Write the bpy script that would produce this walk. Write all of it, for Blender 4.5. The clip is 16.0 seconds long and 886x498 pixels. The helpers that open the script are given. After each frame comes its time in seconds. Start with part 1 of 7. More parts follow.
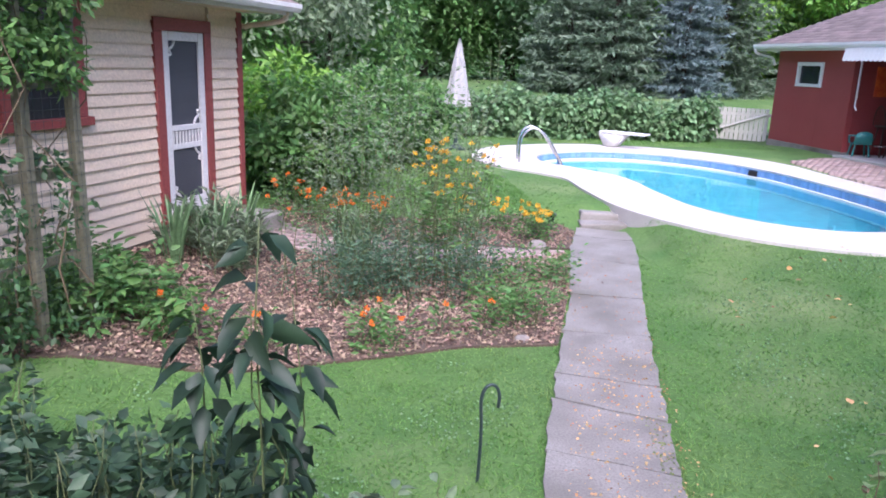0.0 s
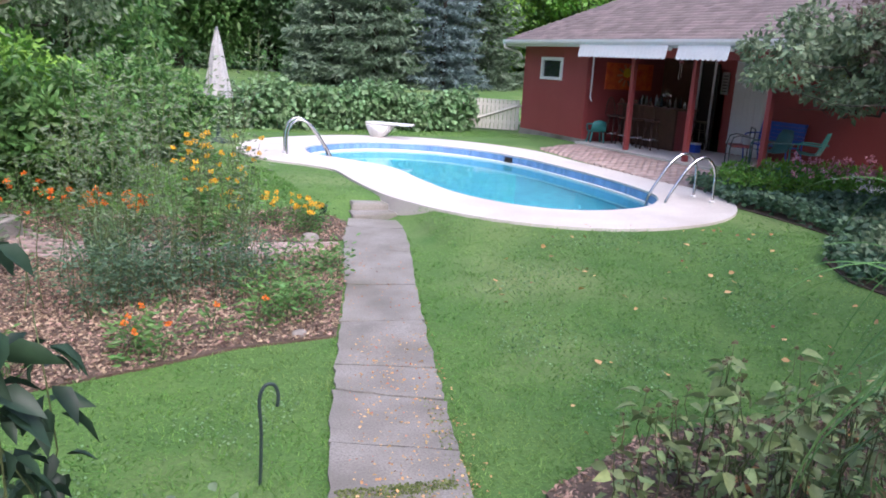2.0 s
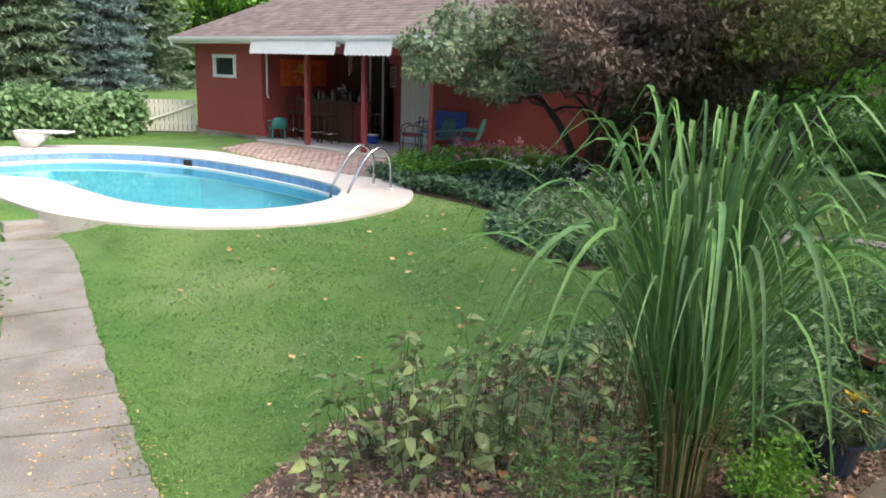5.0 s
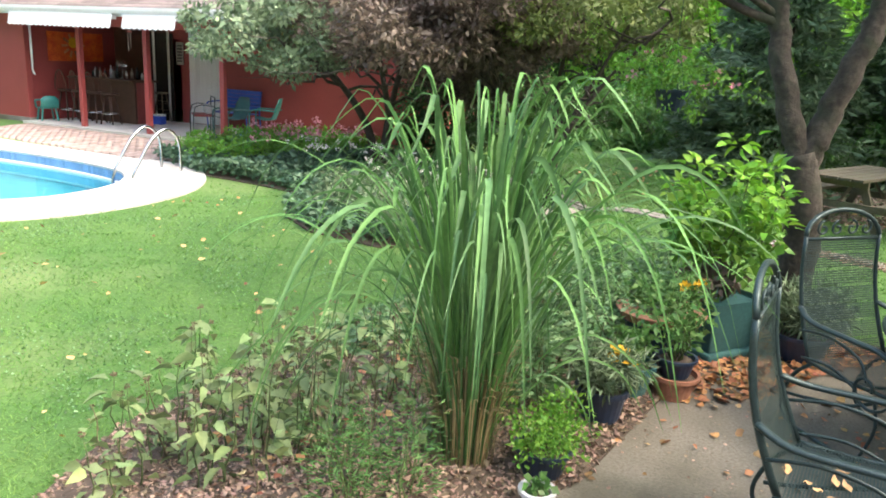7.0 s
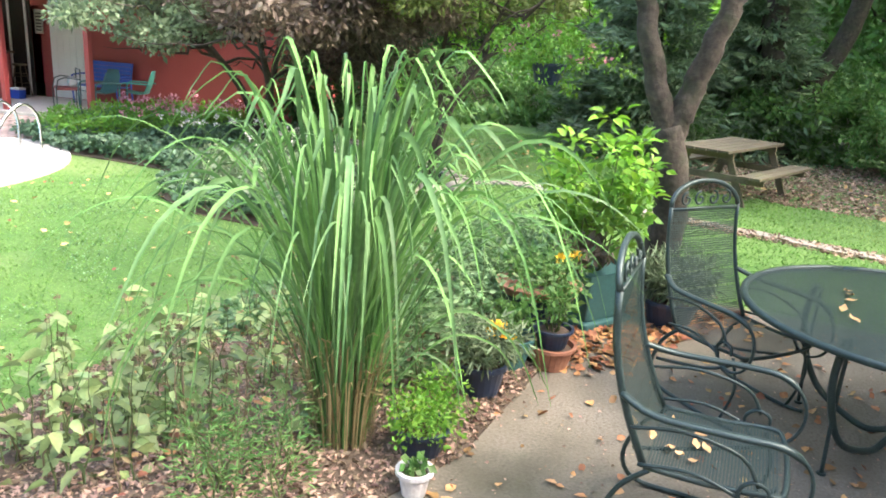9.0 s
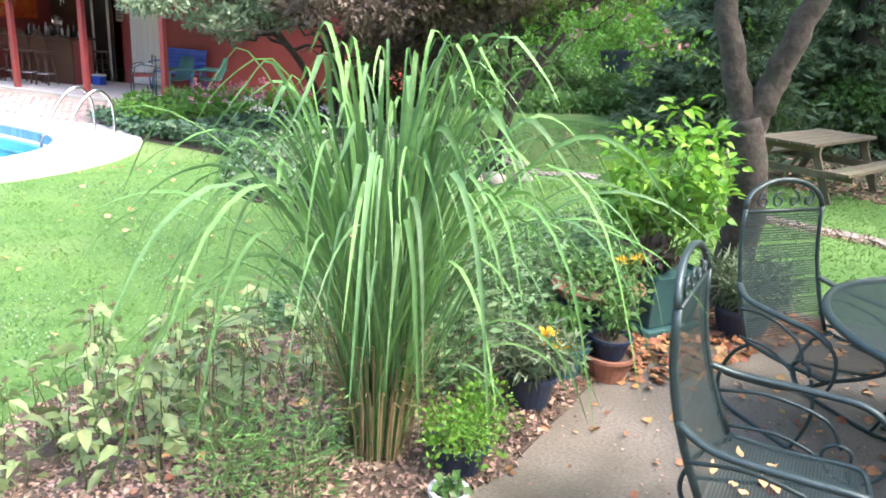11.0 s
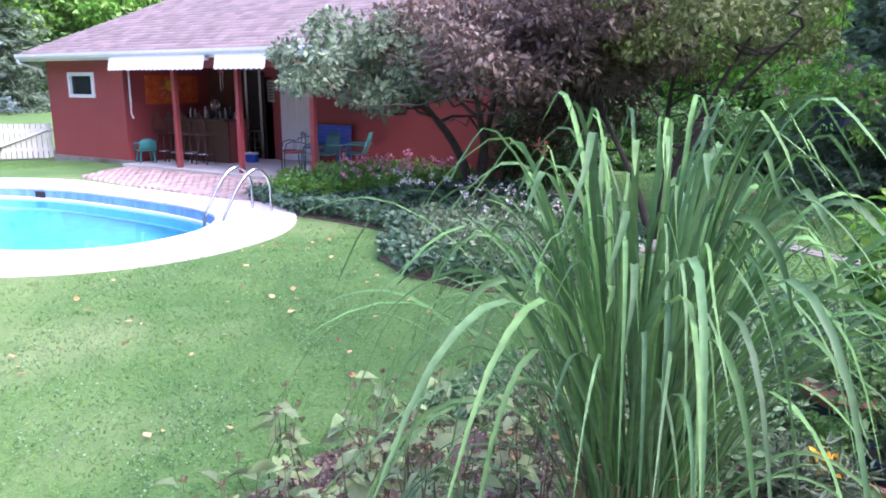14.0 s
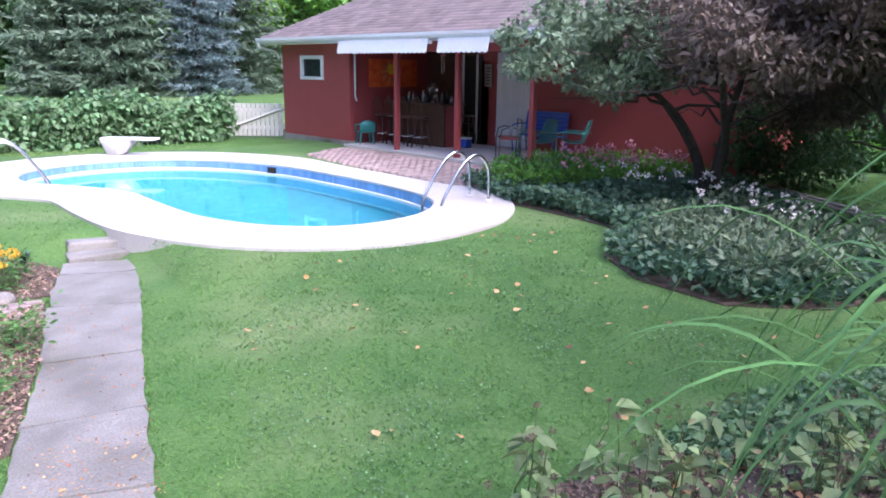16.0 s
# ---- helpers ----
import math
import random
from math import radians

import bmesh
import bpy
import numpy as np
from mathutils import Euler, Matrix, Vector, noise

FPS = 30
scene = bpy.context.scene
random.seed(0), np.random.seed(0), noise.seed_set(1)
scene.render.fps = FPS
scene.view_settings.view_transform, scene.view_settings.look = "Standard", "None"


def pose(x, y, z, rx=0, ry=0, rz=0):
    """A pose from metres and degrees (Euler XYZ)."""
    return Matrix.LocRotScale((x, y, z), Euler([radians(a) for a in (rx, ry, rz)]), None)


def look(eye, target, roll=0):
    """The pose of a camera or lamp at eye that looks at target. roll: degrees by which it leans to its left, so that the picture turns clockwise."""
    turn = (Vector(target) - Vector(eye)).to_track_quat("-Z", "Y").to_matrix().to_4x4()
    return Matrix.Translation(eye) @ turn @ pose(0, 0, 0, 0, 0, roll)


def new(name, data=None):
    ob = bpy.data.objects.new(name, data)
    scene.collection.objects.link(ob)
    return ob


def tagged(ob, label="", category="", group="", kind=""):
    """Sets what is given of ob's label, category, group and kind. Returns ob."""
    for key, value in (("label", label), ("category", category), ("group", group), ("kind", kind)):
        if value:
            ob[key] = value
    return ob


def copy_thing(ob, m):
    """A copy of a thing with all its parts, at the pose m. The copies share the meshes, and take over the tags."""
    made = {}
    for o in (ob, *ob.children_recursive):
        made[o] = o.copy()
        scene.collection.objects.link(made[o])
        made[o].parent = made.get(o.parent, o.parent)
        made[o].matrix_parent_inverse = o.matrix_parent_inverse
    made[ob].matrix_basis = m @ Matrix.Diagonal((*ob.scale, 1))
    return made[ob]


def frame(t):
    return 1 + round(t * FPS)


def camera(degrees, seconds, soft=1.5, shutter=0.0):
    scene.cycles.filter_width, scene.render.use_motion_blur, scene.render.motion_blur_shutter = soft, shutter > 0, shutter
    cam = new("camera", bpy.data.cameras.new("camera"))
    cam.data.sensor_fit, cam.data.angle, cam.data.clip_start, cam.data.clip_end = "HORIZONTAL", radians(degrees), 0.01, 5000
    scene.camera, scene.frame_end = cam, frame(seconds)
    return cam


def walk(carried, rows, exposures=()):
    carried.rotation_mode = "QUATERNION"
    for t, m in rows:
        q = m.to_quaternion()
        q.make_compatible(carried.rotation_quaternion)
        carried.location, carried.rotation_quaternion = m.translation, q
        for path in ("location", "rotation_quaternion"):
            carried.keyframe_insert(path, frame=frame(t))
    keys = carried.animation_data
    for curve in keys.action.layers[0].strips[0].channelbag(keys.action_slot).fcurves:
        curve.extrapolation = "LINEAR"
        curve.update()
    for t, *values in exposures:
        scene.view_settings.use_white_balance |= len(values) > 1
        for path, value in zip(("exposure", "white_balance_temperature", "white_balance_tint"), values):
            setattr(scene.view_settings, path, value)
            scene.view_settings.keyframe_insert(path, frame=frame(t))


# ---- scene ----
cam = camera(61.5, 16.0, soft=1.8)
METRES, EYE = 2.2, 2.3
ROWS = [
    (0.0, 0.0, 0.0, 0.0, 0.54, -14.26, -2.12),
    (0.5, -0.0043, 0.006, 0.0024, -4.41, -14.24, -1.83),
    (1.0, -0.0016, 0.0022, 0.0026, -8.65, -14.11, -2.04),
    (1.5, 0.0039, 0.0015, 0.0015, -12.88, -14.12, -2.78),
    (2.0, 0.0101, 0.0021, 0.0016, -16.95, -14.13, -3.07),
    (2.5, 0.0147, -0.0086, 0.005, -21.04, -14.16, -2.96),
    (3.0, 0.0265, -0.0211, 0.0094, -24.44, -13.76, -2.57),
    (3.5, 0.0371, -0.0376, 0.0107, -28.39, -13.2, -2.33),
    (4.0, 0.0459, -0.0469, 0.0117, -32.81, -13.11, -1.98),
    (6.5, 0.0782, -0.0821, 0.0145, -51.46, -14.02, -2.76),
    (7.0, 0.0864, -0.0941, 0.016, -55.47, -14.28, -2.91),
    (7.5, 0.0925, -0.104, 0.0162, -59.32, -14.5, -3.26),
    (8.0, 0.098, -0.1081, 0.0161, -62.83, -14.82, -3.67),
    (10.5, 0.2496, -0.119, 0.018, -63.08, -16.87, -2.86),
    (11.0, 0.2738, -0.1064, 0.0159, -58.11, -17.06, -3.24),
    (11.5, 0.2824, -0.0688, 0.0168, -55.84, -17.12, -2.61),
    (12.0, 0.2954, -0.0119, 0.0239, -53.63, -16.44, -0.76),
    (12.5, 0.303, 0.0441, 0.0197, -53.94, -15.59, 0.43),
    (13.0, 0.2997, 0.1017, 0.0148, -53.76, -14.26, 0.29),
    (13.5, 0.3195, 0.1565, 0.0149, -51.79, -13.12, 0.17),
    (14.0, 0.3502, 0.1992, 0.0132, -49.09, -12.49, -0.16),
    (14.5, 0.3653, 0.2572, 0.0008, -43.65, -12.58, -0.56),
    (15.0, 0.3532, 0.3509, -0.0011, -39.68, -13.09, -0.54),
    (15.5, 0.3649, 0.432, -0.0099, -37.7, -13.16, 0.35),
    (16.0, 0.3942, 0.5145, -0.0109, -33.96, -13.54, -0.82),
]
EXPOSURES = [(0.0, 1.37, 5650, 29), (2.5, 1.18, 6100, 21), (4.0, 1.25, 6600, 14), (7.0, 2.35, 7000, 9), (8.0, 2.85, 7050, 11), (11.0, 2.9, 6500, 17), (12.5, 2.75, 5800, 37), (14.5, 2.0, 5550, 38), (16.0, 1.62, 5550, 29)]
walk(cam, [(t, pose(METRES * x, METRES * y, EYE + METRES * z, 90 + pitch, roll, yaw)) for t, x, y, z, yaw, pitch, roll in ROWS], EXPOSURES)

# ---- light: an overcast summer day ----
SUN_UP, SUN_TURN = radians(48), radians(172)
world = bpy.data.worlds.new("sky")
scene.world = world
world.use_nodes = True
wn, wl = world.node_tree.nodes, world.node_tree.links
sky = wn.new("ShaderNodeTexSky")
sky.sky_type, sky.sun_disc, sky.sun_elevation, sky.sun_rotation = "NISHITA", False, SUN_UP, SUN_TURN
sky.air_density, sky.dust_density, sky.ozone_density = 1.0, 4.0, 1.0
wl.new(sky.outputs[0], wn["Background"].inputs[0])
wn["Background"].inputs[1].default_value = 0.15
sun = new("sun", bpy.data.lights.new("sun", "SUN"))
sun.data.energy, sun.data.angle, sun.data.color = 1.25, radians(40), (1.0, 0.96, 0.9)
sun.matrix_world = look((0, 0, 30), (-30 * math.cos(SUN_UP) * math.sin(SUN_TURN), -30 * math.cos(SUN_UP) * math.cos(SUN_TURN), 30 - 30 * math.sin(SUN_UP)))


# ---- materials ----
def surface(name, c1, c2, scale=6.0, rough=0.8, bump=0.2, grain=60.0, metal=0.0, island=0.0, stain=None, through_light=0.0, coat=0.0, spot=0.5):
    """A procedural surface: two colours mixed by noise, a finer grain, stains and relief."""
    m = bpy.data.materials.new(name)
    m.use_nodes = True
    n, l = m.node_tree.nodes, m.node_tree.links
    b = n["Principled BSDF"]
    tc = n.new("ShaderNodeTexCoord")

    def noisy(s, detail=4.0):
        t = n.new("ShaderNodeTexNoise")
        t.inputs["Scale"].default_value, t.inputs["Detail"].default_value = s, detail
        l.new(tc.outputs["Object"], t.inputs["Vector"])
        return t.outputs["Fac"]

    def mixed(fac, a, c, low=0.0, high=1.0, blend="MIX"):
        r = n.new("ShaderNodeMapRange")
        r.inputs["From Min"].default_value, r.inputs["From Max"].default_value = low, high
        l.new(fac, r.inputs["Value"])
        x = n.new("ShaderNodeMix")
        x.data_type, x.blend_type = "RGBA", blend
        l.new(r.outputs[0], x.inputs[0])
        for k, v in ((6, a), (7, c)):
            if isinstance(v, tuple):
                x.inputs[k].default_value = (*v, 1)
            else:
                l.new(v, x.inputs[k])
        return x.outputs[2]

    col = mixed(noisy(scale), c1, c2, 0.3, 0.7)
    fine = noisy(grain, 6.0)
    dark = tuple(v * 0.72 for v in c1)
    col = mixed(fine, dark, col, 0.15, 0.15 + spot)
    if stain:
        col = mixed(noisy(scale * 0.35, 6.0), col, stain, 0.52, 0.75)
    if island:
        g = n.new("ShaderNodeNewGeometry")
        hs = n.new("ShaderNodeHueSaturation")
        v1 = n.new("ShaderNodeMapRange")
        v1.inputs["To Min"].default_value, v1.inputs["To Max"].default_value = 1 - island, 1 + island
        v2 = n.new("ShaderNodeMapRange")
        v2.inputs["To Min"].default_value, v2.inputs["To Max"].default_value = 0.5 - island * 0.05, 0.5 + island * 0.05
        o = n.new("ShaderNodeObjectInfo")
        ad = n.new("ShaderNodeMath")
        ad.operation = "ADD"
        fr = n.new("ShaderNodeMath")
        fr.operation = "FRACT"
        l.new(g.outputs["Random Per Island"], ad.inputs[0])
        l.new(o.outputs["Random"], ad.inputs[1])
        l.new(ad.outputs[0], fr.inputs[0])
        l.new(fr.outputs[0], v1.inputs["Value"])
        l.new(g.outputs["Random Per Island"], v2.inputs["Value"])
        l.new(v1.outputs[0], hs.inputs["Value"])
        l.new(v2.outputs[0], hs.inputs["Hue"])
        l.new(col, hs.inputs["Color"])
        col = hs.outputs[0]
    l.new(col, b.inputs["Base Color"])
    b.inputs["Roughness"].default_value, b.inputs["Metallic"].default_value = rough, metal
    b.inputs["Coat Weight"].default_value = coat
    if bump:
        bp = n.new("ShaderNodeBump")
        bp.inputs["Strength"].default_value, bp.inputs["Distance"].default_value = bump, 0.01
        l.new(fine, bp.inputs["Height"])
        l.new(bp.outputs[0], b.inputs["Normal"])
    if through_light:
        tr = n.new("ShaderNodeBsdfTranslucent")
        l.new(col, tr.inputs["Color"])
        mx = n.new("ShaderNodeMixShader")
        mx.inputs[0].default_value = through_light
        l.new(b.outputs[0], mx.inputs[1])
        l.new(tr.outputs[0], mx.inputs[2])
        l.new(mx.outputs[0], n["Material Output"].inputs["Surface"])
    return m


def foliage(name, c1, c2, scale=1.5, rough=0.5, island=0.35):
    return surface(name, c1, c2, scale, rough, 0.0, 25.0, island=island, through_light=0.3)


MAT = {
    "ground": surface("lawn_ground", (0.06, 0.15, 0.03), (0.115, 0.215, 0.05), 1.3, 0.95, 0.9, 30, stain=(0.2, 0.26, 0.1)),
    "grass": surface("grass_blade", (0.1, 0.255, 0.045), (0.185, 0.345, 0.08), 0.8, 0.6, 0.0, 25.0, island=0.3, stain=(0.27, 0.36, 0.13), through_light=0.35),
    "soil": surface("soil", (0.085, 0.06, 0.043), (0.15, 0.11, 0.08), 5, 0.95, 0.9, 40),
    "chips": surface("wood_chips", (0.4, 0.29, 0.215), (0.22, 0.145, 0.105), 8, 0.9, 0.1, 50, island=0.6),
    "concrete": surface("old_concrete", (0.19, 0.18, 0.158), (0.33, 0.315, 0.285), 2.2, 0.78, 0.7, 70, stain=(0.11, 0.1, 0.07), spot=0.45),
    "patio": surface("patio_concrete", (0.15, 0.133, 0.102), (0.235, 0.212, 0.17), 3, 0.85, 0.7, 60, stain=(0.075, 0.075, 0.045)),
    "deck": surface("pool_deck_concrete", (0.56, 0.53, 0.49), (0.66, 0.63, 0.585), 1.5, 0.85, 0.2, 80, stain=(0.42, 0.385, 0.35)),
    "brick": surface("brick_paver", (0.33, 0.24, 0.215), (0.42, 0.34, 0.31), 3, 0.9, 0.4, 60, island=0.25),
    "siding": surface("tan_siding_paint", (0.76, 0.63, 0.47), (0.8, 0.67, 0.51), 2, 0.6, 0.1, 40, stain=(0.616, 0.538, 0.426)),
    "red": surface("red_wall_paint", (0.29, 0.055, 0.052), (0.34, 0.068, 0.062), 1.3, 0.65, 0.15, 50, stain=(0.304, 0.0473, 0.0441)),
    "red_trim": surface("dark_red_trim", (0.27, 0.06, 0.055), (0.31, 0.075, 0.065), 3, 0.55, 0.1, 40),
    "white": surface("white_paint", (0.74, 0.74, 0.72), (0.8, 0.8, 0.78), 3, 0.5, 0.05, 50),
    "offwhite": surface("weathered_white_fence", (0.6, 0.58, 0.52), (0.7, 0.68, 0.62), 3, 0.7, 0.2, 50, stain=(0.5, 0.48, 0.4)),
    "roof": surface("asphalt_shingles", (0.2, 0.16, 0.15), (0.27, 0.22, 0.205), 4, 0.95, 0.6, 60, island=0.2),
    # near-black that stands in for shade inside openings; also the plaque's bars
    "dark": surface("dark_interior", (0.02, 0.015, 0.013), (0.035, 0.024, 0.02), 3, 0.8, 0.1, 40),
    "glassdark": surface("dark_glass", (0.02, 0.023, 0.028), (0.03, 0.034, 0.04), 3, 0.08, 0.0, 40),
    "screen": surface("screen_mesh", (0.06, 0.065, 0.08), (0.085, 0.09, 0.105), 2, 0.5, 0.3, 300),
    "iron": surface("green_black_iron", (0.035, 0.06, 0.06), (0.05, 0.08, 0.078), 10, 0.4, 0.15, 120, metal=0.3),
    "steel": surface("stainless_steel", (0.6, 0.6, 0.6), (0.7, 0.7, 0.7), 10, 0.2, 0.0, 100, metal=1.0),
    "pool": surface("pool_liner", (0.13, 0.5, 0.6), (0.17, 0.56, 0.66), 1.0, 0.5, 0.1, 6),
    "liner_light": surface("pool_liner_light", (0.5, 0.78, 0.9), (0.56, 0.82, 0.92), 2.0, 0.5, 0.1, 6),
    "tile": surface("blue_tile", (0.12, 0.27, 0.55), (0.34, 0.52, 0.72), 38.0, 0.25, 0.0, 90, island=0.15),
    "bark": surface("bark", (0.04, 0.033, 0.027), (0.1, 0.085, 0.068), 14, 0.95, 1.0, 30, stain=(0.05, 0.06, 0.035)),
    "bark_dark": surface("dark_bark", (0.05, 0.04, 0.033), (0.09, 0.072, 0.06), 9, 0.95, 1.0, 40),
    "teak": surface("dark_brown_wood", (0.07, 0.03, 0.018), (0.11, 0.05, 0.03), 6, 0.5, 0.2, 40),
    "oldwood": surface("weathered_wood", (0.12, 0.1, 0.065), (0.17, 0.145, 0.1), 8, 0.85, 0.5, 50, stain=(0.14, 0.15, 0.08), island=0.15),
    "teal": surface("teal_plastic", (0.03, 0.22, 0.2), (0.04, 0.26, 0.24), 3, 0.4, 0.0, 40),
    "bluepl": surface("blue_plastic", (0.02, 0.07, 0.4), (0.03, 0.1, 0.5), 3, 0.4, 0.0, 40),
    "potblue": surface("dark_blue_pot", (0.02, 0.035, 0.07), (0.03, 0.05, 0.09), 6, 0.35, 0.1, 40),
    "potteal": surface("teal_planter", (0.035, 0.12, 0.12), (0.05, 0.15, 0.15), 3, 0.5, 0.1, 40),
    "terracotta": surface("terracotta", (0.33, 0.14, 0.09), (0.4, 0.19, 0.12), 6, 0.85, 0.2, 40, stain=(0.28, 0.16, 0.12)),
    "potwhite": surface("white_pot", (0.6, 0.6, 0.62), (0.75, 0.75, 0.76), 30, 0.4, 0.1, 40),
    "canvas": surface("umbrella_canvas", (0.36, 0.36, 0.35), (0.46, 0.46, 0.45), 4, 0.9, 0.2, 50),
    "stone": surface("field_stone", (0.24, 0.22, 0.2), (0.36, 0.33, 0.29), 6, 0.9, 0.7, 40),
    "f_dark": foliage("leaf_dark", (0.0525, 0.128, 0.045), (0.0975, 0.195, 0.0675)),
    "f_mid": foliage("leaf_mid", (0.096, 0.224, 0.056), (0.16, 0.32, 0.088)),
    "f_bright": foliage("leaf_bright", (0.135, 0.324, 0.0405), (0.216, 0.446, 0.0607)),
    "f_lime": foliage("leaf_lime", (0.2, 0.47, 0.05), (0.3, 0.6, 0.08)),
    "f_grey": foliage("leaf_grey_green", (0.16, 0.235, 0.13), (0.24, 0.32, 0.19)),
    "f_olive": foliage("leaf_olive", (0.154, 0.21, 0.063), (0.224, 0.28, 0.084)),
    "f_maple": foliage("leaf_maple_purple", (0.15, 0.11, 0.088), (0.21, 0.165, 0.125)),
    "f_spruce": foliage("needles_blue_spruce", (0.14, 0.21, 0.21), (0.21, 0.294, 0.294)),
    "f_pine": foliage("needles_dark", (0.13, 0.2, 0.13), (0.2, 0.28, 0.18)),
    "f_blade": foliage("long_grass_blade", (0.08, 0.19, 0.062), (0.14, 0.28, 0.105), 2.0, 0.62),
    "f_blade_light": foliage("long_grass_blade_light", (0.105, 0.26, 0.065), (0.175, 0.35, 0.105), 2.0, 0.68),
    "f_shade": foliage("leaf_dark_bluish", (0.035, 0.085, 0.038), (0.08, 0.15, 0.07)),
    "f_yew": foliage("needles_yew", (0.13, 0.215, 0.115), (0.22, 0.32, 0.17)),
    "f_straw": foliage("dry_straw", (0.3, 0.24, 0.12), (0.38, 0.3, 0.17)),
    "f_deep": foliage("leaf_deep_green", (0.022, 0.055, 0.028), (0.042, 0.085, 0.042)),
    "f_pale": foliage("leaf_pale_fading", (0.23, 0.33, 0.125), (0.36, 0.45, 0.2)),
    "f_ivy": foliage("leaf_ivy", (0.0675, 0.15, 0.0825), (0.15, 0.255, 0.15)),
    "f_hedge": foliage("leaf_hedge", (0.14, 0.27, 0.11), (0.26, 0.4, 0.2)),
    "deadleaf": surface("fallen_leaf", (0.34, 0.14, 0.06), (0.5, 0.27, 0.12), 4, 0.7, 0.1, 30, island=0.5),
    "yellowleaf": surface("yellow_leaf", (0.55, 0.32, 0.12), (0.66, 0.44, 0.22), 4, 0.7, 0.1, 30, island=0.3),
    "orange": surface("orange_petals", (0.75, 0.16, 0.01), (0.85, 0.24, 0.02), 9, 0.7, 0.0, 30, island=0.15),
    "yellow": surface("yellow_petals", (0.75, 0.42, 0.02), (0.85, 0.52, 0.03), 9, 0.7, 0.0, 30, island=0.15),
    "pink": surface("pink_petals", (0.6, 0.2, 0.3), (0.75, 0.4, 0.45), 9, 0.7, 0.0, 30, island=0.2),
    "whitefl": surface("white_petals", (0.7, 0.66, 0.62), (0.8, 0.76, 0.72), 9, 0.7, 0.0, 30, island=0.1),
    "stem": surface("green_stem", (0.08, 0.12, 0.04), (0.13, 0.16, 0.06), 9, 0.7, 0.0, 30),
    "brownstem": surface("brown_stem", (0.15, 0.115, 0.065), (0.23, 0.18, 0.11), 9, 0.8, 0.0, 30),
    "vinewood": surface("trellis_wood", (0.17, 0.17, 0.11), (0.24, 0.23, 0.16), 9, 0.9, 0.4, 40),
    "orangepaint": surface("sun_painting", (0.6, 0.06, 0.02), (0.85, 0.2, 0.03), 5, 0.7, 0.0, 30),
}


def water_material():
    m = bpy.data.materials.new("pool_water")
    m.use_nodes = True
    n, l = m.node_tree.nodes, m.node_tree.links
    b = n["Principled BSDF"]
    b.inputs["Base Color"].default_value = (0.5, 0.92, 0.98, 1)
    b.inputs["Roughness"].default_value, b.inputs["IOR"].default_value, b.inputs["Transmission Weight"].default_value = 0.02, 1.33, 1.0
    t, bp, tc = n.new("ShaderNodeTexNoise"), n.new("ShaderNodeBump"), n.new("ShaderNodeTexCoord")
    t.inputs["Scale"].default_value, t.inputs["Detail"].default_value = 5.0, 3.0
    bp.inputs["Strength"].default_value, bp.inputs["Distance"].default_value = 0.05, 0.02
    l.new(tc.outputs["Object"], t.inputs["Vector"])
    l.new(t.outputs["Fac"], bp.inputs["Height"])
    l.new(bp.outputs[0], b.inputs["Normal"])
    return m


MAT["water"] = water_material()


# ---- building tools ----
def mesh_object(name, me, material, parent=None, label="", kind=""):
    for mm in material if isinstance(material, (list, tuple)) else [material]:
        me.materials.append(MAT[mm])
    ob = new(name, me)
    if parent is not None:
        ob.parent = parent
    return tagged(ob, label=label, kind=kind)


def part(name, bm, material, parent=None, label="", kind="", smooth=False):
    me = bpy.data.meshes.new(name)
    bm.to_mesh(me)
    bm.free()
    if smooth:
        me.shade_smooth()
    return mesh_object(name, me, material, parent, label, kind)


def raw(name, verts, faces, material, parent=None, label="", kind="", smooth=False):
    """A mesh from numpy arrays: all faces with the same number of corners."""
    verts, faces = np.asarray(verts, dtype=np.float32), np.asarray(faces, dtype=np.int32)
    me = bpy.data.meshes.new(name)
    k = faces.shape[1]
    me.vertices.add(len(verts))
    me.vertices.foreach_set("co", verts.ravel())
    me.loops.add(faces.size)
    me.loops.foreach_set("vertex_index", faces.ravel())
    me.polygons.add(len(faces))
    me.polygons.foreach_set("loop_start", np.arange(0, faces.size, k, dtype=np.int32))
    me.update(calc_edges=True)
    if smooth:
        me.shade_smooth()
    return mesh_object(name, me, material, parent, label, kind)


def thing(name, at=(0, 0, 0), turn=0.0, label="", category="", group="", kind=""):
    e = new(name)
    e.empty_display_size = 0.1
    e.matrix_world = pose(*at, 0, 0, turn)
    return tagged(e, label, category, group, kind)


def box(bm, x0, x1, y0, y1, z0, z1, m=None, bevel=0.0):
    r = bmesh.ops.create_cube(bm, size=1.0)["verts"]
    bmesh.ops.scale(bm, vec=(x1 - x0, y1 - y0, z1 - z0), verts=r)
    bmesh.ops.translate(bm, vec=((x0 + x1) / 2, (y0 + y1) / 2, (z0 + z1) / 2), verts=r)
    if bevel:
        es = list({e for v in r for e in v.link_edges})
        r = bmesh.ops.bevel(bm, geom=es, offset=bevel, segments=2, affect="EDGES", profile=0.5)["verts"]
    if m is not None:
        bmesh.ops.transform(bm, matrix=m, verts=[v for v in r if v.is_valid])


def boxed(name, dims, material, parent=None, m=None, bevel=0.004, label="", kind=""):
    bm = bmesh.new()
    box(bm, *dims, m=m, bevel=bevel)
    return part(name, bm, material, parent, label, kind)


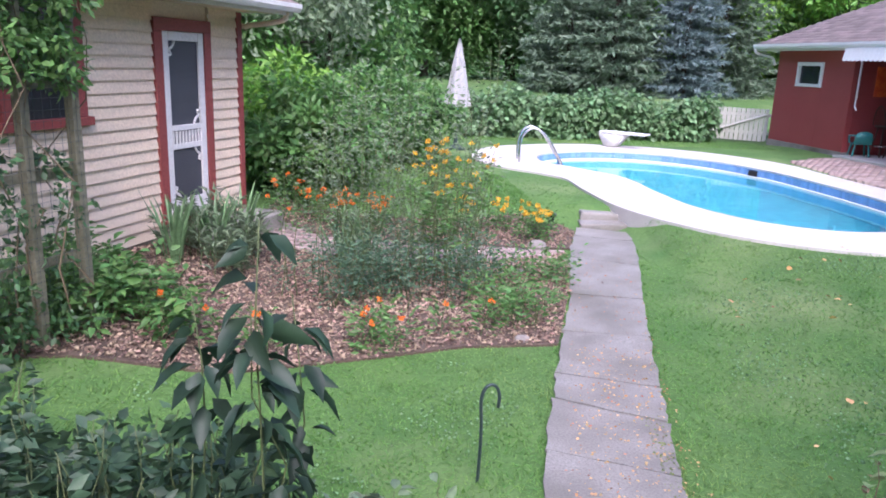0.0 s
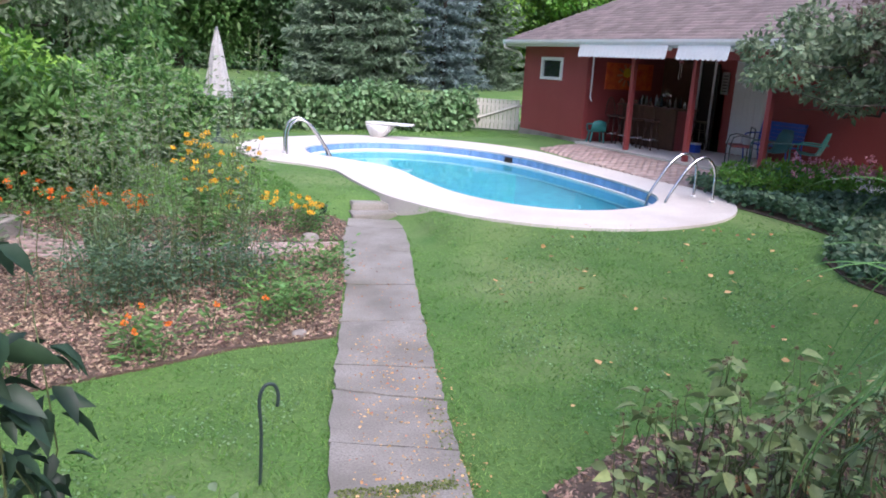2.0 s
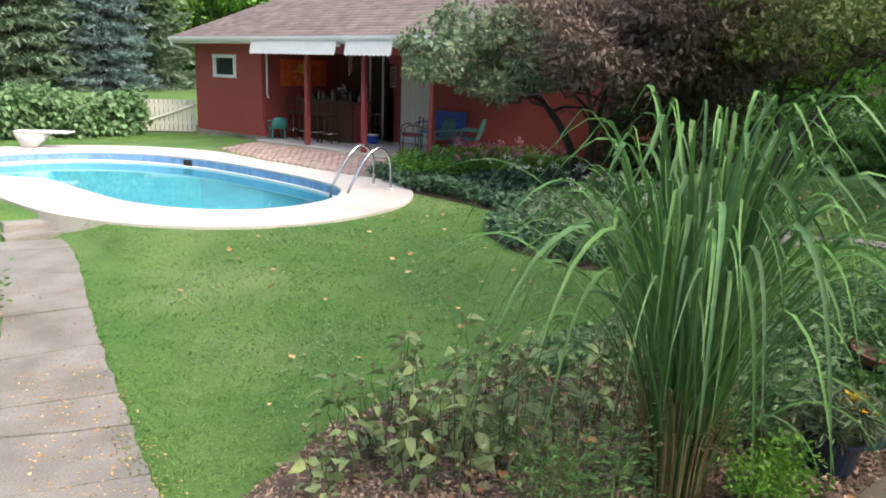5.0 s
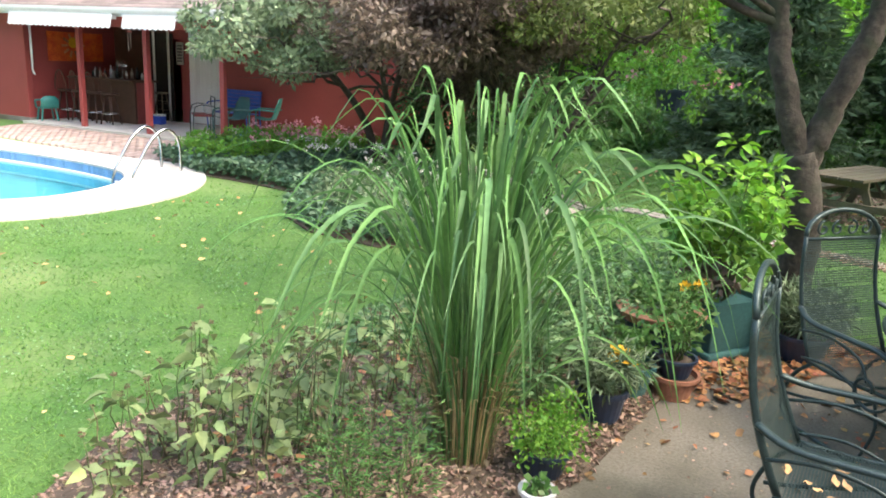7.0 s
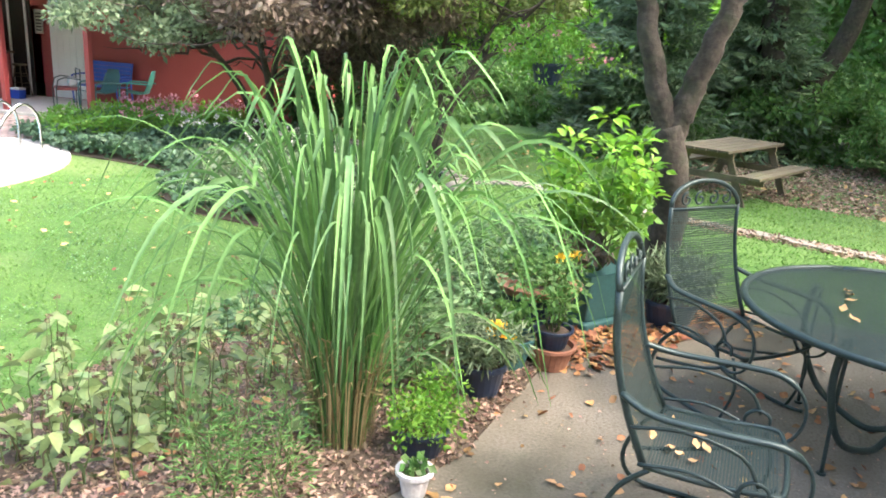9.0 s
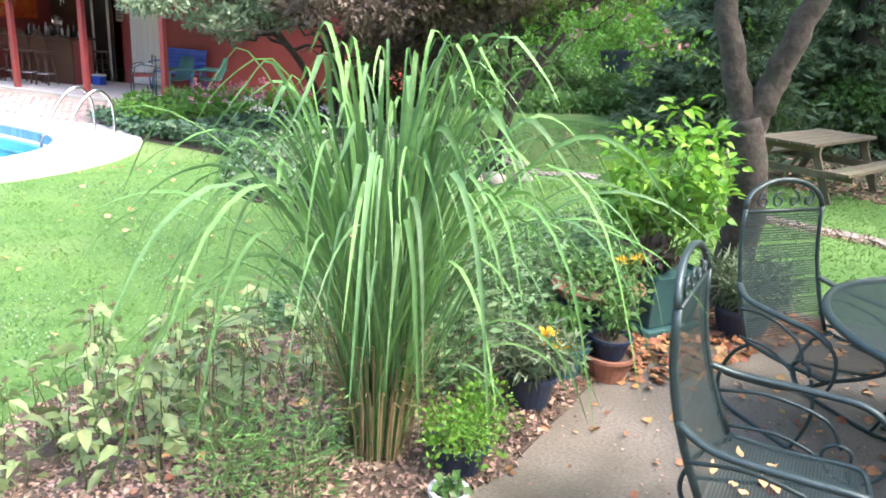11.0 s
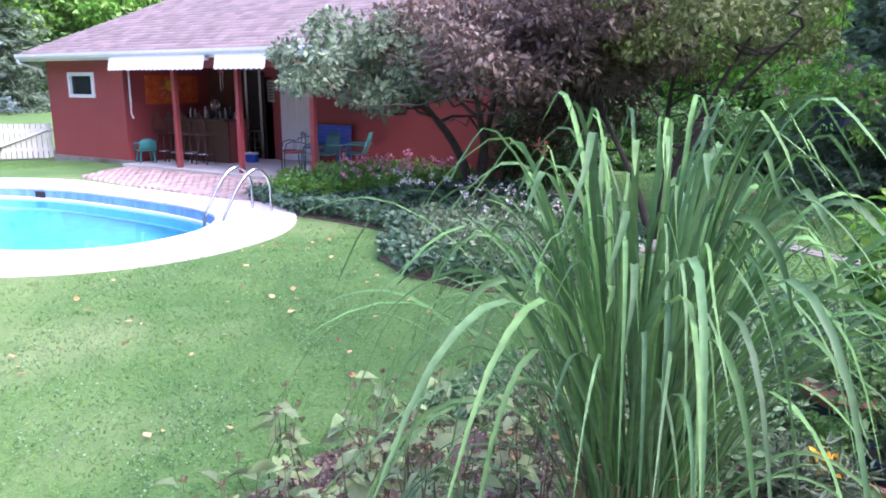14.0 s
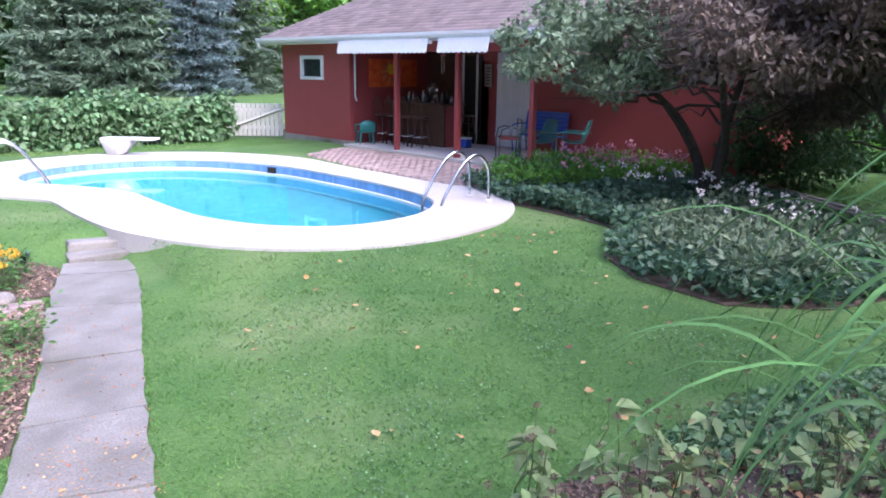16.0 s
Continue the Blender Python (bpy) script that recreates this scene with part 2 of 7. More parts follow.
def tube(bm, pts, r, n=8, flat=1.0):
    """A round bar along points; r is one radius or one for each point."""
    pts = [Vector(p) for p in pts]
    rs = [r] * len(pts) if isinstance(r, (int, float)) else list(r)
    rings, side = [], None
    for i, p in enumerate(pts):
        d = (pts[min(i + 1, len(pts) - 1)] - pts[max(i - 1, 0)]).normalized()
        if side is None:
            side = d.cross(Vector((0, 0, 1)) if abs(d.z) < 0.9 else Vector((1, 0, 0))).normalized()
        else:
            side = (side - d * side.dot(d)).normalized()
        up = d.cross(side)
        rings.append([bm.verts.new(p + (side * math.cos(a) + up * math.sin(a) * flat) * rs[i]) for a in (2 * math.pi * k / n for k in range(n))])
    for a, b in zip(rings, rings[1:]):
        for k in range(n):
            bm.faces.new((a[k], a[(k + 1) % n], b[(k + 1) % n], b[k]))
    bm.faces.new(rings[0][::-1])
    bm.faces.new(rings[-1])


def lathe(bm, profile, n=20, m=None):
    """Turns a profile of (radius, height) about z."""
    rings = [[bm.verts.new((max(r, 1e-4) * math.cos(a), max(r, 1e-4) * math.sin(a), z)) for a in (2 * math.pi * k / n for k in range(n))] for r, z in profile]
    for a, b in zip(rings, rings[1:]):
        for k in range(n):
            bm.faces.new((a[k], a[(k + 1) % n], b[(k + 1) % n], b[k]))
    bm.faces.new(rings[0][::-1])
    bm.faces.new(rings[-1])
    if m is not None:
        bmesh.ops.transform(bm, matrix=m, verts=[v for r in rings for v in r])


def curve_points(ctrl, closed=False, per=8):
    """A smooth line through control points (Catmull-Rom)."""
    c = [np.array(p, float) for p in ctrl]
    n, out = len(c), []
    for i in range(n if closed else n - 1):
        p0, p1, p2, p3 = (c[(i + k) % n] if closed else c[min(max(i + k, 0), n - 1)] for k in (-1, 0, 1, 2))
        for t in np.arange(per) / per:
            out.append(0.5 * (2 * p1 + (p2 - p0) * t + (2 * p0 - 5 * p1 + 4 * p2 - p3) * t**2 + (3 * p1 - p0 - 3 * p2 + p3) * t**3))
    if not closed:
        out.append(c[-1])
    return [tuple(p) for p in out]


def inside(x, y, poly):
    x, y = np.asarray(x, float), np.asarray(y, float)
    hit = np.zeros(x.shape, bool)
    for (x0, y0), (x1, y1) in zip(poly, poly[1:] + poly[:1]):
        if y0 == y1:
            continue
        hit ^= ((y0 > y) != (y1 > y)) & (x < (x1 - x0) * (y - y0) / (y1 - y0) + x0)
    return hit


def step(v, a, b):
    t = np.clip((np.asarray(v, float) - a) / (b - a), 0, 1)
    return t * t * (3 - 2 * t)


POOL = curve_points([(7.12, 10.7), (6.4, 9.85), (5.3, 9.56), (4.4, 9.95), (3.75, 10.95), (3.5, 12.2), (3.3, 13.7), (2.65, 14.75), (2.0, 15.7), (2.2, 17.0), (3.3, 17.85), (4.6, 17.9), (5.8, 17.1), (6.65, 15.6), (7.05, 13.8), (7.25, 12.0)], True, 6)
POOL = [tuple(p) for p in POOL]


def near_pool(x, y):
    """1 beside the pool's surround, falling to 0 further off."""
    x, y = np.asarray(x, float), np.asarray(y, float)
    d = np.full(x.shape, 1e9)
    for px, py in POOL[::2]:
        d = np.minimum(d, np.hypot(x - px, y - py))
    return (1 - step(d, 1.45, 2.6)) * np.maximum.reduce([step(x, 2.66, 2.85), step(y, 10.75, 11.05), 1 - step(x, 1.5, 1.8)])


def height(x, y):
    """The ground's height."""
    x, y = np.asarray(x, float), np.asarray(y, float)
    lawn = 0.28 * np.maximum.reduce([step(x, 2.35, 4.2) * step(y, 3.6, 8.2), step(y, 10.2, 11.8), near_pool(x, y)])
    lawn = lawn * (1 - step(x, 7.5, 9.5) * (1 - step(y, 6, 9)))
    patio = 0.43 * step(-y, -3.3, -1.6) * (1 - step(x, 6.3, 7.8)) * step(x, -9, -7)
    garage = 0.37 * step(x, 8.3, 9.3) * step(y, 9.5, 11)
    house = 0.27 * step(-x, 1.4, 2.7) * (1 - step(y, 11, 13))
    east = 0.36 * step(x, 7.5, 9) * (1 - step(y, 3, 5))
    far = 0.3 * step(x, 11.4, 13.4) * (1 - step(y, 10, 11))
    meadow = 0.62 * step(y, 24, 58)
    return np.maximum.reduce([lawn, patio, garage, house, east, far]) + meadow


def H(x, y):
    return float(height(x, y))


def leaf_arrays(P, D, S, width=0.5, fold=0.25, rng=None):
    """Folded four-point leaves at P along D, of length S."""
    n = len(P)
    D = D / np.linalg.norm(D, axis=1, keepdims=True)
    R = rng.normal(size=(n, 3))
    side = np.cross(D, R)
    side /= np.linalg.norm(side, axis=1, keepdims=True) + 1e-9
    up = np.cross(side, D)
    S = np.asarray(S).reshape(-1, 1)
    mid = P + D * S * 0.45
    V = np.stack([P, mid + side * S * width / 2 + up * S * fold * 0.3, P + D * S - up * S * fold * 0.3, mid - side * S * width / 2 + up * S * fold * 0.3], 1).reshape(-1, 3)
    base = np.arange(n)[:, None] * 4
    F = np.concatenate([base + [0, 1, 2], base + [0, 2, 3]], 1).reshape(-1, 3)
    return V, F


def cluster_leaves(rng, centres, radii, per, size, width=0.5, droop=0.3, flat=0.7):
    """Leaves over the outsides of clumps."""
    n = len(centres)
    d = rng.normal(size=(n * per, 3))
    d /= np.linalg.norm(d, axis=1, keepdims=True)
    rr = (rng.random((n * per, 1)) ** 0.4)
    off = d * rr * np.repeat(np.asarray(radii), per)[:, None]
    off[:, 2] *= flat
    P = np.repeat(np.asarray(centres), per, 0) + off
    D = d + rng.normal(size=d.shape) * 0.7
    D[:, 2] -= droop
    return leaf_arrays(P, D, size * (0.6 + 0.8 * rng.random(n * per)), width, 0.25, rng)


def crown(name, rng, centre, radii, clumps, clump_r, per, size, material, parent, width=0.5, droop=0.3, shell=0.5, label=""):
    d = rng.normal(size=(clumps, 3))
    d /= np.linalg.norm(d, axis=1, keepdims=True)
    r = shell + (1 - shell) * rng.random((clumps, 1)) ** 0.7
    C = np.array(centre) + d * r * np.array(radii)
    V, F = cluster_leaves(rng, C, clump_r * (0.6 + 0.8 * rng.random(clumps)), per, size, width, droop)
    return raw(name, V, F, material, parent, label), C


def trunk(name, limbs, material, parent, n=8):
    bm = bmesh.new()
    for pts, r0, r1 in limbs:
        k = len(pts)
        tube(bm, pts, [r0 + (r1 - r0) * i / (k - 1) for i in range(k)], n)
    return part(name, bm, material, parent, smooth=True)


def bent(rng, a, b, k=6, wob=0.08):
    a, b = np.array(a, float), np.array(b, float)
    L = np.linalg.norm(b - a)
    return [tuple(a + (b - a) * t + rng.normal(size=3) * wob * L * math.sin(math.pi * t) * 0.5) for t in np.linspace(0, 1, k)]


def broad_leaves(P, D, S, width=0.5, fold=0.2, rng=None, curl=0.25):
    """Rounded pointed leaves of four triangles and a drooping tip."""
    n = len(P)
    D = D / np.linalg.norm(D, axis=1, keepdims=True)
    R = rng.normal(size=(n, 3)) * 0.45 + (0, 0, 1)
    side = np.cross(D, R)
    side /= np.linalg.norm(side, axis=1, keepdims=True) + 1e-9
    up = np.cross(side, D)
    S = np.asarray(S).reshape(-1, 1)

    def q(f, w, h):
        return P + D * S * f + side * S * width * w + up * S * h

    V = np.stack([P, q(0.28, 0.46, fold * 0.5), q(0.62, 0.38, fold * 0.4 - curl * 0.3), q(1.0, 0, -curl), q(0.62, -0.38, fold * 0.4 - curl * 0.3), q(0.28, -0.46, fold * 0.5), q(0.5, 0, -curl * 0.12)], 1).reshape(-1, 3)
    base = np.arange(n)[:, None] * 7
    F = np.concatenate([base + t for t in ([0, 6, 1], [1, 6, 2], [2, 6, 3], [3, 6, 4], [4, 6, 5], [5, 6, 0])], 1).reshape(-1, 3)
    return V, F


# ---- pool, ground, paths ----
DECK_Z, WATER_Z = 0.32, 0.1


def grown(poly, d):
    out = []
    for i, p in enumerate(poly):
        a, b = np.array(poly[i - 1]), np.array(poly[(i + 1) % len(poly)])
        t = (b - a) / np.linalg.norm(b - a)
        dd = d(p) if callable(d) else d
        out.append((p[0] + t[1] * -dd, p[1] + t[0] * dd))
    return out


def deck_width(p):
    return 1.22 + 0.2 * float(step(p[1], 15, 18)) + 0.15 * float(step(-p[0], -3.0, -2.0)) - 0.35 * float(step(p[0], 6.4, 7.0) * step(p[1], 11, 12.5))


DECK = grown(POOL, deck_width)
PATH = [(0.28, 1.9), (0.57, 3.5), (0.75, 4.5), (1.02, 5.88), (1.32, 7.3), (1.59, 9.05), (1.9, 10.45)]
PATH_R = [(1.1, 1.9), (1.36, 3.44), (1.48, 4.15), (1.77, 5.8), (2.05, 7.2), (2.38, 8.75), (2.63, 10.3)]
BED = [(1.55, 9.0), (1.43, 8.2), (1.3, 7.3), (1.0, 5.88), (0.2, 5.75), (-0.5, 5.45), (-1.3, 5.15), (-2.3, 4.75), (-3.6, 4.3), (-4.2, 4.3), (-3.3, 6.9), (-2.8, 8.7), (-1.1, 8.4), (0.15, 8.2)]
BED_FAR = [(1.62, 9.25), (1.85, 10.3), (1.2, 10.9), (0.2, 10.6), (-1.0, 10.6), (-2.4, 10.8), (-2.4, 9.7), (-1.1, 9.25), (0.2, 9.15)]
BRICKS = [(1.57, 9.05), (1.45, 8.3), (0.17, 8.35), (-1.1, 8.45), (-2.6, 8.75), (-2.45, 9.6), (-1.1, 9.2), (0.17, 9.1)]
BED_FRONT = [(1.5, 1.9), (1.75, 3.3), (2.6, 3.75), (3.5, 3.85), (4.6, 3.7), (6.0, 3.7), (7.0, 3.4), (7.3, 2.0), (6.9, 0.2), (6.3, 0.4), (5.6, 0.85), (4.4, 0.95), (3.2, 0.95), (2.3, 1.2)]
BED_NEAR = [(-4.5, 3.2), (-1.5, 3.5), (-0.5, 3.3), (0.1, 2.9), (0.15, 1.9), (-4.5, 1.9)]
IVY = [(8.55, 11.9), (8.3, 11.1), (8.05, 9.9), (8.1, 8.8), (8.15, 7.8), (7.0, 6.9), (6.75, 6.2), (7.0, 5.3), (7.9, 4.75), (9.2, 4.6), (11.0, 5.3), (11.9, 6.5), (12.4, 8.4), (12.6, 11.0), (10.6, 12.0)]
PATIO = [(-6.0, 1.85), (0.15, 1.85), (1.3, 1.8), (2.4, 1.35), (3.3, 1.1), (4.5, 1.15), (5.6, 1.0), (6.3, 0.6), (6.4, -4.5), (-6.0, -4.5)]
PAVERS = [(8.0, 17.3), (9.2, 17.6), (9.45, 16.0), (9.75, 14.3), (10.0, 12.5), (9.9, 11.6), (8.6, 11.3), (8.1, 11.3)]

xs = np.concatenate([np.array([-300, -160, -90, -55, -35, -22, -16]), np.arange(-12, 24.01, 0.25), np.array([27, 32, 42, 60, 95, 170, 300])])
ys = np.concatenate([np.array([-300, -160, -90, -50, -30, -18, -12]), np.arange(-8, 30.01, 0.25), np.array([33, 38, 46, 60, 80, 110, 170, 300])])
gx, gy = np.meshgrid(xs, ys, indexing="ij")
gv = np.stack([gx, gy, height(gx, gy)], -1).reshape(-1, 3)
ii, jj = np.meshgrid(np.arange(len(xs) - 1), np.arange(len(ys) - 1), indexing="ij")
ii, jj = ii.ravel(), jj.ravel()
gf = np.stack([ii * len(ys) + jj, (ii + 1) * len(ys) + jj, (ii + 1) * len(ys) + jj + 1, ii * len(ys) + jj + 1], 1)
hole = grown(POOL, 0.55)
mx, my = gv[gf].mean(1)[:, 0], gv[gf].mean(1)[:, 1]
ground = raw("ground", gv, gf[~inside(mx, my, hole)], "ground", kind="structure", smooth=True)
tagged(ground, "mown green lawn with clover and worn patches", "lawn")


def sheet(name, poly, lift, material, label, thick=0.03, category=""):
    """A thin layer that follows the ground inside a polygon."""
    bm = bmesh.new()
    vs = [bm.verts.new((x, y, 0)) for x, y in poly]
    f = bm.faces.new(vs)
    bmesh.ops.triangulate(bm, faces=[f])
    for axis, lo, hi in ((0, min(p[0] for p in poly), max(p[0] for p in poly)), (1, min(p[1] for p in poly), max(p[1] for p in poly))):
        for c in np.arange(math.ceil(lo / 0.5) * 0.5, hi, 0.5):
            no = (1, 0, 0) if axis == 0 else (0, 1, 0)
            bmesh.ops.bisect_plane(bm, geom=bm.verts[:] + bm.edges[:] + bm.faces[:], plane_co=(c * no[0], c * no[1], 0), plane_no=no)
    bmesh.ops.recalc_face_normals(bm, faces=bm.faces[:])
    if bm.faces[:][0].normal.z < 0:
        bmesh.ops.reverse_faces(bm, faces=bm.faces[:])
    for v in bm.verts:
        v.co.z = H(v.co.x, v.co.y) + lift
    r = bmesh.ops.extrude_face_region(bm, geom=bm.faces[:])
    low = [v for v in bm.verts if v not in set(g for g in r["geom"] if isinstance(g, bmesh.types.BMVert))]
    for v in low:
        v.co.z -= thick
    bmesh.ops.recalc_face_normals(bm, faces=bm.faces[:])
    return tagged(part(name, bm, material, kind="structure"), label, category)


sheet("garden_bed", BED, 0.02, "soil", "garden bed mulched with wood chips", 0.08, "garden bed")
sheet("far_garden_bed", BED_FAR, 0.02, "soil", "flower bed beside the brick walk", 0.08, "garden bed")
sheet("front_garden_bed", BED_FRONT, 0.03, "soil", "mulched bed of spent perennials", 0.08, "garden bed")
sheet("near_garden_bed", BED_NEAR, 0.02, "soil", "bed of leafy plants before the patio", 0.08, "garden bed")
sheet("ivy_bed", IVY, 0.02, "soil", "dark soil under the ivy", 0.08, "garden bed")
sheet("patio", PATIO, 0.02, "patio", "grey concrete patio littered with dry leaves", 0.12, "patio")


def ring_strip(bm, a, b, za, zb):
    n = len(a)
    va = [bm.verts.new((*p, za)) for p in a]
    vb = [bm.verts.new((*p, zb)) for p in b]
    for i in range(n):
        bm.faces.new((va[i], va[(i + 1) % n], vb[(i + 1) % n], vb[i]))


def annulus(name, inner, outer, z, thick, material, parent=None, label=""):
    bm = bmesh.new()
    n = len(inner)
    round_in = grown(inner, 0.02)
    rings = [[(*p, z - thick) for p in inner], [(*p, z - 0.02) for p in inner], [(*p, z) for p in round_in], [(*p, z) for p in outer], [(*p, z - thick) for p in outer]]
    rv = [[bm.verts.new(p) for p in r] for r in rings]
    for k in range(5):
        a, b = rv[k], rv[(k + 1) % 5]
        for i in range(n):
            bm.faces.new((a[i], b[i], b[(i + 1) % n], a[(i + 1) % n]))
    bmesh.ops.recalc_face_normals(bm, faces=bm.faces[:])
    return part(name, bm, material, parent, label)


def build_pool():
    pool = thing("swimming_pool", (0, 0, 0), label="kidney-shaped in-ground pool with bright blue water and tile band", category="swimming pool")
    annulus("deck", POOL, DECK, DECK_Z, 0.28, "deck", pool, "pale concrete pool surround")
    bm = bmesh.new()
    ring_strip(bm, POOL, POOL, -0.02, -1.2)
    f = bm.faces.new([bm.verts.new((*p, -1.2)) for p in POOL])
    bmesh.ops.triangulate(bm, faces=[f])
    bmesh.ops.remove_doubles(bm, verts=bm.verts[:], dist=0.001)
    bmesh.ops.recalc_face_normals(bm, faces=bm.faces[:])
    part("basin", bm, "pool", pool, "blue pool liner")
    ledge = grown(POOL, -0.05)
    bm = bmesh.new()
    ring_strip(bm, POOL, ledge, 0.137, 0.134)
    ring_strip(bm, ledge, ledge, 0.134, 0.09)
    ring_strip(bm, ledge, POOL, 0.09, 0.06)
    ring_strip(bm, POOL, POOL, 0.06, -0.02)
    part("ledge", bm, "white", pool, "white liner bead at the water line")
    bm = bmesh.new()
    ring_strip(bm, POOL, POOL, DECK_Z - 0.005, DECK_Z - 0.04)
    part("coping_band", bm, "white", pool)
    n = len(POOL)
    cum = [0.0]
    for i in range(n):
        cum.append(cum[-1] + math.dist(POOL[i], POOL[(i + 1) % n]))
    total, count = cum[-1], 300

    def along(s):
        s %= total
        i = max(k for k in range(n) if cum[k] <= s)
        f = (s - cum[i]) / (cum[i + 1] - cum[i])
        return np.array(POOL[i]) * (1 - f) + np.array(POOL[(i + 1) % n]) * f

    bm = bmesh.new()
    w = total / count
    box(bm, -w / 2 + 0.002, w / 2 - 0.002, -0.004, 0.004, -0.07, 0.07)
    first = None
    band = grown(POOL, -0.012)
    for z0, z1 in ((DECK_Z - 0.186, DECK_Z - 0.176),):
        rim = bmesh.new()
        ring_strip(rim, POOL, band, z1, z1)
        ring_strip(rim, band, band, z1, z0)
        part("tile_border", rim, "white", pool)
    for i in range(count):
        p, q = along(w * i), along(w * i + 0.02)
        a = math.degrees(math.atan2(q[1] - p[1], q[0] - p[0]))
        if first is None:
            first = part("tile", bm, "tile", pool)
            t = first
        else:
            t = new("tile", first.data)
            t.parent = pool
        t.matrix_local = pose(p[0], p[1], DECK_Z - 0.11, 0, 0, a)
    bm = bmesh.new()
    f = bm.faces.new([bm.verts.new((*p, WATER_Z)) for p in grown(POOL, 0.004)])
    bmesh.ops.triangulate(bm, faces=[f])
    bmesh.ops.recalc_face_normals(bm, faces=bm.faces[:])
    if bm.faces[:][0].normal.z < 0:
        bmesh.ops.reverse_faces(bm, faces=bm.faces[:])
    water = part("water", bm, "water", pool, "clear blue rippled water")
    water.visible_shadow = False
    boxed("skimmer_mouth", (-0.12, 0.12, -0.02, 0.006, -0.08, 0.06), "dark", pool, pose(6.55, 15.85, 0.2, 0, 0, -65))
    return pool


build_pool()


def ladder(x, y, turn):
    t = thing("pool_ladder", (x, y, DECK_Z), turn, "curved stainless steel pool ladder rails on the deck", "pool ladder")
    for s in (-0.25, 0.25):
        bm = bmesh.new()
        tube(bm, curve_points([(0.28, s, 0.0), (0.28, s, 0.4), (0.2, s, 0.62), (0.02, s, 0.72), (-0.2, s, 0.6), (-0.42, s, 0.3), (-0.6, s, -0.05), (-0.63, s, -0.6)], per=5), 0.024, 10)
        part("rail", bm, "steel", t, smooth=True)
        bm = bmesh.new()
        lathe(bm, [(0.05, 0.0), (0.05, 0.015), (0.03, 0.03)], 14, pose(0.28, s, 0.001))
        part("escutcheon", bm, "white", t)
    for z in (-0.25, -0.5):
        boxed("tread", (-0.68, -0.58, -0.25, 0.25, z - 0.015, z + 0.015), "white", t)
    return t


ladder(7.5, 10.35, 0)
ladder(1.75, 15.3, 180)


def diving_board():
    t = thing("diving_board", (4.35, 18.95, DECK_Z), -38, "white fibreglass diving board on a moulded stand", "diving board")
    bm = bmesh.new()
    box(bm, -0.5, 0.72, -0.2, 0.2, 0.34, 0.385, bevel=0.015)
    part("board", bm, "white", t)
    bm = bmesh.new()
    vs = [bm.verts.new(p) for p in [(-0.36, -0.16, 0), (-0.06, -0.16, 0), (-0.06, 0.16, 0), (-0.36, 0.16, 0), (-0.52, -0.21, 0.335), (0.22, -0.21, 0.335), (0.22, 0.21, 0.335), (-0.52, 0.21, 0.335)]]
    for f in [(3, 2, 1, 0), (4, 5, 6, 7), (0, 1, 5, 4), (1, 2, 6, 5), (2, 3, 7, 6), (3, 0, 4, 7)]:
        bm.faces.new([vs[i] for i in f])
    bmesh.ops.bevel(bm, geom=bm.edges[:], offset=0.03, segments=3, affect="EDGES")
    part("stand", bm, "white", t, smooth=True)


diving_board()


def build_path():
    """Concrete slabs of the garden path, uneven and cracked."""
    walk_way = tagged(new("garden_path"), "old cracked concrete slab path through the lawn", "path", kind="structure")
    L, R = curve_points(PATH, per=6), curve_points(PATH_R, per=6)

    def at_(line, f):
        k = f * (len(line) - 1)
        i = min(int(k), len(line) - 2)
        return np.array(line[i]) * (1 - (k - i)) + np.array(line[i + 1]) * (k - i)

    rng = np.random.default_rng(3)
    breaks = [0.0, 0.12, 0.265, 0.375, 0.43, 0.536, 0.667, 0.81, 0.93, 1.0]
    for a, b in zip(breaks, breaks[1:]):
        bm = bmesh.new()
        g = 0.0016
        row = []
        k = 7
        tilt = rng.normal() * 0.006
        for i in range(k + 1):
            f = a + g + (b - a - 2 * g) * i / k
            l, r = at_(L, f), at_(R, f)
            cols = []
            for j in range(7):
                p = l + (r - l) * j / 6
                if j in (0, 6):
                    p = p + rng.normal(size=2) * 0.009
                if i in (0, k):
                    p = p + rng.normal(size=2) * 0.005
                cols.append(bm.verts.new((p[0], p[1], H(*p) + 0.028 + tilt * (i / k - 0.5) + rng.normal() * 0.0004)))
            row.append(cols)
        for i in range(k):
            for j in range(6):
                bm.faces.new((row[i][j], row[i][j + 1], row[i + 1][j + 1], row[i + 1][j]))
        top = bm.faces[:]
        r = bmesh.ops.extrude_face_region(bm, geom=top)
        for v in r["geom"]:
            if isinstance(v, bmesh.types.BMVert):
                v.co.z -= 0.08
        bmesh.ops.recalc_face_normals(bm, faces=bm.faces[:])
        part("slab", bm, "concrete", walk_way)
    for x0, x1, y0, y1, z in ((1.96, 2.62, 10.42, 10.76, 0.1), (2.0, 2.66, 10.7, 11.05, 0.2)):
        bm = bmesh.new()
        box(bm, x0, x1, y0, y1, -0.05, z, bevel=0.015)
        for v in bm.verts:
            v.co += Vector(rng.normal(size=3) * 0.008)
        part("step", bm, "concrete", walk_way)


build_path()


def slabbed(name, poly, z, material, label, category):
    bm = bmesh.new()
    f = bm.faces.new([bm.verts.new((x, y, z)) for x, y in poly])
    r = bmesh.ops.extrude_face_region(bm, geom=[f])
    for v in r["geom"]:
        if isinstance(v, bmesh.types.BMVert):
            v.co.z -= 0.25
    bmesh.ops.recalc_face_normals(bm, faces=bm.faces[:])
    return tagged(part(name, bm, material, kind="structure"), label, category)


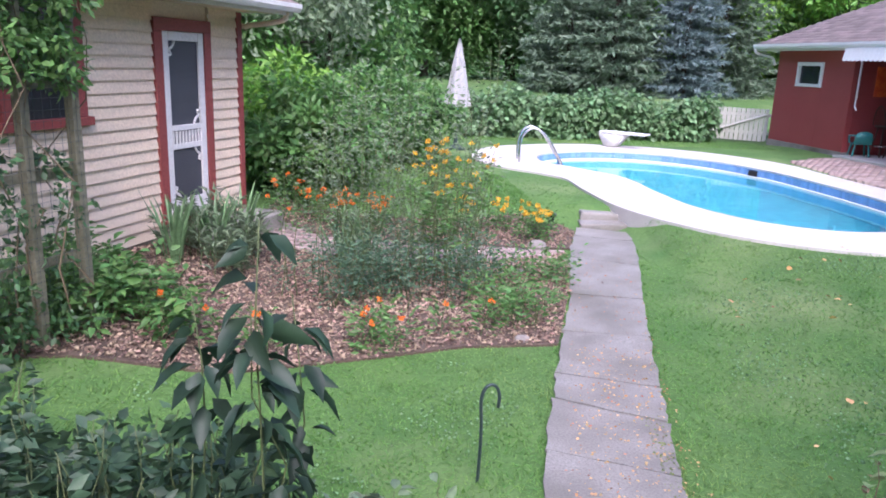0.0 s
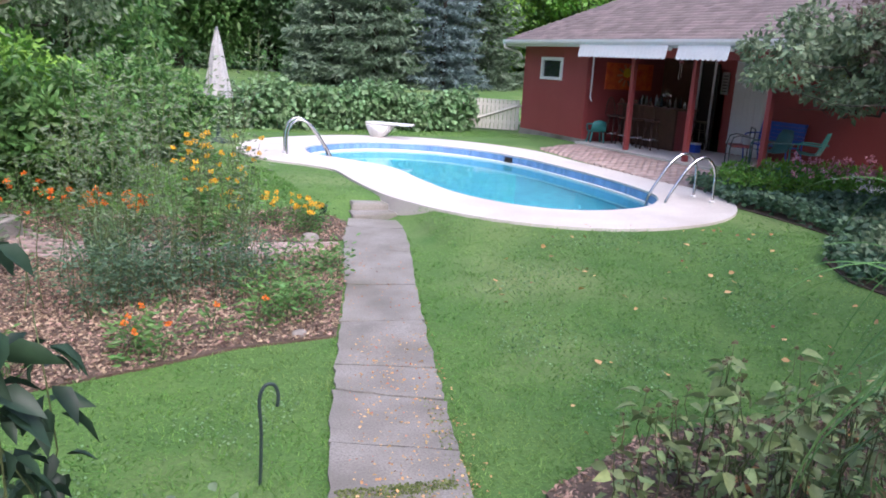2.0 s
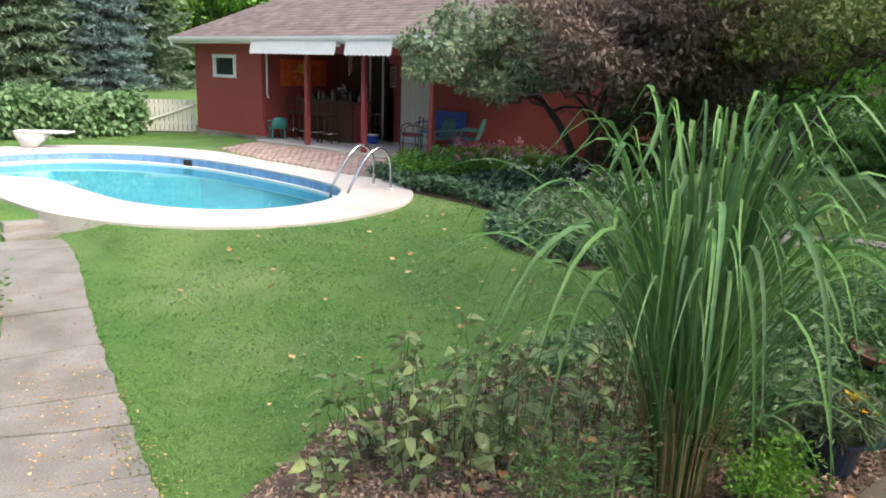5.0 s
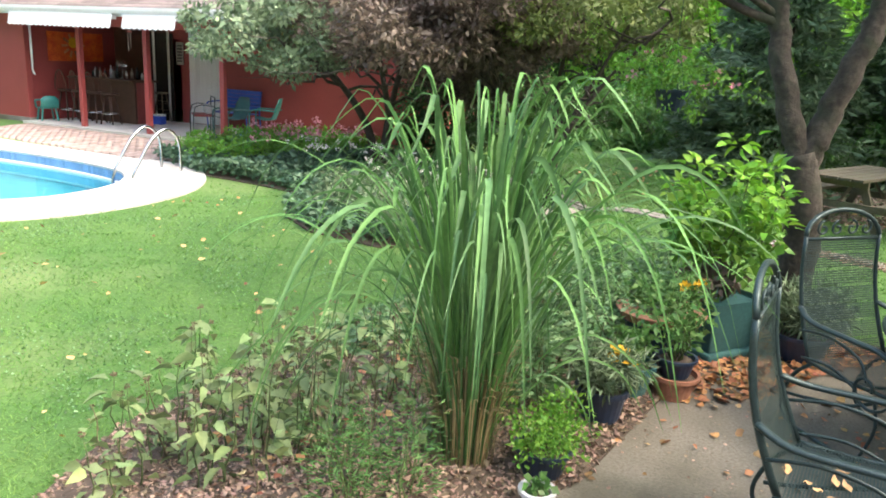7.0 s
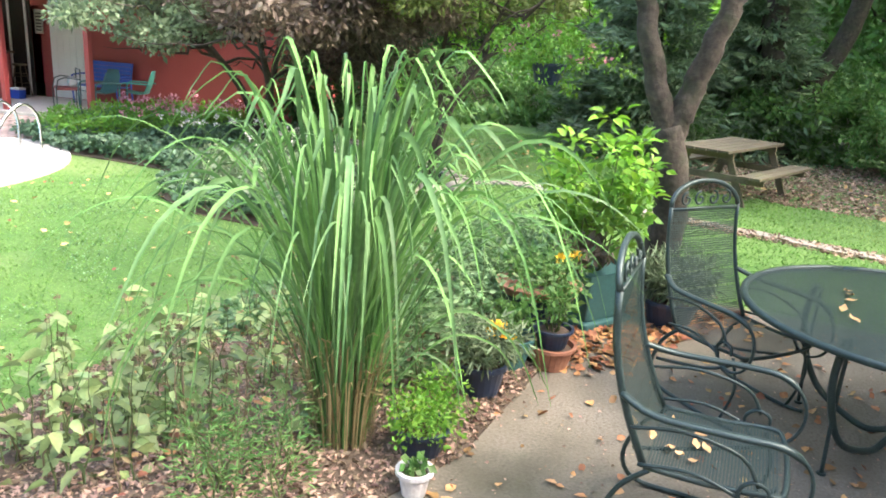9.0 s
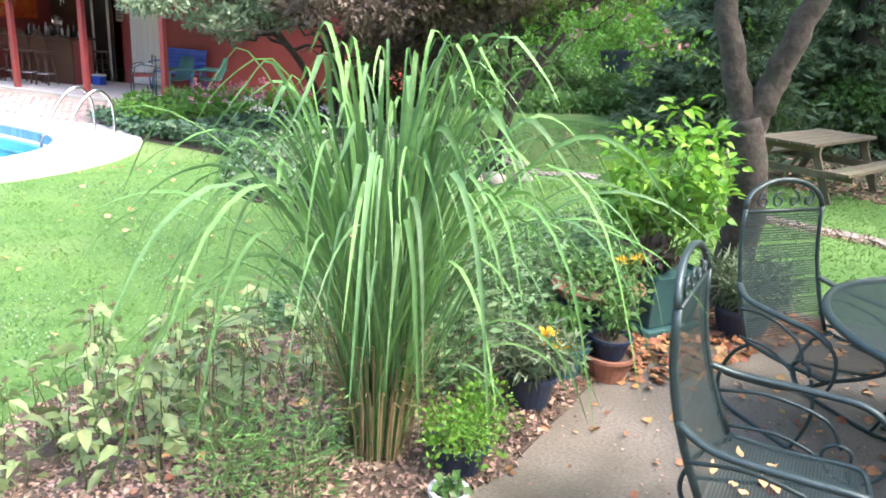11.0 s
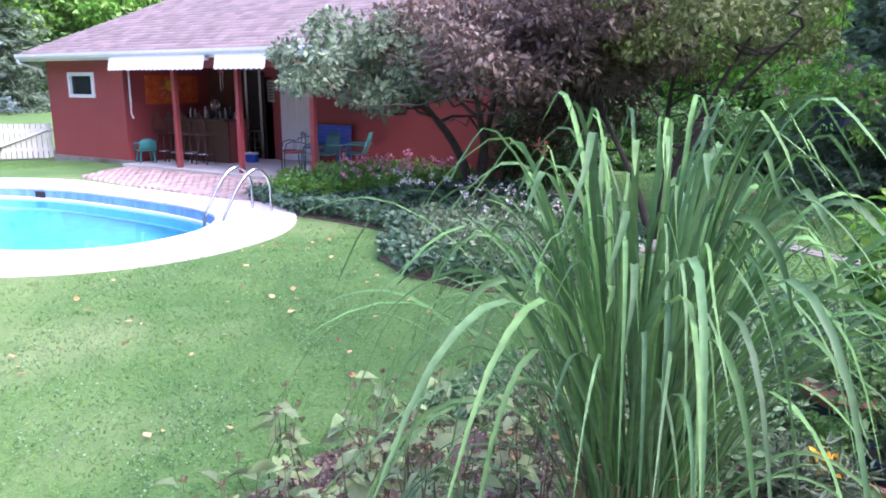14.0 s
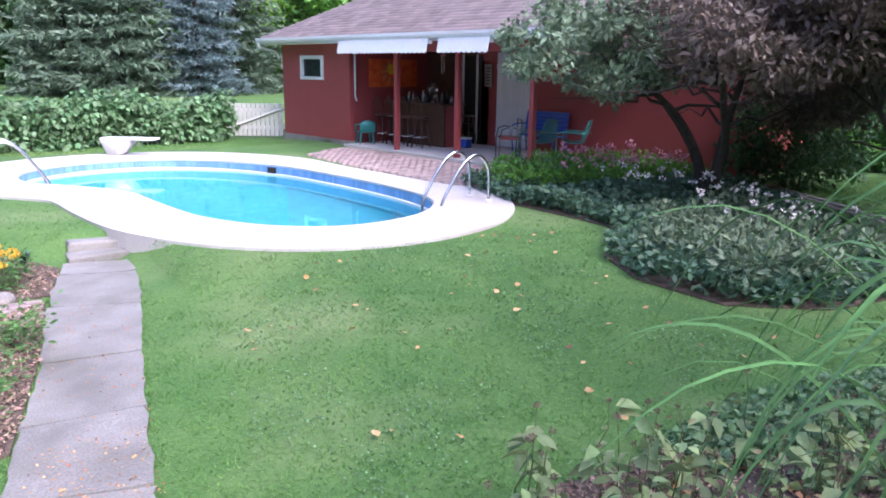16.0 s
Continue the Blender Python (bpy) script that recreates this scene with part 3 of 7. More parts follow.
# ---- unseen walls and eaves, added to shade the patio and near beds ----
boxed("wall_south", (-7.0, 8.0, -3.7, -3.4, 0.0, 4.3), "siding", None, None, 0.01, "unseen tan wall added behind the patio to shade it", "structure")
boxed("wall_west", (-4.6, -4.3, -3.398, 1.4, 0.0, 4.3), "siding", None, None, 0.01, "unseen tan wall added at the patio's west end for shade", "structure")
boxed("eaves_south", (-7.2, 8.2, -3.7, -3.0, 4.303, 4.45), "white", None, None, 0.01, "unseen white eaves added on top of the south shade wall", "structure")


# ---- the red pool house ----
# local frame: x along the front from the far corner towards the camera, y into the building, z up
GU = math.degrees(math.atan2(-0.98764637, 0.1566992))
GM = pose(9.08, 21.3, 0, 0, 0, GU) @ Matrix.Diagonal((1, 1, 1, 1))


def gp(s, d, z=0.0):
    """A place s metres along the front and d metres behind it."""
    return (9.08 + 0.1567 * s + 0.9876 * d, 21.3 - 0.9876 * s + 0.1567 * d, z)


FLOOR = 0.42
WALL_TOP = 2.9


def gbox(name, s0, s1, d0, d1, z0, z1, material, parent, bevel=0.004, label=""):
    # in this frame +y of the box points towards the camera side, so depth is negative y
    return boxed(name, (s0, s1, -d1, -d0, z0, z1), material, parent, None, bevel, label)


def build_pool_house():
    g = thing("pool_house", label="red painted pool house with an open bar porch and shingled roof", category="pool house")
    house = new("walls")
    house.parent = g
    # all children are built straight in the turned frame
    g.matrix_world = pose(9.08, 21.3, 0, 0, 0, GU)
    flip = Matrix.Diagonal((1, -1, 1, 1))

    def bx(name, s0, s1, d0, d1, z0, z1, material, parent=g, bevel=0.004, label=""):
        return boxed(name, (s0, s1, d0, d1, z0, z1), material, parent, None, bevel, label)

    # the local y axis points to the building's back
    t = 0.14
    bx("footing", -0.02, 3.14, -0.03, 0.2, 0.1, FLOOR + 0.06, "concrete", label="grey concrete footing")
    bx("front_wall", 0, 0.95, 0, t, FLOOR + 0.06, WALL_TOP, "red")
    bx("front_wall", 1.98, 3.12, 0, t, FLOOR + 0.06, WALL_TOP, "red")
    bx("front_wall", 0.95, 1.98, 0, t, FLOOR + 0.06, 1.99, "red")
    bx("front_wall", 0.95, 1.98, 0, t, 2.57, WALL_TOP, "red")
    bx("side_wall", 0, t, t + 0.002, 6.0, 0.1, WALL_TOP, "red")
    bx("return_wall", 3.0, 3.12, t + 0.002, 2.6, FLOOR, WALL_TOP, "red")
    bx("back_wall", 3.122, 5.0, 2.6, 2.72, FLOOR, WALL_TOP, "teak")
    bx("back_wall", 5.45, 12.1, 2.6, 2.72, 0.0, WALL_TOP, "red")
    bx("back_wall", 5.0, 5.45, 2.6, 2.72, 2.5, WALL_TOP, "red")
    bx("end_wall", 11.96, 12.1, 2.722, 6.0, 0.0, WALL_TOP, "red")
    bx("rear_wall", 0, 12.1, 6.002, 6.14, 0.0, WALL_TOP, "red")
    # dark sheet behind the gap, its colour standing in for the unlit room
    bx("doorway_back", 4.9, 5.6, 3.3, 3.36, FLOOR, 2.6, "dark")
    bx("post_beam", 3.3, 9.6, 0.02, 0.16, 2.66, WALL_TOP, "red")
    bx("porch_ceiling", 3.13, 9.8, 0.17, 2.59, 2.82, 2.86, "red_trim")
    # window
    w = new("window")
    w.parent = g
    for n_, a in (("frame_top", (0.93, 2.0, 2.5, 2.59)), ("frame_bottom", (0.93, 2.0, 1.97, 2.05))):
        bx(n_, a[0], a[1], -0.04, 0.05, a[2], a[3], "white", w, 0.006)
    for a, b in ((0.93, 1.03), (1.9, 2.0)):
        bx("frame_side", a, b, -0.038, 0.05, 2.052, 2.498, "white", w, 0.006)
    bx("pane", 1.03, 1.9, 0.02, 0.03, 2.05, 2.5, "glassdark", w, 0)
    # posts
    for s in (4.96, 7.0, 9.09):
        bx("post", s - 0.055, s + 0.055, -0.04, 0.07, FLOOR - 0.02, 2.66, "red", g, 0.008, "red porch post")
    # eaves and roof
    e0, over, ez = -0.45, 0.42, 2.92
    bx("soffit", e0, 10.6, -over + 0.02, 0.0, ez - 0.04, ez - 0.02, "white")
    bx("fascia", e0, 10.6, -over, -over + 0.025, ez - 0.06, ez + 0.12, "white", label="white fascia board")
    bm = bmesh.new()
    prof = [(-over, ez + 0.12), (-over - 0.02, ez + 0.0), (-over - 0.1, ez + 0.0), (-over - 0.13, ez + 0.06), (-over - 0.13, ez + 0.12), (-over - 0.12, ez + 0.12), (-over - 0.1, ez + 0.02), (-over - 0.03, ez + 0.02), (-over - 0.012, ez + 0.12)]
    a = [bm.verts.new((e0 - 0.02, d, z)) for d, z in prof]
    b = [bm.verts.new((10.62, d, z)) for d, z in prof]
    for i in range(len(prof)):
        j = (i + 1) % len(prof)
        bm.faces.new((a[i], a[j], b[j], b[i]))
    bm.faces.new(a)
    bm.faces.new(b[::-1])
    bmesh.ops.recalc_face_normals(bm, faces=bm.faces[:])
    part("gutter", bm, "white", g, "white rain gutter")
    bm = bmesh.new()
    tube(bm, curve_points([(-0.4, -0.5, 2.92), (-0.4, -0.48, 2.82), (-0.32, -0.25, 2.74), (-0.2, -0.08, 2.68), (-0.1, -0.05, 2.5)], per=4), 0.035, 8)
    part("downspout", bm, "white", g, smooth=True)
    # hipped roof
    ridge_d, ridge_z = 3.1, 4.95
    A, B, C, D = (e0, -over - 0.03, ez + 0.12), (10.6, -over - 0.03, ez + 0.12), (10.6, 6.5, ez + 0.12), (e0, 6.5, ez + 0.12)
    R0, R1 = (3.1, ridge_d, ridge_z), (10.6, ridge_d, ridge_z)
    bm = bmesh.new()
    v = [bm.verts.new(p) for p in (A, B, C, D, R0, R1)]
    for f in ((0, 1, 5, 4), (1, 2, 5), (2, 3, 4, 5), (3, 0, 4), (3, 2, 1, 0)):
        bm.faces.new([v[i] for i in f])
    w = [bm.verts.new(p) for p in ((10.602, 2.2, ez + 0.1), (12.5, 2.2, ez + 0.1), (12.5, 6.5, ez + 0.1), (10.602, 6.5, ez + 0.1), (10.602, 4.2, 4.0), (11.3, 4.2, 4.0))]
    for f in ((0, 1, 5, 4), (1, 2, 5), (2, 3, 4, 5), (3, 0, 4), (3, 2, 1, 0)):
        bm.faces.new([w[i] for i in f])
    bmesh.ops.recalc_face_normals(bm, faces=bm.faces[:])
    roof = part("roof", bm, "roof", g, "brown grey asphalt shingle roof")
    # shingle courses, front slope: thin strips split into tabs
    A_, R_ = np.array(A), np.array(R0)
    rows_n, V, F = 26, [], []
    rng = np.random.default_rng(5)
    for r in range(rows_n):
        f0, f1 = r / rows_n, (r + 1.15) / rows_n
        d0, z0 = A[1] + (ridge_d - A[1]) * f0, A[2] + (ridge_z - A[2]) * f0
        d1, z1 = A[1] + (ridge_d - A[1]) * min(f1, 1), A[2] + (ridge_z - A[2]) * min(f1, 1)
        sa, sb = A[0] + (R0[0] - A[0]) * f0, B[0] + (R1[0] - B[0]) * f0
        s = sa + 0.02
        s -= (r % 2) * 0.0
        while s < sb:
            e = min(s + (0.16 if (r % 2 and s < sa + 0.03) else 0.33), sb)
            k = len(V)
            V += [(s, d0, z0 + 0.016), (e - 0.008, d0, z0 + 0.016), (e - 0.008, d1, z1 + 0.006), (s, d1, z1 + 0.006), (s, d0, z0 + 0.002), (e - 0.008, d0, z0 + 0.002)]
            F += [(k, k + 1, k + 2, k + 3), (k, k + 4, k + 5, k + 1)]
            s = e
    raw("shingles", V, F, "roof", roof, kind="stuff")
    return g


pool_house = build_pool_house()
tagged(slabbed("porch_floor", [gp(3.12, -0.2)[:2], gp(9.7, -0.25)[:2], gp(9.9, 0.8)[:2], gp(9.9, 2.6)[:2], gp(3.12, 2.6)[:2]], FLOOR, "deck", "pale concrete porch floor", "floor"))


# ---- the tan house ----
def build_house():
    """Clapboard house; local x runs along the wall from its corner, y is out of the wall."""
    u = np.array([-3.36 + 2.6, 6.8 - 9.45])
    ang = math.degrees(math.atan2(u[1], u[0]))
    h = thing("tan_house", (-2.6, 9.45, 0), ang, "tan clapboard house with red trim and a shingled roof", "house")
    # the local +y axis points away from the wall, towards the lawn

    def bx(name, s0, s1, o0, o1, z0, z1, material, parent=h, bevel=0.004, label=""):
        return boxed(name, (s0, s1, o0, o1, z0, z1), material, parent, None, bevel, label)

    bx("foundation", 0.0, 6.5, -0.2, 0.02, 0.0, 0.36, "concrete")
    bx("wall", 0.02, 6.5, -0.15, -0.02, 0.36, 2.78, "siding", label="tan painted wall")
    bx("end_wall", 0.0, 0.14, -4.5, -0.16, 0.1, 2.78, "siding")
    bx("corner_board", -0.02, 0.08, -0.1, 0.035, 0.3, 2.76, "red_trim", label="red corner board")
    # clapboards
    z, k = 0.34, 0
    while z < 2.7:
        spans = [(0.082, 0.66), (1.665, 6.5)] if z > 0.33 else [(0.082, 6.5)]
        if z < 0.42:
            spans = [(0.082, 6.5)]
        for a, b in spans:
            pieces = [(a, b)]
            if b > 3 and 1.6 < z < 2.7:
                pieces = [(a, 2.66), (3.62, b)]
            for p0, p1 in pieces:
                bm = bmesh.new()
                vs = [bm.verts.new(p) for p in ((p0, -0.02, z), (p1, -0.02, z), (p1, 0.028, z), (p0, 0.028, z), (p0, -0.02, z + 0.125), (p1, -0.02, z + 0.125), (p1, 0.002, z + 0.125), (p0, 0.002, z + 0.125))]
                for f in ((0, 1, 2, 3), (4, 7, 6, 5), (0, 3, 7, 4), (1, 5, 6, 2), (3, 2, 6, 7), (0, 4, 5, 1)):
                    bm.faces.new([vs[i] for i in f])
                bmesh.ops.recalc_face_normals(bm, faces=bm.faces[:])
                part("clapboard", bm, "siding", h)
        z += 0.118
    # door trim
    bx("door_casing", 0.66, 0.79, -0.02, 0.045, 0.46, 2.6, "red_trim")
    bx("door_casing", 1.535, 1.665, -0.02, 0.045, 0.46, 2.6, "red_trim")
    bx("door_head", 0.66, 1.665, -0.02, 0.048, 2.49, 2.62, "red_trim")
    bx("door_sill", 0.64, 1.69, -0.02, 0.09, 0.44, 0.5, "red_trim")
    door = new("screen_door")
    door.parent = h
    tagged(door, "white wooden screen door with scroll brackets")
    for n_, a, b, z0, z1 in (("stile", 0.8, 0.9, 0.505, 2.485), ("stile", 1.43, 1.53, 0.505, 2.485), ("rail", 0.902, 1.428, 0.505, 0.68), ("rail", 0.902, 1.428, 2.39, 2.485), ("rail", 0.902, 1.428, 1.24, 1.3), ("rail", 0.902, 1.428, 1.44, 1.5)):
        bx(n_, a, b, 0.0, 0.035, z0, z1, "white", door, 0.006)
    bx("screen", 0.9, 1.43, 0.008, 0.012, 0.68, 2.39, "screen", door, 0, "dark insect screen")
    for i in range(9):
        s = 0.93 + i * 0.058
        bx("spindle", s, s + 0.018, 0.01, 0.03, 1.3, 1.44, "white", door, 0.002)
    for s, z0, fx, fz in ((0.9, 2.39, 1, -1), (1.43, 2.39, -1, -1), (0.9, 1.5, 1, 1), (0.9, 1.24, 1, -1), (1.43, 0.68, -1, 1), (1.43, 1.24, -1, -1)):
        if (s, z0) in ((0.9, 2.39),) or (s, z0) == (1.43, 1.24):
            continue
        bm = bmesh.new()
        tube(bm, curve_points([(s, 0.02, z0 + fz * 0.15), (s + fx * 0.05, 0.02, z0 + fz * 0.14), (s + fx * 0.03, 0.02, z0 + fz * 0.09), (s + fx * 0.08, 0.02, z0 + fz * 0.06), (s + fx * 0.11, 0.02, z0 + fz * 0.02), (s + fx * 0.12, 0.02, z0)], per=4), 0.014, 6)
        part("scroll_bracket", bm, "white", door, smooth=True)
    bx("door_leaf", 0.79, 1.535, -0.1, -0.04, 0.5, 2.49, "dark", h)
    # window
    w = new("window")
    w.parent = h
    for n_, a, b, z0, z1 in (("casing", 2.66, 2.76, 1.68, 2.72), ("casing", 3.5, 3.6, 1.68, 2.72), ("head", 2.66, 3.6, 2.723, 2.77), ("sill", 2.62, 3.64, 1.6, 1.678)):
        bx(n_, a, b, -0.02, 0.045 if n_ != "sill" else 0.08, z0, z1, "red_trim", w)
    bx("sash", 2.76, 3.5, -0.02, 0.0, 1.68, 2.72, "glassdark", w, 0)
    # eaves
    over = 0.48
    bx("soffit", -0.45, 6.8, -0.1, over, 2.78, 2.8, "siding")
    bx("fascia", -0.45, 6.8, over, over + 0.025, 2.76, 2.9, "white")
    bm = bmesh.new()
    o = over + 0.025
    prof = [(o, 2.9), (o + 0.02, 2.8), (o + 0.09, 2.8), (o + 0.12, 2.85), (o + 0.12, 2.9), (o + 0.11, 2.9), (o + 0.09, 2.82), (o + 0.03, 2.82), (o + 0.012, 2.9)]
    a = [bm.verts.new((-0.47, d, z)) for d, z in prof]
    b = [bm.verts.new((6.8, d, z)) for d, z in prof]
    for i in range(len(prof)):
        j = (i + 1) % len(prof)
        bm.faces.new((a[i], a[j], b[j], b[i]))
    bm.faces.new(a)
    bm.faces.new(b[::-1])
    bmesh.ops.recalc_face_normals(bm, faces=bm.faces[:])
    part("gutter", bm, "white", h)
    bm = bmesh.new()
    tube(bm, curve_points([(-0.3, 0.5, 2.8), (-0.3, 0.45, 2.7), (-0.2, 0.2, 2.64), (-0.08, 0.05, 2.6), (-0.06, -0.05, 2.4), (-0.06, -0.05, 0.3)], per=4), 0.035, 8)
    part("downspout", bm, "siding", h, "tan downspout", smooth=True)
    bm = bmesh.new()
    vs = [bm.verts.new(p) for p in ((-0.5, over + 0.06, 2.9), (6.8, over + 0.06, 2.9), (6.8, -2.4, 4.3), (-0.5, -2.4, 4.3), (6.8, -5.2, 2.9), (-0.5, -5.2, 2.9))]
    for f in ((0, 1, 2, 3), (3, 2, 4, 5), (0, 3, 5), (1, 4, 2), (0, 5, 4, 1)):
        bm.faces.new([vs[i] for i in f])
    bmesh.ops.recalc_face_normals(bm, faces=bm.faces[:])
    roof = part("roof", bm, "roof", h, "brown shingled roof")
    V, F = [], []
    for r in range(18):
        f0, f1 = r / 18, min((r + 1.1) / 18, 1)
        y0, y1 = over + 0.08 + (-2.4 - over - 0.06) * f0, over + 0.06 + (-2.4 - over - 0.06) * f1
        z0, z1 = 2.9 + 1.4 * f0, 2.9 + 1.4 * f1
        s = -0.52 - (r % 2) * 0.16
        while s < 6.8:
            e = s + 0.33
            k = len(V)
            V += [(max(s, -0.52), y0, z0 + 0.016), (e - 0.008, y0, z0 + 0.016), (e - 0.008, y1, z1 + 0.006), (max(s, -0.52), y1, z1 + 0.006), (max(s, -0.52), y0, z0), (e - 0.008, y0, z0)]
            F += [(k, k + 1, k + 2, k + 3), (k, k + 4, k + 5, k + 1)]
            s = e
    raw("shingles", V, F, "roof", roof, kind="stuff")
    # stone doorstep
    st = thing("doorstep", (-2.6, 9.45, 0), ang, "low concrete doorstep below the screen door", "step")
    boxed("tread", (0.05, 1.5, 0.1, 0.62, 0.1, 0.38), "concrete", st, None, 0.02)


build_house()


# ---- trees and far greenery ----
def leafy_tree(at, tall, spread, seed, leaf, bark="bark", clumps=70, per=110, size=0.16, base=0.25, label="", group="trees beyond the lawn", r0=None, category="tree", width=0.5, droop=0.3, turn=0):
    rng = np.random.default_rng(seed)
    t = thing("tree", at, turn, label, category, group)
    r0 = r0 or tall * 0.022
    limbs = [(bent(rng, (0, 0, -0.1), (spread * 0.06, 0, tall * 0.8), 8, 0.04), r0, r0 * 0.2)]
    for i in range(9):
        a = i * 2.4 + rng.random()
        z = tall * (base + 0.08 + 0.5 * i / 9)
        limbs.append((bent(rng, (0, 0, z * 0.85), (spread * 0.7 * math.cos(a), spread * 0.7 * math.sin(a), z + tall * 0.16), 5, 0.1), r0 * 0.42, r0 * 0.08))
    trunk("trunk", limbs, bark, t)
    d = rng.normal(size=(clumps, 3))
    d /= np.linalg.norm(d, axis=1, keepdims=True)
    r = 0.55 + 0.45 * rng.random((clumps, 1))
    mid = tall * (base + 1) / 2
    C = np.array((0, 0, mid)) + d * r * np.array((spread, spread, tall * (1 - base) / 2))
    V, F = cluster_leaves(rng, C, spread * 0.27 * (0.6 + 0.8 * rng.random(clumps)), per, size, width, droop)
    raw("crown", V, F, leaf, t)
    return t


def conifer(at, tall, spread, seed, leaf, label, group="conifers beyond the lawn", tiers=22, base=0.03, turn=0):
    """Whorls of drooping boughs with short needles."""
    rng = np.random.default_rng(seed)
    t = thing("conifer", at, turn, label, "conifer", group)
    trunk("trunk", [([(0, 0, -0.1), (0, 0, tall * 0.5), (0, 0, tall)], tall * 0.018, 0.02)], "bark_dark", t)
    P, D, S = [], [], []
    for k in range(tiers):
        f = k / tiers
        z = tall * (base + (1 - base) * f)
        L = spread * (1 - f) ** 0.85 + 0.12
        n = int(10 + 8 * (1 - f))
        for j in range(n):
            a = 2 * math.pi * (j + rng.random()) / n
            ln = L * (0.6 + 0.6 * rng.random())
            z = tall * (base + (1 - base) * min(f + (rng.random() - 0.5) * 1.4 / tiers, 0.99))
            sag = 0.12 + 0.25 * rng.random()
            m = int(16 + 60 * (1 - f))
            u = rng.random(m) ** 0.6
            x = u * ln
            zz = z - sag * ln * u + 0.14 * ln * u**3 + rng.normal(size=m) * 0.035
            side = rng.normal(size=m) * 0.22 * ln * u * 0.7
            px, py = x * math.cos(a) - side * math.sin(a), x * math.sin(a) + side * math.cos(a)
            P.append(np.stack([px, py, zz], 1))
            dd = np.stack([np.full(m, math.cos(a)), np.full(m, math.sin(a)), np.full(m, -0.15)], 1) + rng.normal(size=(m, 3)) * 0.5
            D.append(dd)
            S.append(0.16 + 0.2 * rng.random(m))
    V, F = leaf_arrays(np.concatenate(P), np.concatenate(D), np.concatenate(S) * spread / 2.2, 0.32, 0.2, rng)
    raw("crown", V, F, leaf, t)
    return t


def build_backdrop():
    rng = np.random.default_rng(11)
    oak = leafy_tree((-6, 60, 0.9), 15, 6.0, 1, "f_mid", clumps=120, per=130, size=0.42, base=0.05, label="tall broadleaf tree at the edge of the meadow")
    dark = leafy_tree((-1, 66, 0.9), 17, 6.5, 2, "f_dark", clumps=120, per=130, size=0.42, base=0.04, label="dense dark green tree at the edge of the meadow")
    light = leafy_tree((17.5, 50, 0.7), 13, 4.6, 3, "f_bright", clumps=110, per=120, size=0.36, base=0.05, label="light yellow-green tree at the edge of the meadow")
    spots = [(oak, -19, 52, 1.1), (dark, -12, 60, 1.0), (oak, -2, 60, 1.05), (dark, 5, 62, 1.1), (oak, 11, 60, 1.0), (dark, 17, 58, 1.0), (oak, 23, 53, 1.1), (dark, 28, 47, 1.05), (oak, 34, 42, 1.1), (dark, 40, 36, 1.1), (light, 24, 44, 0.9),
             (oak, 42, 27, 1.1), (dark, 43, 18, 1.0), (oak, 42, 9, 1.0), (dark, 40, 1, 1.0), (oak, 37, -8, 1.0), (dark, 32, -17, 1.1), (oak, 23, -24, 1.1), (dark, 12, -28, 1.1), (oak, 0, -30, 1.1), (dark, -12, -28, 1.1), (oak, -22, -20, 1.1), (dark, -28, -8, 1.1), (oak, -30, 5, 1.1), (dark, -28, 18, 1.1), (oak, -24, 30, 1.1), (dark, -20, 38, 1.1),
             (dark, 31, 16, 0.75), (oak, 31, 8, 0.7), (oak, 29, -3, 0.7), (dark, 27, -9, 0.75), (dark, -6, 57, 0.8), (oak, 14, 59, 0.9), (oak, 21, 52, 0.75), (dark, 8, 60, 0.8), (oak, 1, 62, 0.8)]
    for src, x, y, s in spots:
        copy_thing(src, pose(x, y, H(x, y), 0, 0, rng.random() * 360) @ Matrix.Diagonal((s, s, s * (0.9 + 0.2 * rng.random()), 1)))
    spruce = conifer((9.2, 43.5, 0.7), 13, 3.2, 4, "f_pine", "dark grey-green spruce by the meadow")
    blue = conifer((13.1, 43.0, 0.7), 12, 2.5, 5, "f_spruce", "tall blue spruce by the meadow")
    copy_thing(spruce, pose(7.0, 45.5, 0.7, 0, 0, 40))
    copy_thing(spruce, pose(16.2, 46, 0.7, 0, 0, 140))
    # woodland understorey along the meadow
    C, R = [], []
    for i in range(170):
        a = radians(-48 + 125 * rng.random())
        d = 56 + 8 * rng.random()
        x, y = d * math.sin(a), d * math.cos(a)
        C.append((x, y, 0.9 + 1.6 * rng.random()))
        R.append(1.1 + 1.2 * rng.random())
    V, F = cluster_leaves(rng, np.array(C), np.array(R), 110, 0.34, 0.5, 0.3)
    tagged(raw("woodland_undergrowth", V, F, "f_dark", kind="stuff"), "dense green undergrowth at the wood's edge", "undergrowth")
    # the deep wood behind, where no light falls
    bm = bmesh.new()
    n = 48
    lo = [bm.verts.new((70 * math.sin(2 * math.pi * k / n) + 6, 70 * math.cos(2 * math.pi * k / n) + 12, -1)) for k in range(n)]
    hi = [bm.verts.new((v.co.x, v.co.y, 9 + 3 * math.sin(k * 1.7) + 2 * math.sin(k * 0.6))) for k, v in enumerate(lo)]
    for k in range(n):
        bm.faces.new((lo[k], lo[(k + 1) % n], hi[(k + 1) % n], hi[k]))
    tagged(part("backdrop", bm, "f_mid", kind="structure"), "dark wall of distant woodland", "woodland")


build_backdrop()


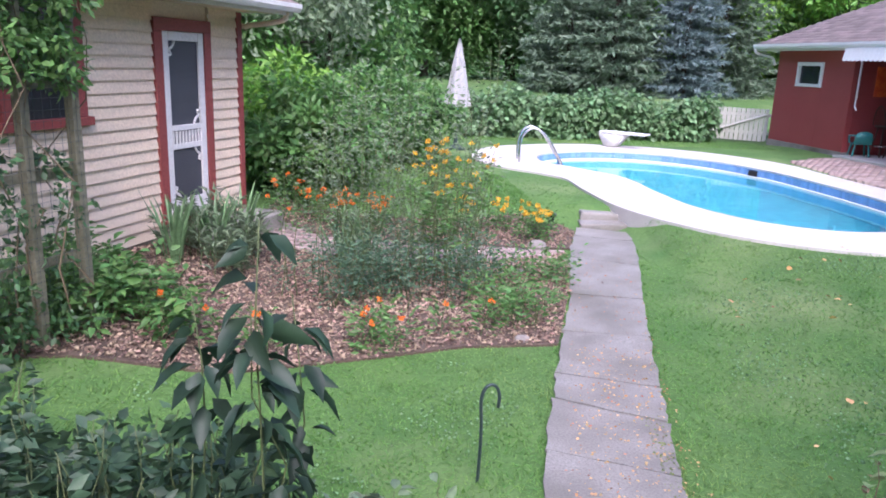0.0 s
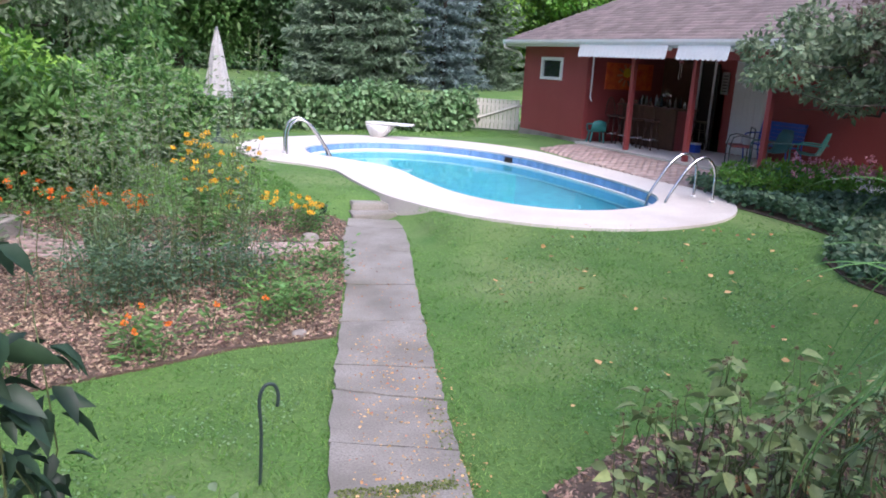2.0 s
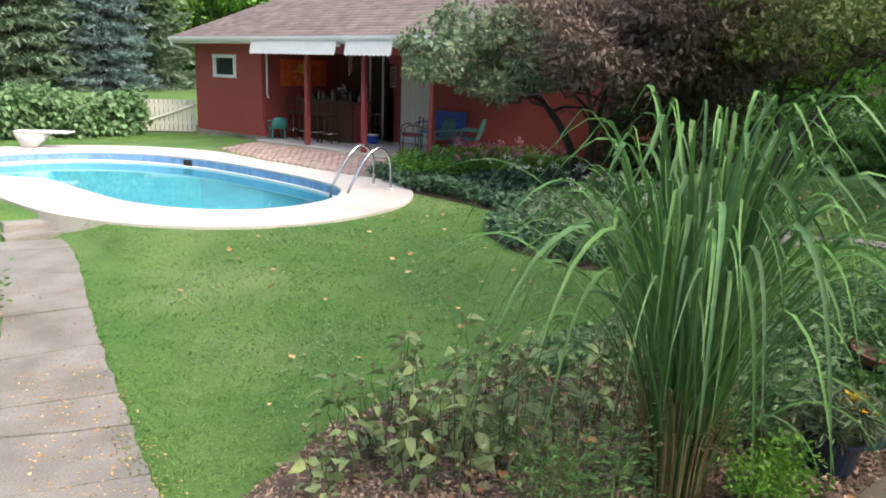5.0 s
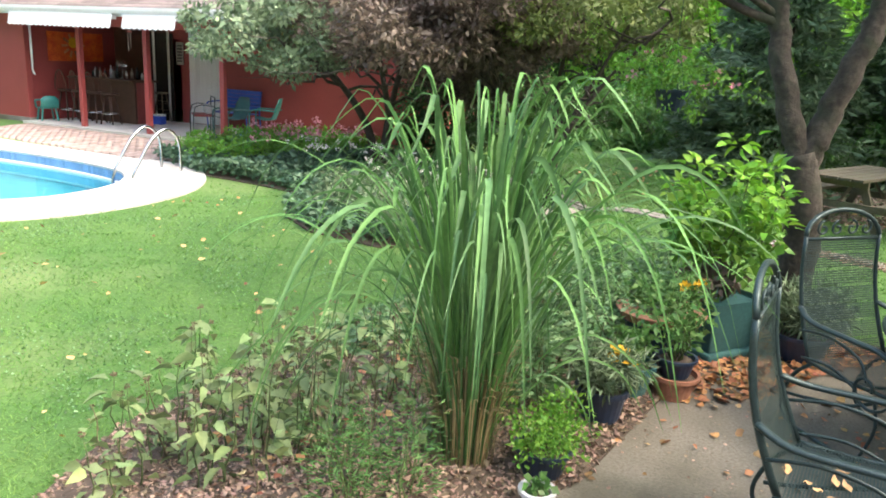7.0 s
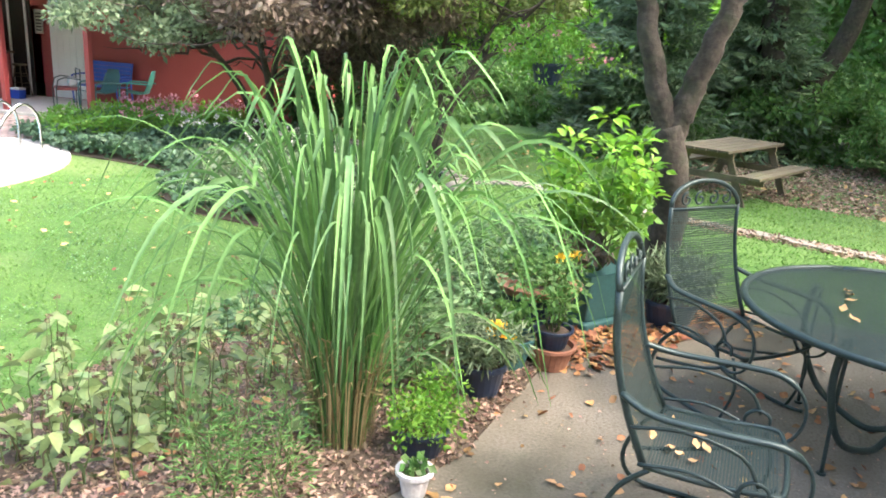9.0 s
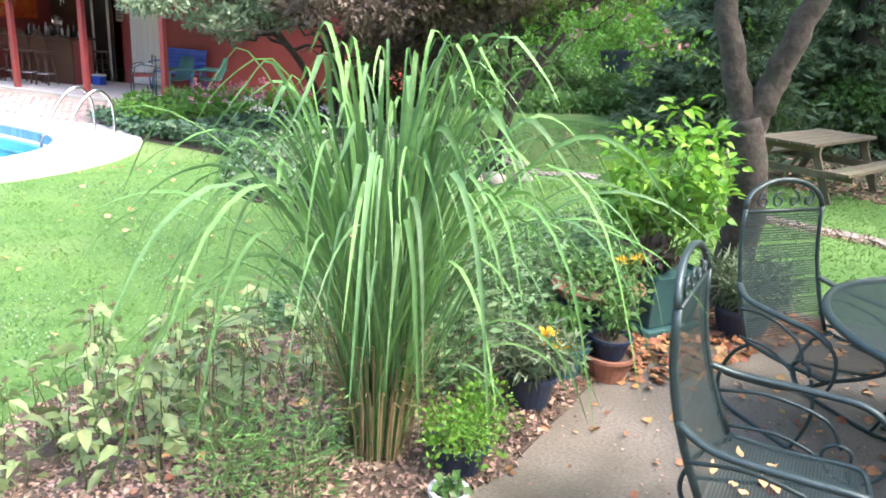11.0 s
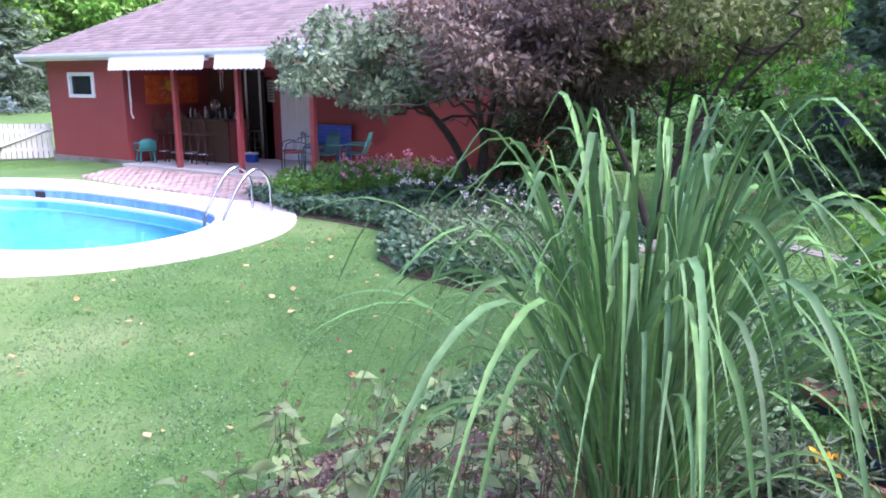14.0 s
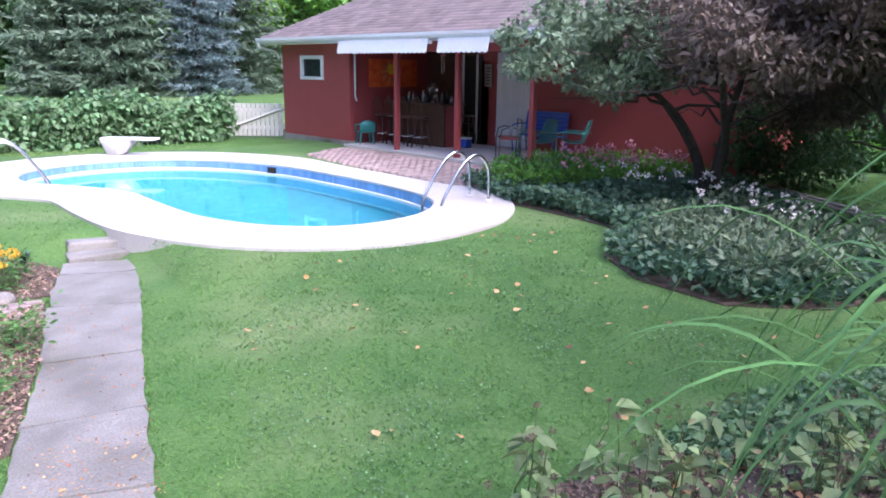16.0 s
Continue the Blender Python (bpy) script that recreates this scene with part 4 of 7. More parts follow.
def shrub(name, at, radii, seed, leaf, clumps, per, size, label, category="shrub", group="", lift=0.55, width=0.5, droop=0.3, stem="brownstem", extra=None, turn=0, shell=0.45):
    rng = np.random.default_rng(seed)
    t = thing(name, at, turn, label, category, group)
    limbs = []
    for i in range(7):
        a = i * 0.9 + rng.random()
        e = (radii[0] * 0.6 * math.cos(a), radii[1] * 0.6 * math.sin(a), radii[2] * (0.9 + 0.6 * rng.random()))
        limbs.append((bent(rng, (0.08 * math.cos(a), 0.08 * math.sin(a), -0.05), e, 5, 0.15), 0.022, 0.006))
    trunk("stem", limbs, stem, t, 6)
    crown("foliage", rng, (0, 0, radii[2] * (lift * 2)), radii, clumps, min(radii) * 0.33, per, size, leaf, t, width, droop, shell)
    return t


shrub("rhododendron", (-2.0, 11.3, 0.25), (1.0, 1.1, 0.85), 21, "f_mid", 90, 120, 0.13, "big glossy green shrub beside the tan house", lift=0.48, width=0.45)
shrub("rhododendron", (-2.6, 12.3, 0.25), (1.2, 1.2, 1.05), 22, "f_bright", 90, 110, 0.12, "bright green shrub behind the tan house", lift=0.48)
shrub("shrub", (-1.2, 14.5, 0.28), (1.3, 1.2, 0.9), 23, "f_mid", 80, 110, 0.12, "rounded green shrub beyond the flower beds", lift=0.5)
leafy_tree((-5.0, 21.5, 0.28), 7.0, 3.4, 24, "f_grey", clumps=90, per=120, size=0.2, base=0.22, label="spreading broadleaf tree behind the shrubs", group="", r0=0.14)
leafy_tree((-6.5, 22.0, 0.28), 8.0, 3.6, 25, "f_mid", clumps=90, per=120, size=0.22, base=0.15, label="leafy green tree behind the house", group="", r0=0.16)
leafy_tree((-4.5, 28.0, 0.28), 9.0, 4.0, 26, "f_mid", clumps=90, per=130, size=0.26, base=0.1, label="full green tree at the lawn's end", group="", r0=0.2)


def hedge():
    rng = np.random.default_rng(31)
    t = thing("hedge", (3.7, 21.3, 0.28), 8, "long vine-covered hedge with pale broad leaves", "hedge")
    L = 4.0
    C = np.stack([rng.uniform(-L, L, 620), rng.uniform(-0.38, 0.38, 620), rng.uniform(0.1, 1.12, 620)], 1)
    C[:, 2] += 0.09 * np.sin(C[:, 0] * 1.9) + 0.05 * np.sin(C[:, 0] * 5.3)
    n = len(C) * 16
    dd = rng.normal(size=(n, 3))
    dd /= np.linalg.norm(dd, axis=1, keepdims=True)
    V, F = broad_leaves(np.repeat(C, 16, 0) + dd * 0.22, dd + (0, 0, -0.5) + rng.normal(size=dd.shape) * 0.4, 0.15 * (0.6 + 0.7 * rng.random(n)), 0.85, 0.2, rng)
    raw("foliage", V, F, "f_hedge", t)
    bm = bmesh.new()
    for i in range(18):
        x = -L + 0.3 + i * 2 * (L - 0.3) / 17
        tube(bm, [(x, 0, -0.1), (x + 0.05, 0.05, 0.5), (x, 0, 1.0)], [0.03, 0.025, 0.01], 6)
    part("stem", bm, "brownstem", t)


hedge()


def small_tree(name, at, stems, leaf, centre, radii, clumps, per, size, seed, label, r0=0.07, flat_pads=True, bark="bark_dark", extra_crowns=()):
    """A low garden tree with several leaning stems."""
    rng = np.random.default_rng(seed)
    t = thing(name, at, 0, label, "tree")
    limbs = []
    tips = []
    for s in stems:
        pts = curve_points(s, per=5)
        limbs.append((pts, r0, r0 * 0.35))
        e = np.array(s[-1])
        for j in range(7):
            k = int(len(pts) * (0.45 + 0.5 * rng.random()))
            k = min(k, len(pts) - 1)
            d = rng.normal(size=3) * np.array((1, 1, 0.45))
            d /= np.linalg.norm(d)
            q = np.array(pts[k]) + d * (0.6 + 0.6 * rng.random()) * radii[0] * 0.5 + np.array((0, 0, 0.25))
            limbs.append((bent(rng, pts[k], q, 5, 0.12), r0 * 0.4, r0 * 0.08))
            tips.append(q)
            for _ in range(2):
                q2 = q + rng.normal(size=3) * np.array((0.5, 0.5, 0.22)) * radii[0] * 0.3
                limbs.append((bent(rng, q, q2, 4, 0.12), r0 * 0.12, r0 * 0.03))
                tips.append(q2)
    trunk("trunk", limbs, bark, t, 7)
    for k, (mat_, c, rad, n) in enumerate([(leaf, centre, radii, clumps), *extra_crowns]):
        d = rng.normal(size=(n, 3))
        d /= np.linalg.norm(d, axis=1, keepdims=True)
        C = np.array(c) + d * (0.25 + 0.75 * rng.random((n, 1)) ** 0.5) * np.array(rad)
        V, F = cluster_leaves(rng, C, 0.32 * (0.6 + 0.8 * rng.random(n)), per, size, 0.5, 0.4, 0.55 if flat_pads else 0.8)
        raw("crown", V, F, mat_, t)
    return t


# maple with grey-green and purple foliage
small_tree("maple", (10.9, 8.5, 0.3), [[(0, 0, -0.1), (-0.1, 0.15, 0.7), (-0.5, 0.5, 1.5), (-1.3, 1.2, 2.2)], [(0.1, 0, -0.1), (0.1, -0.1, 0.8), (0.3, -0.2, 1.8), (0.2, -0.6, 2.9)], [(-0.05, -0.1, 0.0), (-0.35, -0.5, 0.9), (-0.9, -0.8, 1.6), (-1.7, -1.3, 2.1)], [(0.05, 0.1, 0), (0.2, 0.5, 0.8), (0.1, 1.3, 1.7), (-0.2, 2.0, 2.3)]],
           "f_maple", (-0.2, -0.6, 2.8), (2.4, 2.2, 1.05), 105, 85, 0.11, 41, "low spreading maple with purple and grey-green leaves in the ivy", 0.085,
           extra_crowns=(("f_grey", (-1.6, 1.0, 2.35), (1.6, 1.5, 0.75), 80), ("f_maple", (-1.2, -1.6, 2.4), (1.3, 1.0, 0.6), 45), ("f_maple", (0.4, -2.3, 2.7), (1.5, 1.3, 0.8), 90), ("f_maple", (1.3, -1.0, 2.0), (1.2, 1.7, 0.8), 80), ("f_olive", (0.3, 1.8, 2.5), (1.2, 1.2, 0.6), 40)))
small_tree("garden_tree", (11.3, 5.3, 0.05), [[(0, 0, -0.1), (0.05, -0.1, 0.8), (0.2, -0.5, 1.8), (0.4, -1.2, 3.2)], [(-0.05, 0.05, 0), (-0.2, 0.3, 0.9), (-0.3, 0.9, 2.0), (-0.4, 1.5, 3.2)], [(0.05, 0, 0), (0.3, 0.0, 1.0), (0.5, 0.1, 2.2), (0.7, -0.2, 3.6)], [(0, -0.1, 0), (-0.1, -0.3, 1.0), (-0.1, -0.9, 2.0), (-0.2, -1.9, 3.0)]],
           "f_olive", (0.2, 0.0, 3.7), (2.6, 2.4, 0.9), 90, 85, 0.11, 42, "multi-stemmed garden tree with olive green crown", 0.06,
           extra_crowns=(("f_maple", (-0.5, 1.6, 3.0), (1.6, 1.4, 0.8), 60), ("f_olive", (0.4, -0.4, 2.95), (1.8, 1.7, 0.5), 34)))


def patio_tree():
    """The forked tree at the patio's edge."""
    rng = np.random.default_rng(43)
    t = thing("patio_tree", (6.1, 0.56, 0.4), 0, "rough-barked forked tree at the patio's edge", "tree")
    limbs = [(curve_points([(0, 0.02, -0.1), (0.03, 0.05, 0.4), (0.0, 0.03, 0.9), (-0.02, 0.13, 1.4)], per=6), 0.155, 0.115),
             (curve_points([(0, 0.1, 1.15), (-0.03, 0.16, 1.45), (-0.08, 0.3, 1.9), (-0.06, 0.42, 2.4), (-0.1, 0.52, 3.0), (-0.2, 0.9, 3.8)], per=6), 0.1, 0.05),
             (curve_points([(0.0, 0.1, 1.1), (0.02, 0.07, 1.45), (0.04, -0.02, 1.75), (0.06, -0.16, 2.2), (0.12, -0.22, 2.5), (0.1, -0.4, 3.0), (0.1, -0.7, 3.8)], per=6), 0.105, 0.055),
             (curve_points([(0.1, -0.2, 2.42), (0.2, -0.5, 2.8), (0.3, -0.9, 3.5)], per=5), 0.05, 0.03),
             (curve_points([(-0.07, 0.4, 2.3), (-0.35, 0.75, 2.45), (-0.5, 1.1, 2.75), (-0.9, 1.9, 2.85)], per=6), 0.035, 0.01),
             (curve_points([(-0.07, 0.42, 2.35), (-0.5, 0.7, 2.6), (-0.8, 0.9, 2.95), (-1.5, 1.2, 3.1)], per=6), 0.03, 0.01)]
    for k in range(10):
        a = k * 0.63
        limbs.append((bent(rng, (-0.3 + 0.5 * (k % 2), 0.4 - 0.9 * (k % 2), 2.9 + 0.07 * k), (2.2 * math.cos(a), 2.2 * math.sin(a), 3.9 + rng.random()), 5, 0.1), 0.04, 0.01))
    for pts, _, _ in limbs[:4]:
        for i in range(1, len(pts) - 1):
            pts[i] = tuple(np.array(pts[i]) + rng.normal(size=3) * 0.009)
    trunk("trunk", limbs, "bark", t, 14)
    crown("crown", rng, (0, 0, 4.6), (3.0, 3.0, 1.1), 105, 0.5, 80, 0.13, "f_mid", t, 0.6, 0.4, 0.2)
    C = np.array([(-0.9, 1.9, 2.8), (-1.0, 2.05, 2.74), (-0.7, 1.5, 2.76), (-1.4, 1.15, 3.0), (-0.5, 1.1, 2.7)])
    V, F = cluster_leaves(rng, C, np.full(len(C), 0.08), 5, 0.1, 0.6, 0.6)
    raw("low_leaves", V, F, "f_lime", t)


patio_tree()


def far_side():
    rng = np.random.default_rng(44)
    yew = conifer((15.5, 2.6, 0.0), 5.2, 1.7, 45, "f_yew", "drooping dark evergreen behind the grass walk", group="evergreens by the picnic table")
    for x, y, s in ((16.9, 0.9, 0.95), (16.4, 3.6, 0.8), (18.0, -4.8, 1.05), (16.5, -7.0, 1.0)):
        copy_thing(yew, pose(x, y, H(x, y), 0, 0, rng.random() * 360) @ Matrix.Diagonal((s, s, s, 1)))
    a = shrub("shrub", (20.6, 10.4, 0.25), (1.3, 1.2, 0.9), 46, "f_mid", 60, 110, 0.12, "loose green shrub by the picket fence", group="shrubs by the picket fence", lift=0.5)
    for x, y, s in ((20.3, 8.1, 0.9), (17.5, 12.4, 1.3), (19.9, 6.6, 0.7), (18.9, 4.6, 1.1), (14.9, -3.6, 0.8), (13.4, -5.2, 0.9), (15.9, -1.9, 0.75), (16.8, 0.6, 0.9), (17.4, -0.6, 1.1), (15.4, 1.9, 0.6)):
        copy_thing(a, pose(x, y, H(x, y), 0, 0, rng.random() * 360) @ Matrix.Diagonal((s, s, s, 1)))
    leafy_tree((25.5, 10.5, 0), 9.0, 3.6, 47, "f_lime", clumps=100, per=90, size=0.26, base=0.2, label="light green tree behind the picket fence", group="trees behind the fence", r0=0.18)
    leafy_tree((24.0, 5.5, 0), 8.0, 3.4, 48, "f_lime", clumps=100, per=120, size=0.24, base=0.15, label="leafy tree behind the picket fence", group="trees behind the fence", r0=0.2)
    # added out of view, only to cast shade over the picnic area
    leafy_tree((13.6, -5.6, 0.2), 8.5, 3.3, 52, "f_mid", clumps=80, per=100, size=0.2, base=0.4, label="unseen leafy tree added to shade the picnic table", group="trees behind the fence", r0=0.16)
    shrub("shrub", (13.7, 8.7, 0.15), (1.15, 1.1, 1.15), 58, "f_dark", 75, 110, 0.11, "dark leafy shrub at the red wall's end", group="shrubs by the red wall", lift=0.5)
    leafy_tree((20.0, -6.0, 0), 9.0, 3.8, 49, "f_mid", clumps=100, per=120, size=0.22, base=0.1, label="leafy tree beyond the picnic table", group="trees behind the fence", r0=0.2)
    leafy_tree((19.0, 14.0, 0.1), 8.0, 3.4, 50, "f_grey", clumps=100, per=120, size=0.2, base=0.1, label="pale leafy tree behind the pool house", group="trees behind the fence", r0=0.2)
    big = thing("old_tree", (16.7, 0.3, 0.25), 0, "thick twin-stemmed old tree behind the picnic table", "tree")
    trunk("trunk", [(curve_points([(0, 0, -0.1), (0.0, 0.1, 1.2), (-0.05, 0.35, 2.6), (-0.1, 0.5, 6.5)], per=5), 0.34, 0.16), (curve_points([(0, -0.1, 0.6), (0.1, -0.5, 1.7), (0.2, -1.0, 3.0), (0.3, -1.5, 6.5)], per=5), 0.25, 0.14)], "bark", big, 14)
    # crown spread wide above the view to shade the picnic area
    crown("crown", rng, (-1.0, -0.6, 6.8), (5.2, 5.0, 1.6), 170, 0.8, 90, 0.2, "f_mid", big, 0.5, 0.4, 0.2)
    # low border plants along the far lawn
    C = []
    for i in range(160):
        f = rng.random()
        x, y = 16.8 + 3.4 * f - 4.5 * max(f - 0.75, 0) + rng.normal() * 0.35, 10.2 - 5.4 * f + rng.normal() * 0.35
        C.append((x, y, H(x, y) + 0.12 + 0.15 * rng.random()))
    V, F = cluster_leaves(rng, np.array(C), np.full(len(C), 0.22), 30, 0.2, 0.55, 0.3)
    tagged(raw("border_plants", V, F, "f_mid", kind="stuff"), "low broad-leaved border plants along the far lawn", "plants")


far_side()


# ---- ivy, ground covers and spent perennials ----
def scatter(poly, n, rng):
    x0, x1, y0, y1 = min(p[0] for p in poly), max(p[0] for p in poly), min(p[1] for p in poly), max(p[1] for p in poly)
    out = np.zeros((0, 2))
    while len(out) < n:
        p = np.stack([rng.uniform(x0, x1, n), rng.uniform(y0, y1, n)], 1)
        out = np.concatenate([out, p[inside(p[:, 0], p[:, 1], poly)]])
    return out[:n]


def on_ground(p, lift=0.0):
    return np.concatenate([p, height(p[:, 0], p[:, 1])[:, None] + lift], 1)


def ground_cover():
    rng = np.random.default_rng(51)
    P = on_ground(scatter(IVY, 26000, rng))
    hump = 0.1 + 0.16 * np.abs(np.sin(P[:, 0] * 2.1) * np.cos(P[:, 1] * 1.7)) + 0.1 * rng.random(len(P))
    P[:, 2] += hump * rng.random(len(P)) ** 0.4
    D = rng.normal(size=P.shape) * (1, 1, 0.35)
    V, F = leaf_arrays(P, D, 0.07 + 0.05 * rng.random(len(P)), 0.8, 0.3, rng)
    tagged(raw("ivy", V, F, "f_ivy", kind="stuff"), "thick ivy and low shrubs covering the bed", "ivy")
    # brighter clumps among it
    C = on_ground(scatter([(8.7, 11.6), (8.5, 10.6), (10.5, 9.6), (12.5, 9.4), (12.4, 11.2), (10.5, 11.8)], 130, rng), 0.3)
    V, F = cluster_leaves(rng, C, np.full(len(C), 0.2), 45, 0.09, 0.4, 0.1)
    tagged(raw("perennials", V, F, "f_bright", kind="stuff"), "feathery green perennials beside the porch", "plants")
    C = on_ground(scatter([(7.1, 6.3), (7.2, 5.4), (9.0, 4.8), (10.8, 5.6), (10.6, 8.0), (8.4, 7.6)], 90, rng), 0.28)
    V, F = cluster_leaves(rng, C, np.full(len(C), 0.26), 60, 0.1, 0.5, 0.2)
    tagged(raw("low_shrubs", V, F, "f_grey", kind="stuff"), "low grey-green shrubs among the ivy", "plants")
    for pal, poly, n in (("pink", [(9.0, 9.8), (12.2, 9.2), (12.2, 11.2), (10.5, 11.6)], 90), ("whitefl", [(8.8, 6.0), (10.8, 6.0), (10.6, 9.6), (9.2, 9.6)], 60)):
        C = on_ground(scatter(poly, n, rng), 0.5)
        C[:, 2] += rng.random(n) * 0.12
        V, F = cluster_leaves(rng, C, np.full(n, 0.03), 9, 0.045, 0.8, 0.0)
        tagged(raw("flower_heads", V, F, pal, kind="stuff"), "scattered small flower heads above the ivy", "flowers")
    # near groundcover at the edge of the front bed
    P = on_ground(scatter([(4.2, 3.85), (4.3, 3.4), (5.6, 3.2), (7.0, 3.1), (7.1, 3.6), (5.4, 3.95)], 3600, rng), 0.03)
    P[:, 2] += 0.1 * rng.random(len(P))
    V, F = leaf_arrays(P, rng.normal(size=P.shape) * (1, 1, 0.3), 0.045 + 0.03 * rng.random(len(P)), 0.7, 0.3, rng)
    tagged(raw("creeping_cover", V, F, "f_hedge", kind="stuff"), "low creeping leaves at the bed's edge", "plants")


ground_cover()


def mulch(poly, n, seed, lift=0.03, size=0.035):
    rng = np.random.default_rng(seed)
    P = on_ground(scatter(poly, n, rng), lift)
    P[:, 2] += 0.015 * rng.random(n)
    V, F = leaf_arrays(P, rng.normal(size=P.shape) * (1, 1, 0.22), size * (0.5 + rng.random(n)), 0.55, 0.5, rng)
    tagged(raw("wood_chip_mulch", V, F, "chips", kind="stuff"), "scattered pale brown wood chips", "mulch")


mulch(BED, 26000, 61)
mulch(BED_FRONT, 34000, 62)
mulch(BED_FAR, 5000, 63)
mulch([(9.55, 1.4), (9.9, 1.4), (9.5, -0.8), (9.2, -3.0), (8.7, -3.0), (9.0, -1.0)], 1800, 65, 0.01, 0.05)
mulch([(12.0, 1.6), (15.5, 3.0), (17.5, -2.0), (14.5, -3.5), (11.4, -2.4)], 12000, 64, 0.01, 0.06)


def blade_mesh(ctrl, w, n=10, twist=0.0, fold=0.35):
    """A long folded grass blade along control points."""
    pts = np.array(curve_points(ctrl, per=max(2, n // (len(ctrl) - 1))))
    k = len(pts)
    d = np.gradient(pts, axis=0)
    d /= np.linalg.norm(d, axis=1, keepdims=True) + 1e-9
    side = np.cross(d, (0, 0, 1.0))
    ln = np.linalg.norm(side, axis=1, keepdims=True)
    side = np.where(ln > 1e-3, side / (ln + 1e-9), np.array([[1.0, 0, 0]]))
    up = np.cross(side, d)
    s = np.linspace(0, 1, k)
    ww = w * (0.28 + 0.72 * np.clip(s * 2.4, 0, 1) ** 1.3) * np.clip((1 - s) * 3.0, 0.02, 1) ** 0.7
    ang = twist * s
    side = side * np.cos(ang)[:, None] + up * np.sin(ang)[:, None]
    up = np.cross(side, d)
    L, M, R = pts - side * ww[:, None] / 2 + up * ww[:, None] * fold * 0.5, pts, pts + side * ww[:, None] / 2 + up * ww[:, None] * fold * 0.5
    V = np.stack([L, M, R], 1).reshape(-1, 3)
    F = []
    for i in range(k - 1):
        a = i * 3
        F += [(a, a + 1, a + 4, a + 3), (a + 1, a + 2, a + 5, a + 4)]
    return V, np.array(F)


def lemongrass():
    """The tall clump of arching grass before the patio."""
    rng = np.random.default_rng(71)
    t = thing("ornamental_grass", (3.02, 1.5, 0.42), 0, "tall clump of arching lemongrass with long green blades", "ornamental grass")
    for i in range(300):
        a = rng.random() * 2 * math.pi
        r = 0.11 * math.sqrt(rng.random())
        b = np.array((r * math.cos(a), r * math.sin(a), -0.02))
        a2 = a + rng.normal() * 0.6
        out = np.array((math.cos(a2), math.sin(a2), 0))
        side = np.array((-out[1], out[0], 0)) * rng.normal() * 0.07
        kind = rng.random()
        w = 0.009 + 0.019 * rng.random() ** 1.2
        if kind < 0.36:
            # upright, folding over sharply near the tip
            h, lean = 1.35 + 0.55 * rng.random(), 0.1 + 0.34 * rng.random()
            fold_ = 0.04 + 0.2 * rng.random() ** 1.5
            c = [b, b + out * lean * 0.22 + (0, 0, h * 0.42), b + out * lean * 0.62 + side + (0, 0, h * 0.82), b + out * (lean + 0.02) + side + (0, 0, h), b + out * (lean + fold_) + side + (0, 0, h * (1.0 - 0.3 * fold_)), b + out * (lean + fold_ * 1.5) + side * 1.3 + (0, 0, h - fold_ * 1.3)]
        elif kind < 0.8:
            # spreading arcs
            h, lean = 1.2 + 0.5 * rng.random(), 0.32 + 0.4 * rng.random()
            drop = 0.06 + 0.5 * rng.random() ** 1.6
            c = [b, b + out * lean * 0.25 + (0, 0, h * 0.42), b + out * lean * 0.68 + side + (0, 0, h * 0.78), b + out * lean * 1.12 + side + (0, 0, h * 0.93), b + out * lean * 1.5 + side * 1.4 + (0, 0, h * (0.94 - 0.25 * drop)), b + out * lean * 1.78 + side * 1.8 + (0, 0, h * (0.9 - 0.8 * drop))]
            w *= 0.85
        elif kind < 0.87:
            # long low arcs that hang to the ground
            h, lean = 0.75 + 0.35 * rng.random(), 0.62 + 0.35 * rng.random()
            if out[0] < -0.1 and out[1] < 0.5:
                continue
            c = [b, b + out * lean * 0.22 + (0, 0, h * 0.6), b + out * lean * 0.6 + side + (0, 0, h * 0.92), b + out * lean * 0.95 + side + (0, 0, h * 0.92), b + out * lean * 1.25 + side * 1.4 + (0, 0, h * 0.62), b + out * lean * 1.36 + side * 1.5 + (0, 0, h * 0.25)]
            w *= 0.8
        else:
            h, lean = 0.55 + 0.25 * rng.random(), 0.35 + 0.25 * rng.random()
            if out[0] < 0.2 and out[1] < 0.6:
                continue
            c = [b, b + out * lean * 0.4 + (0, 0, h * 0.6), b + out * lean * 0.9 + (0, 0, h * 0.95), b + out * lean * 1.4 + (0, 0, h * 0.8), b + out * lean * 1.7 + (0, 0, h * 0.4)]
            w *= 0.8
        V, F = blade_mesh(c, w, 18, rng.normal() * 0.8)
        raw("blade", V, F, "f_blade" if rng.random() < 0.45 else "f_blade_light", t, smooth=True)
    for i in range(230):
        a = rng.random() * 2 * math.pi
        r = 0.16 * math.sqrt(rng.random())
        out = np.array((math.cos(a), math.sin(a), 0))
        b = out * r
        L = 0.3 + 0.35 * rng.random()
        V, F = blade_mesh([b, b + out * 0.02 + (0, 0, L * 0.6), b + out * 0.06 + (0, 0, L), b + out * 0.14 + (0, 0, L * 1.05)], 0.009, 8, rng.normal())
        raw("dry_blade", V, F, "f_straw", t, smooth=True)


lemongrass()


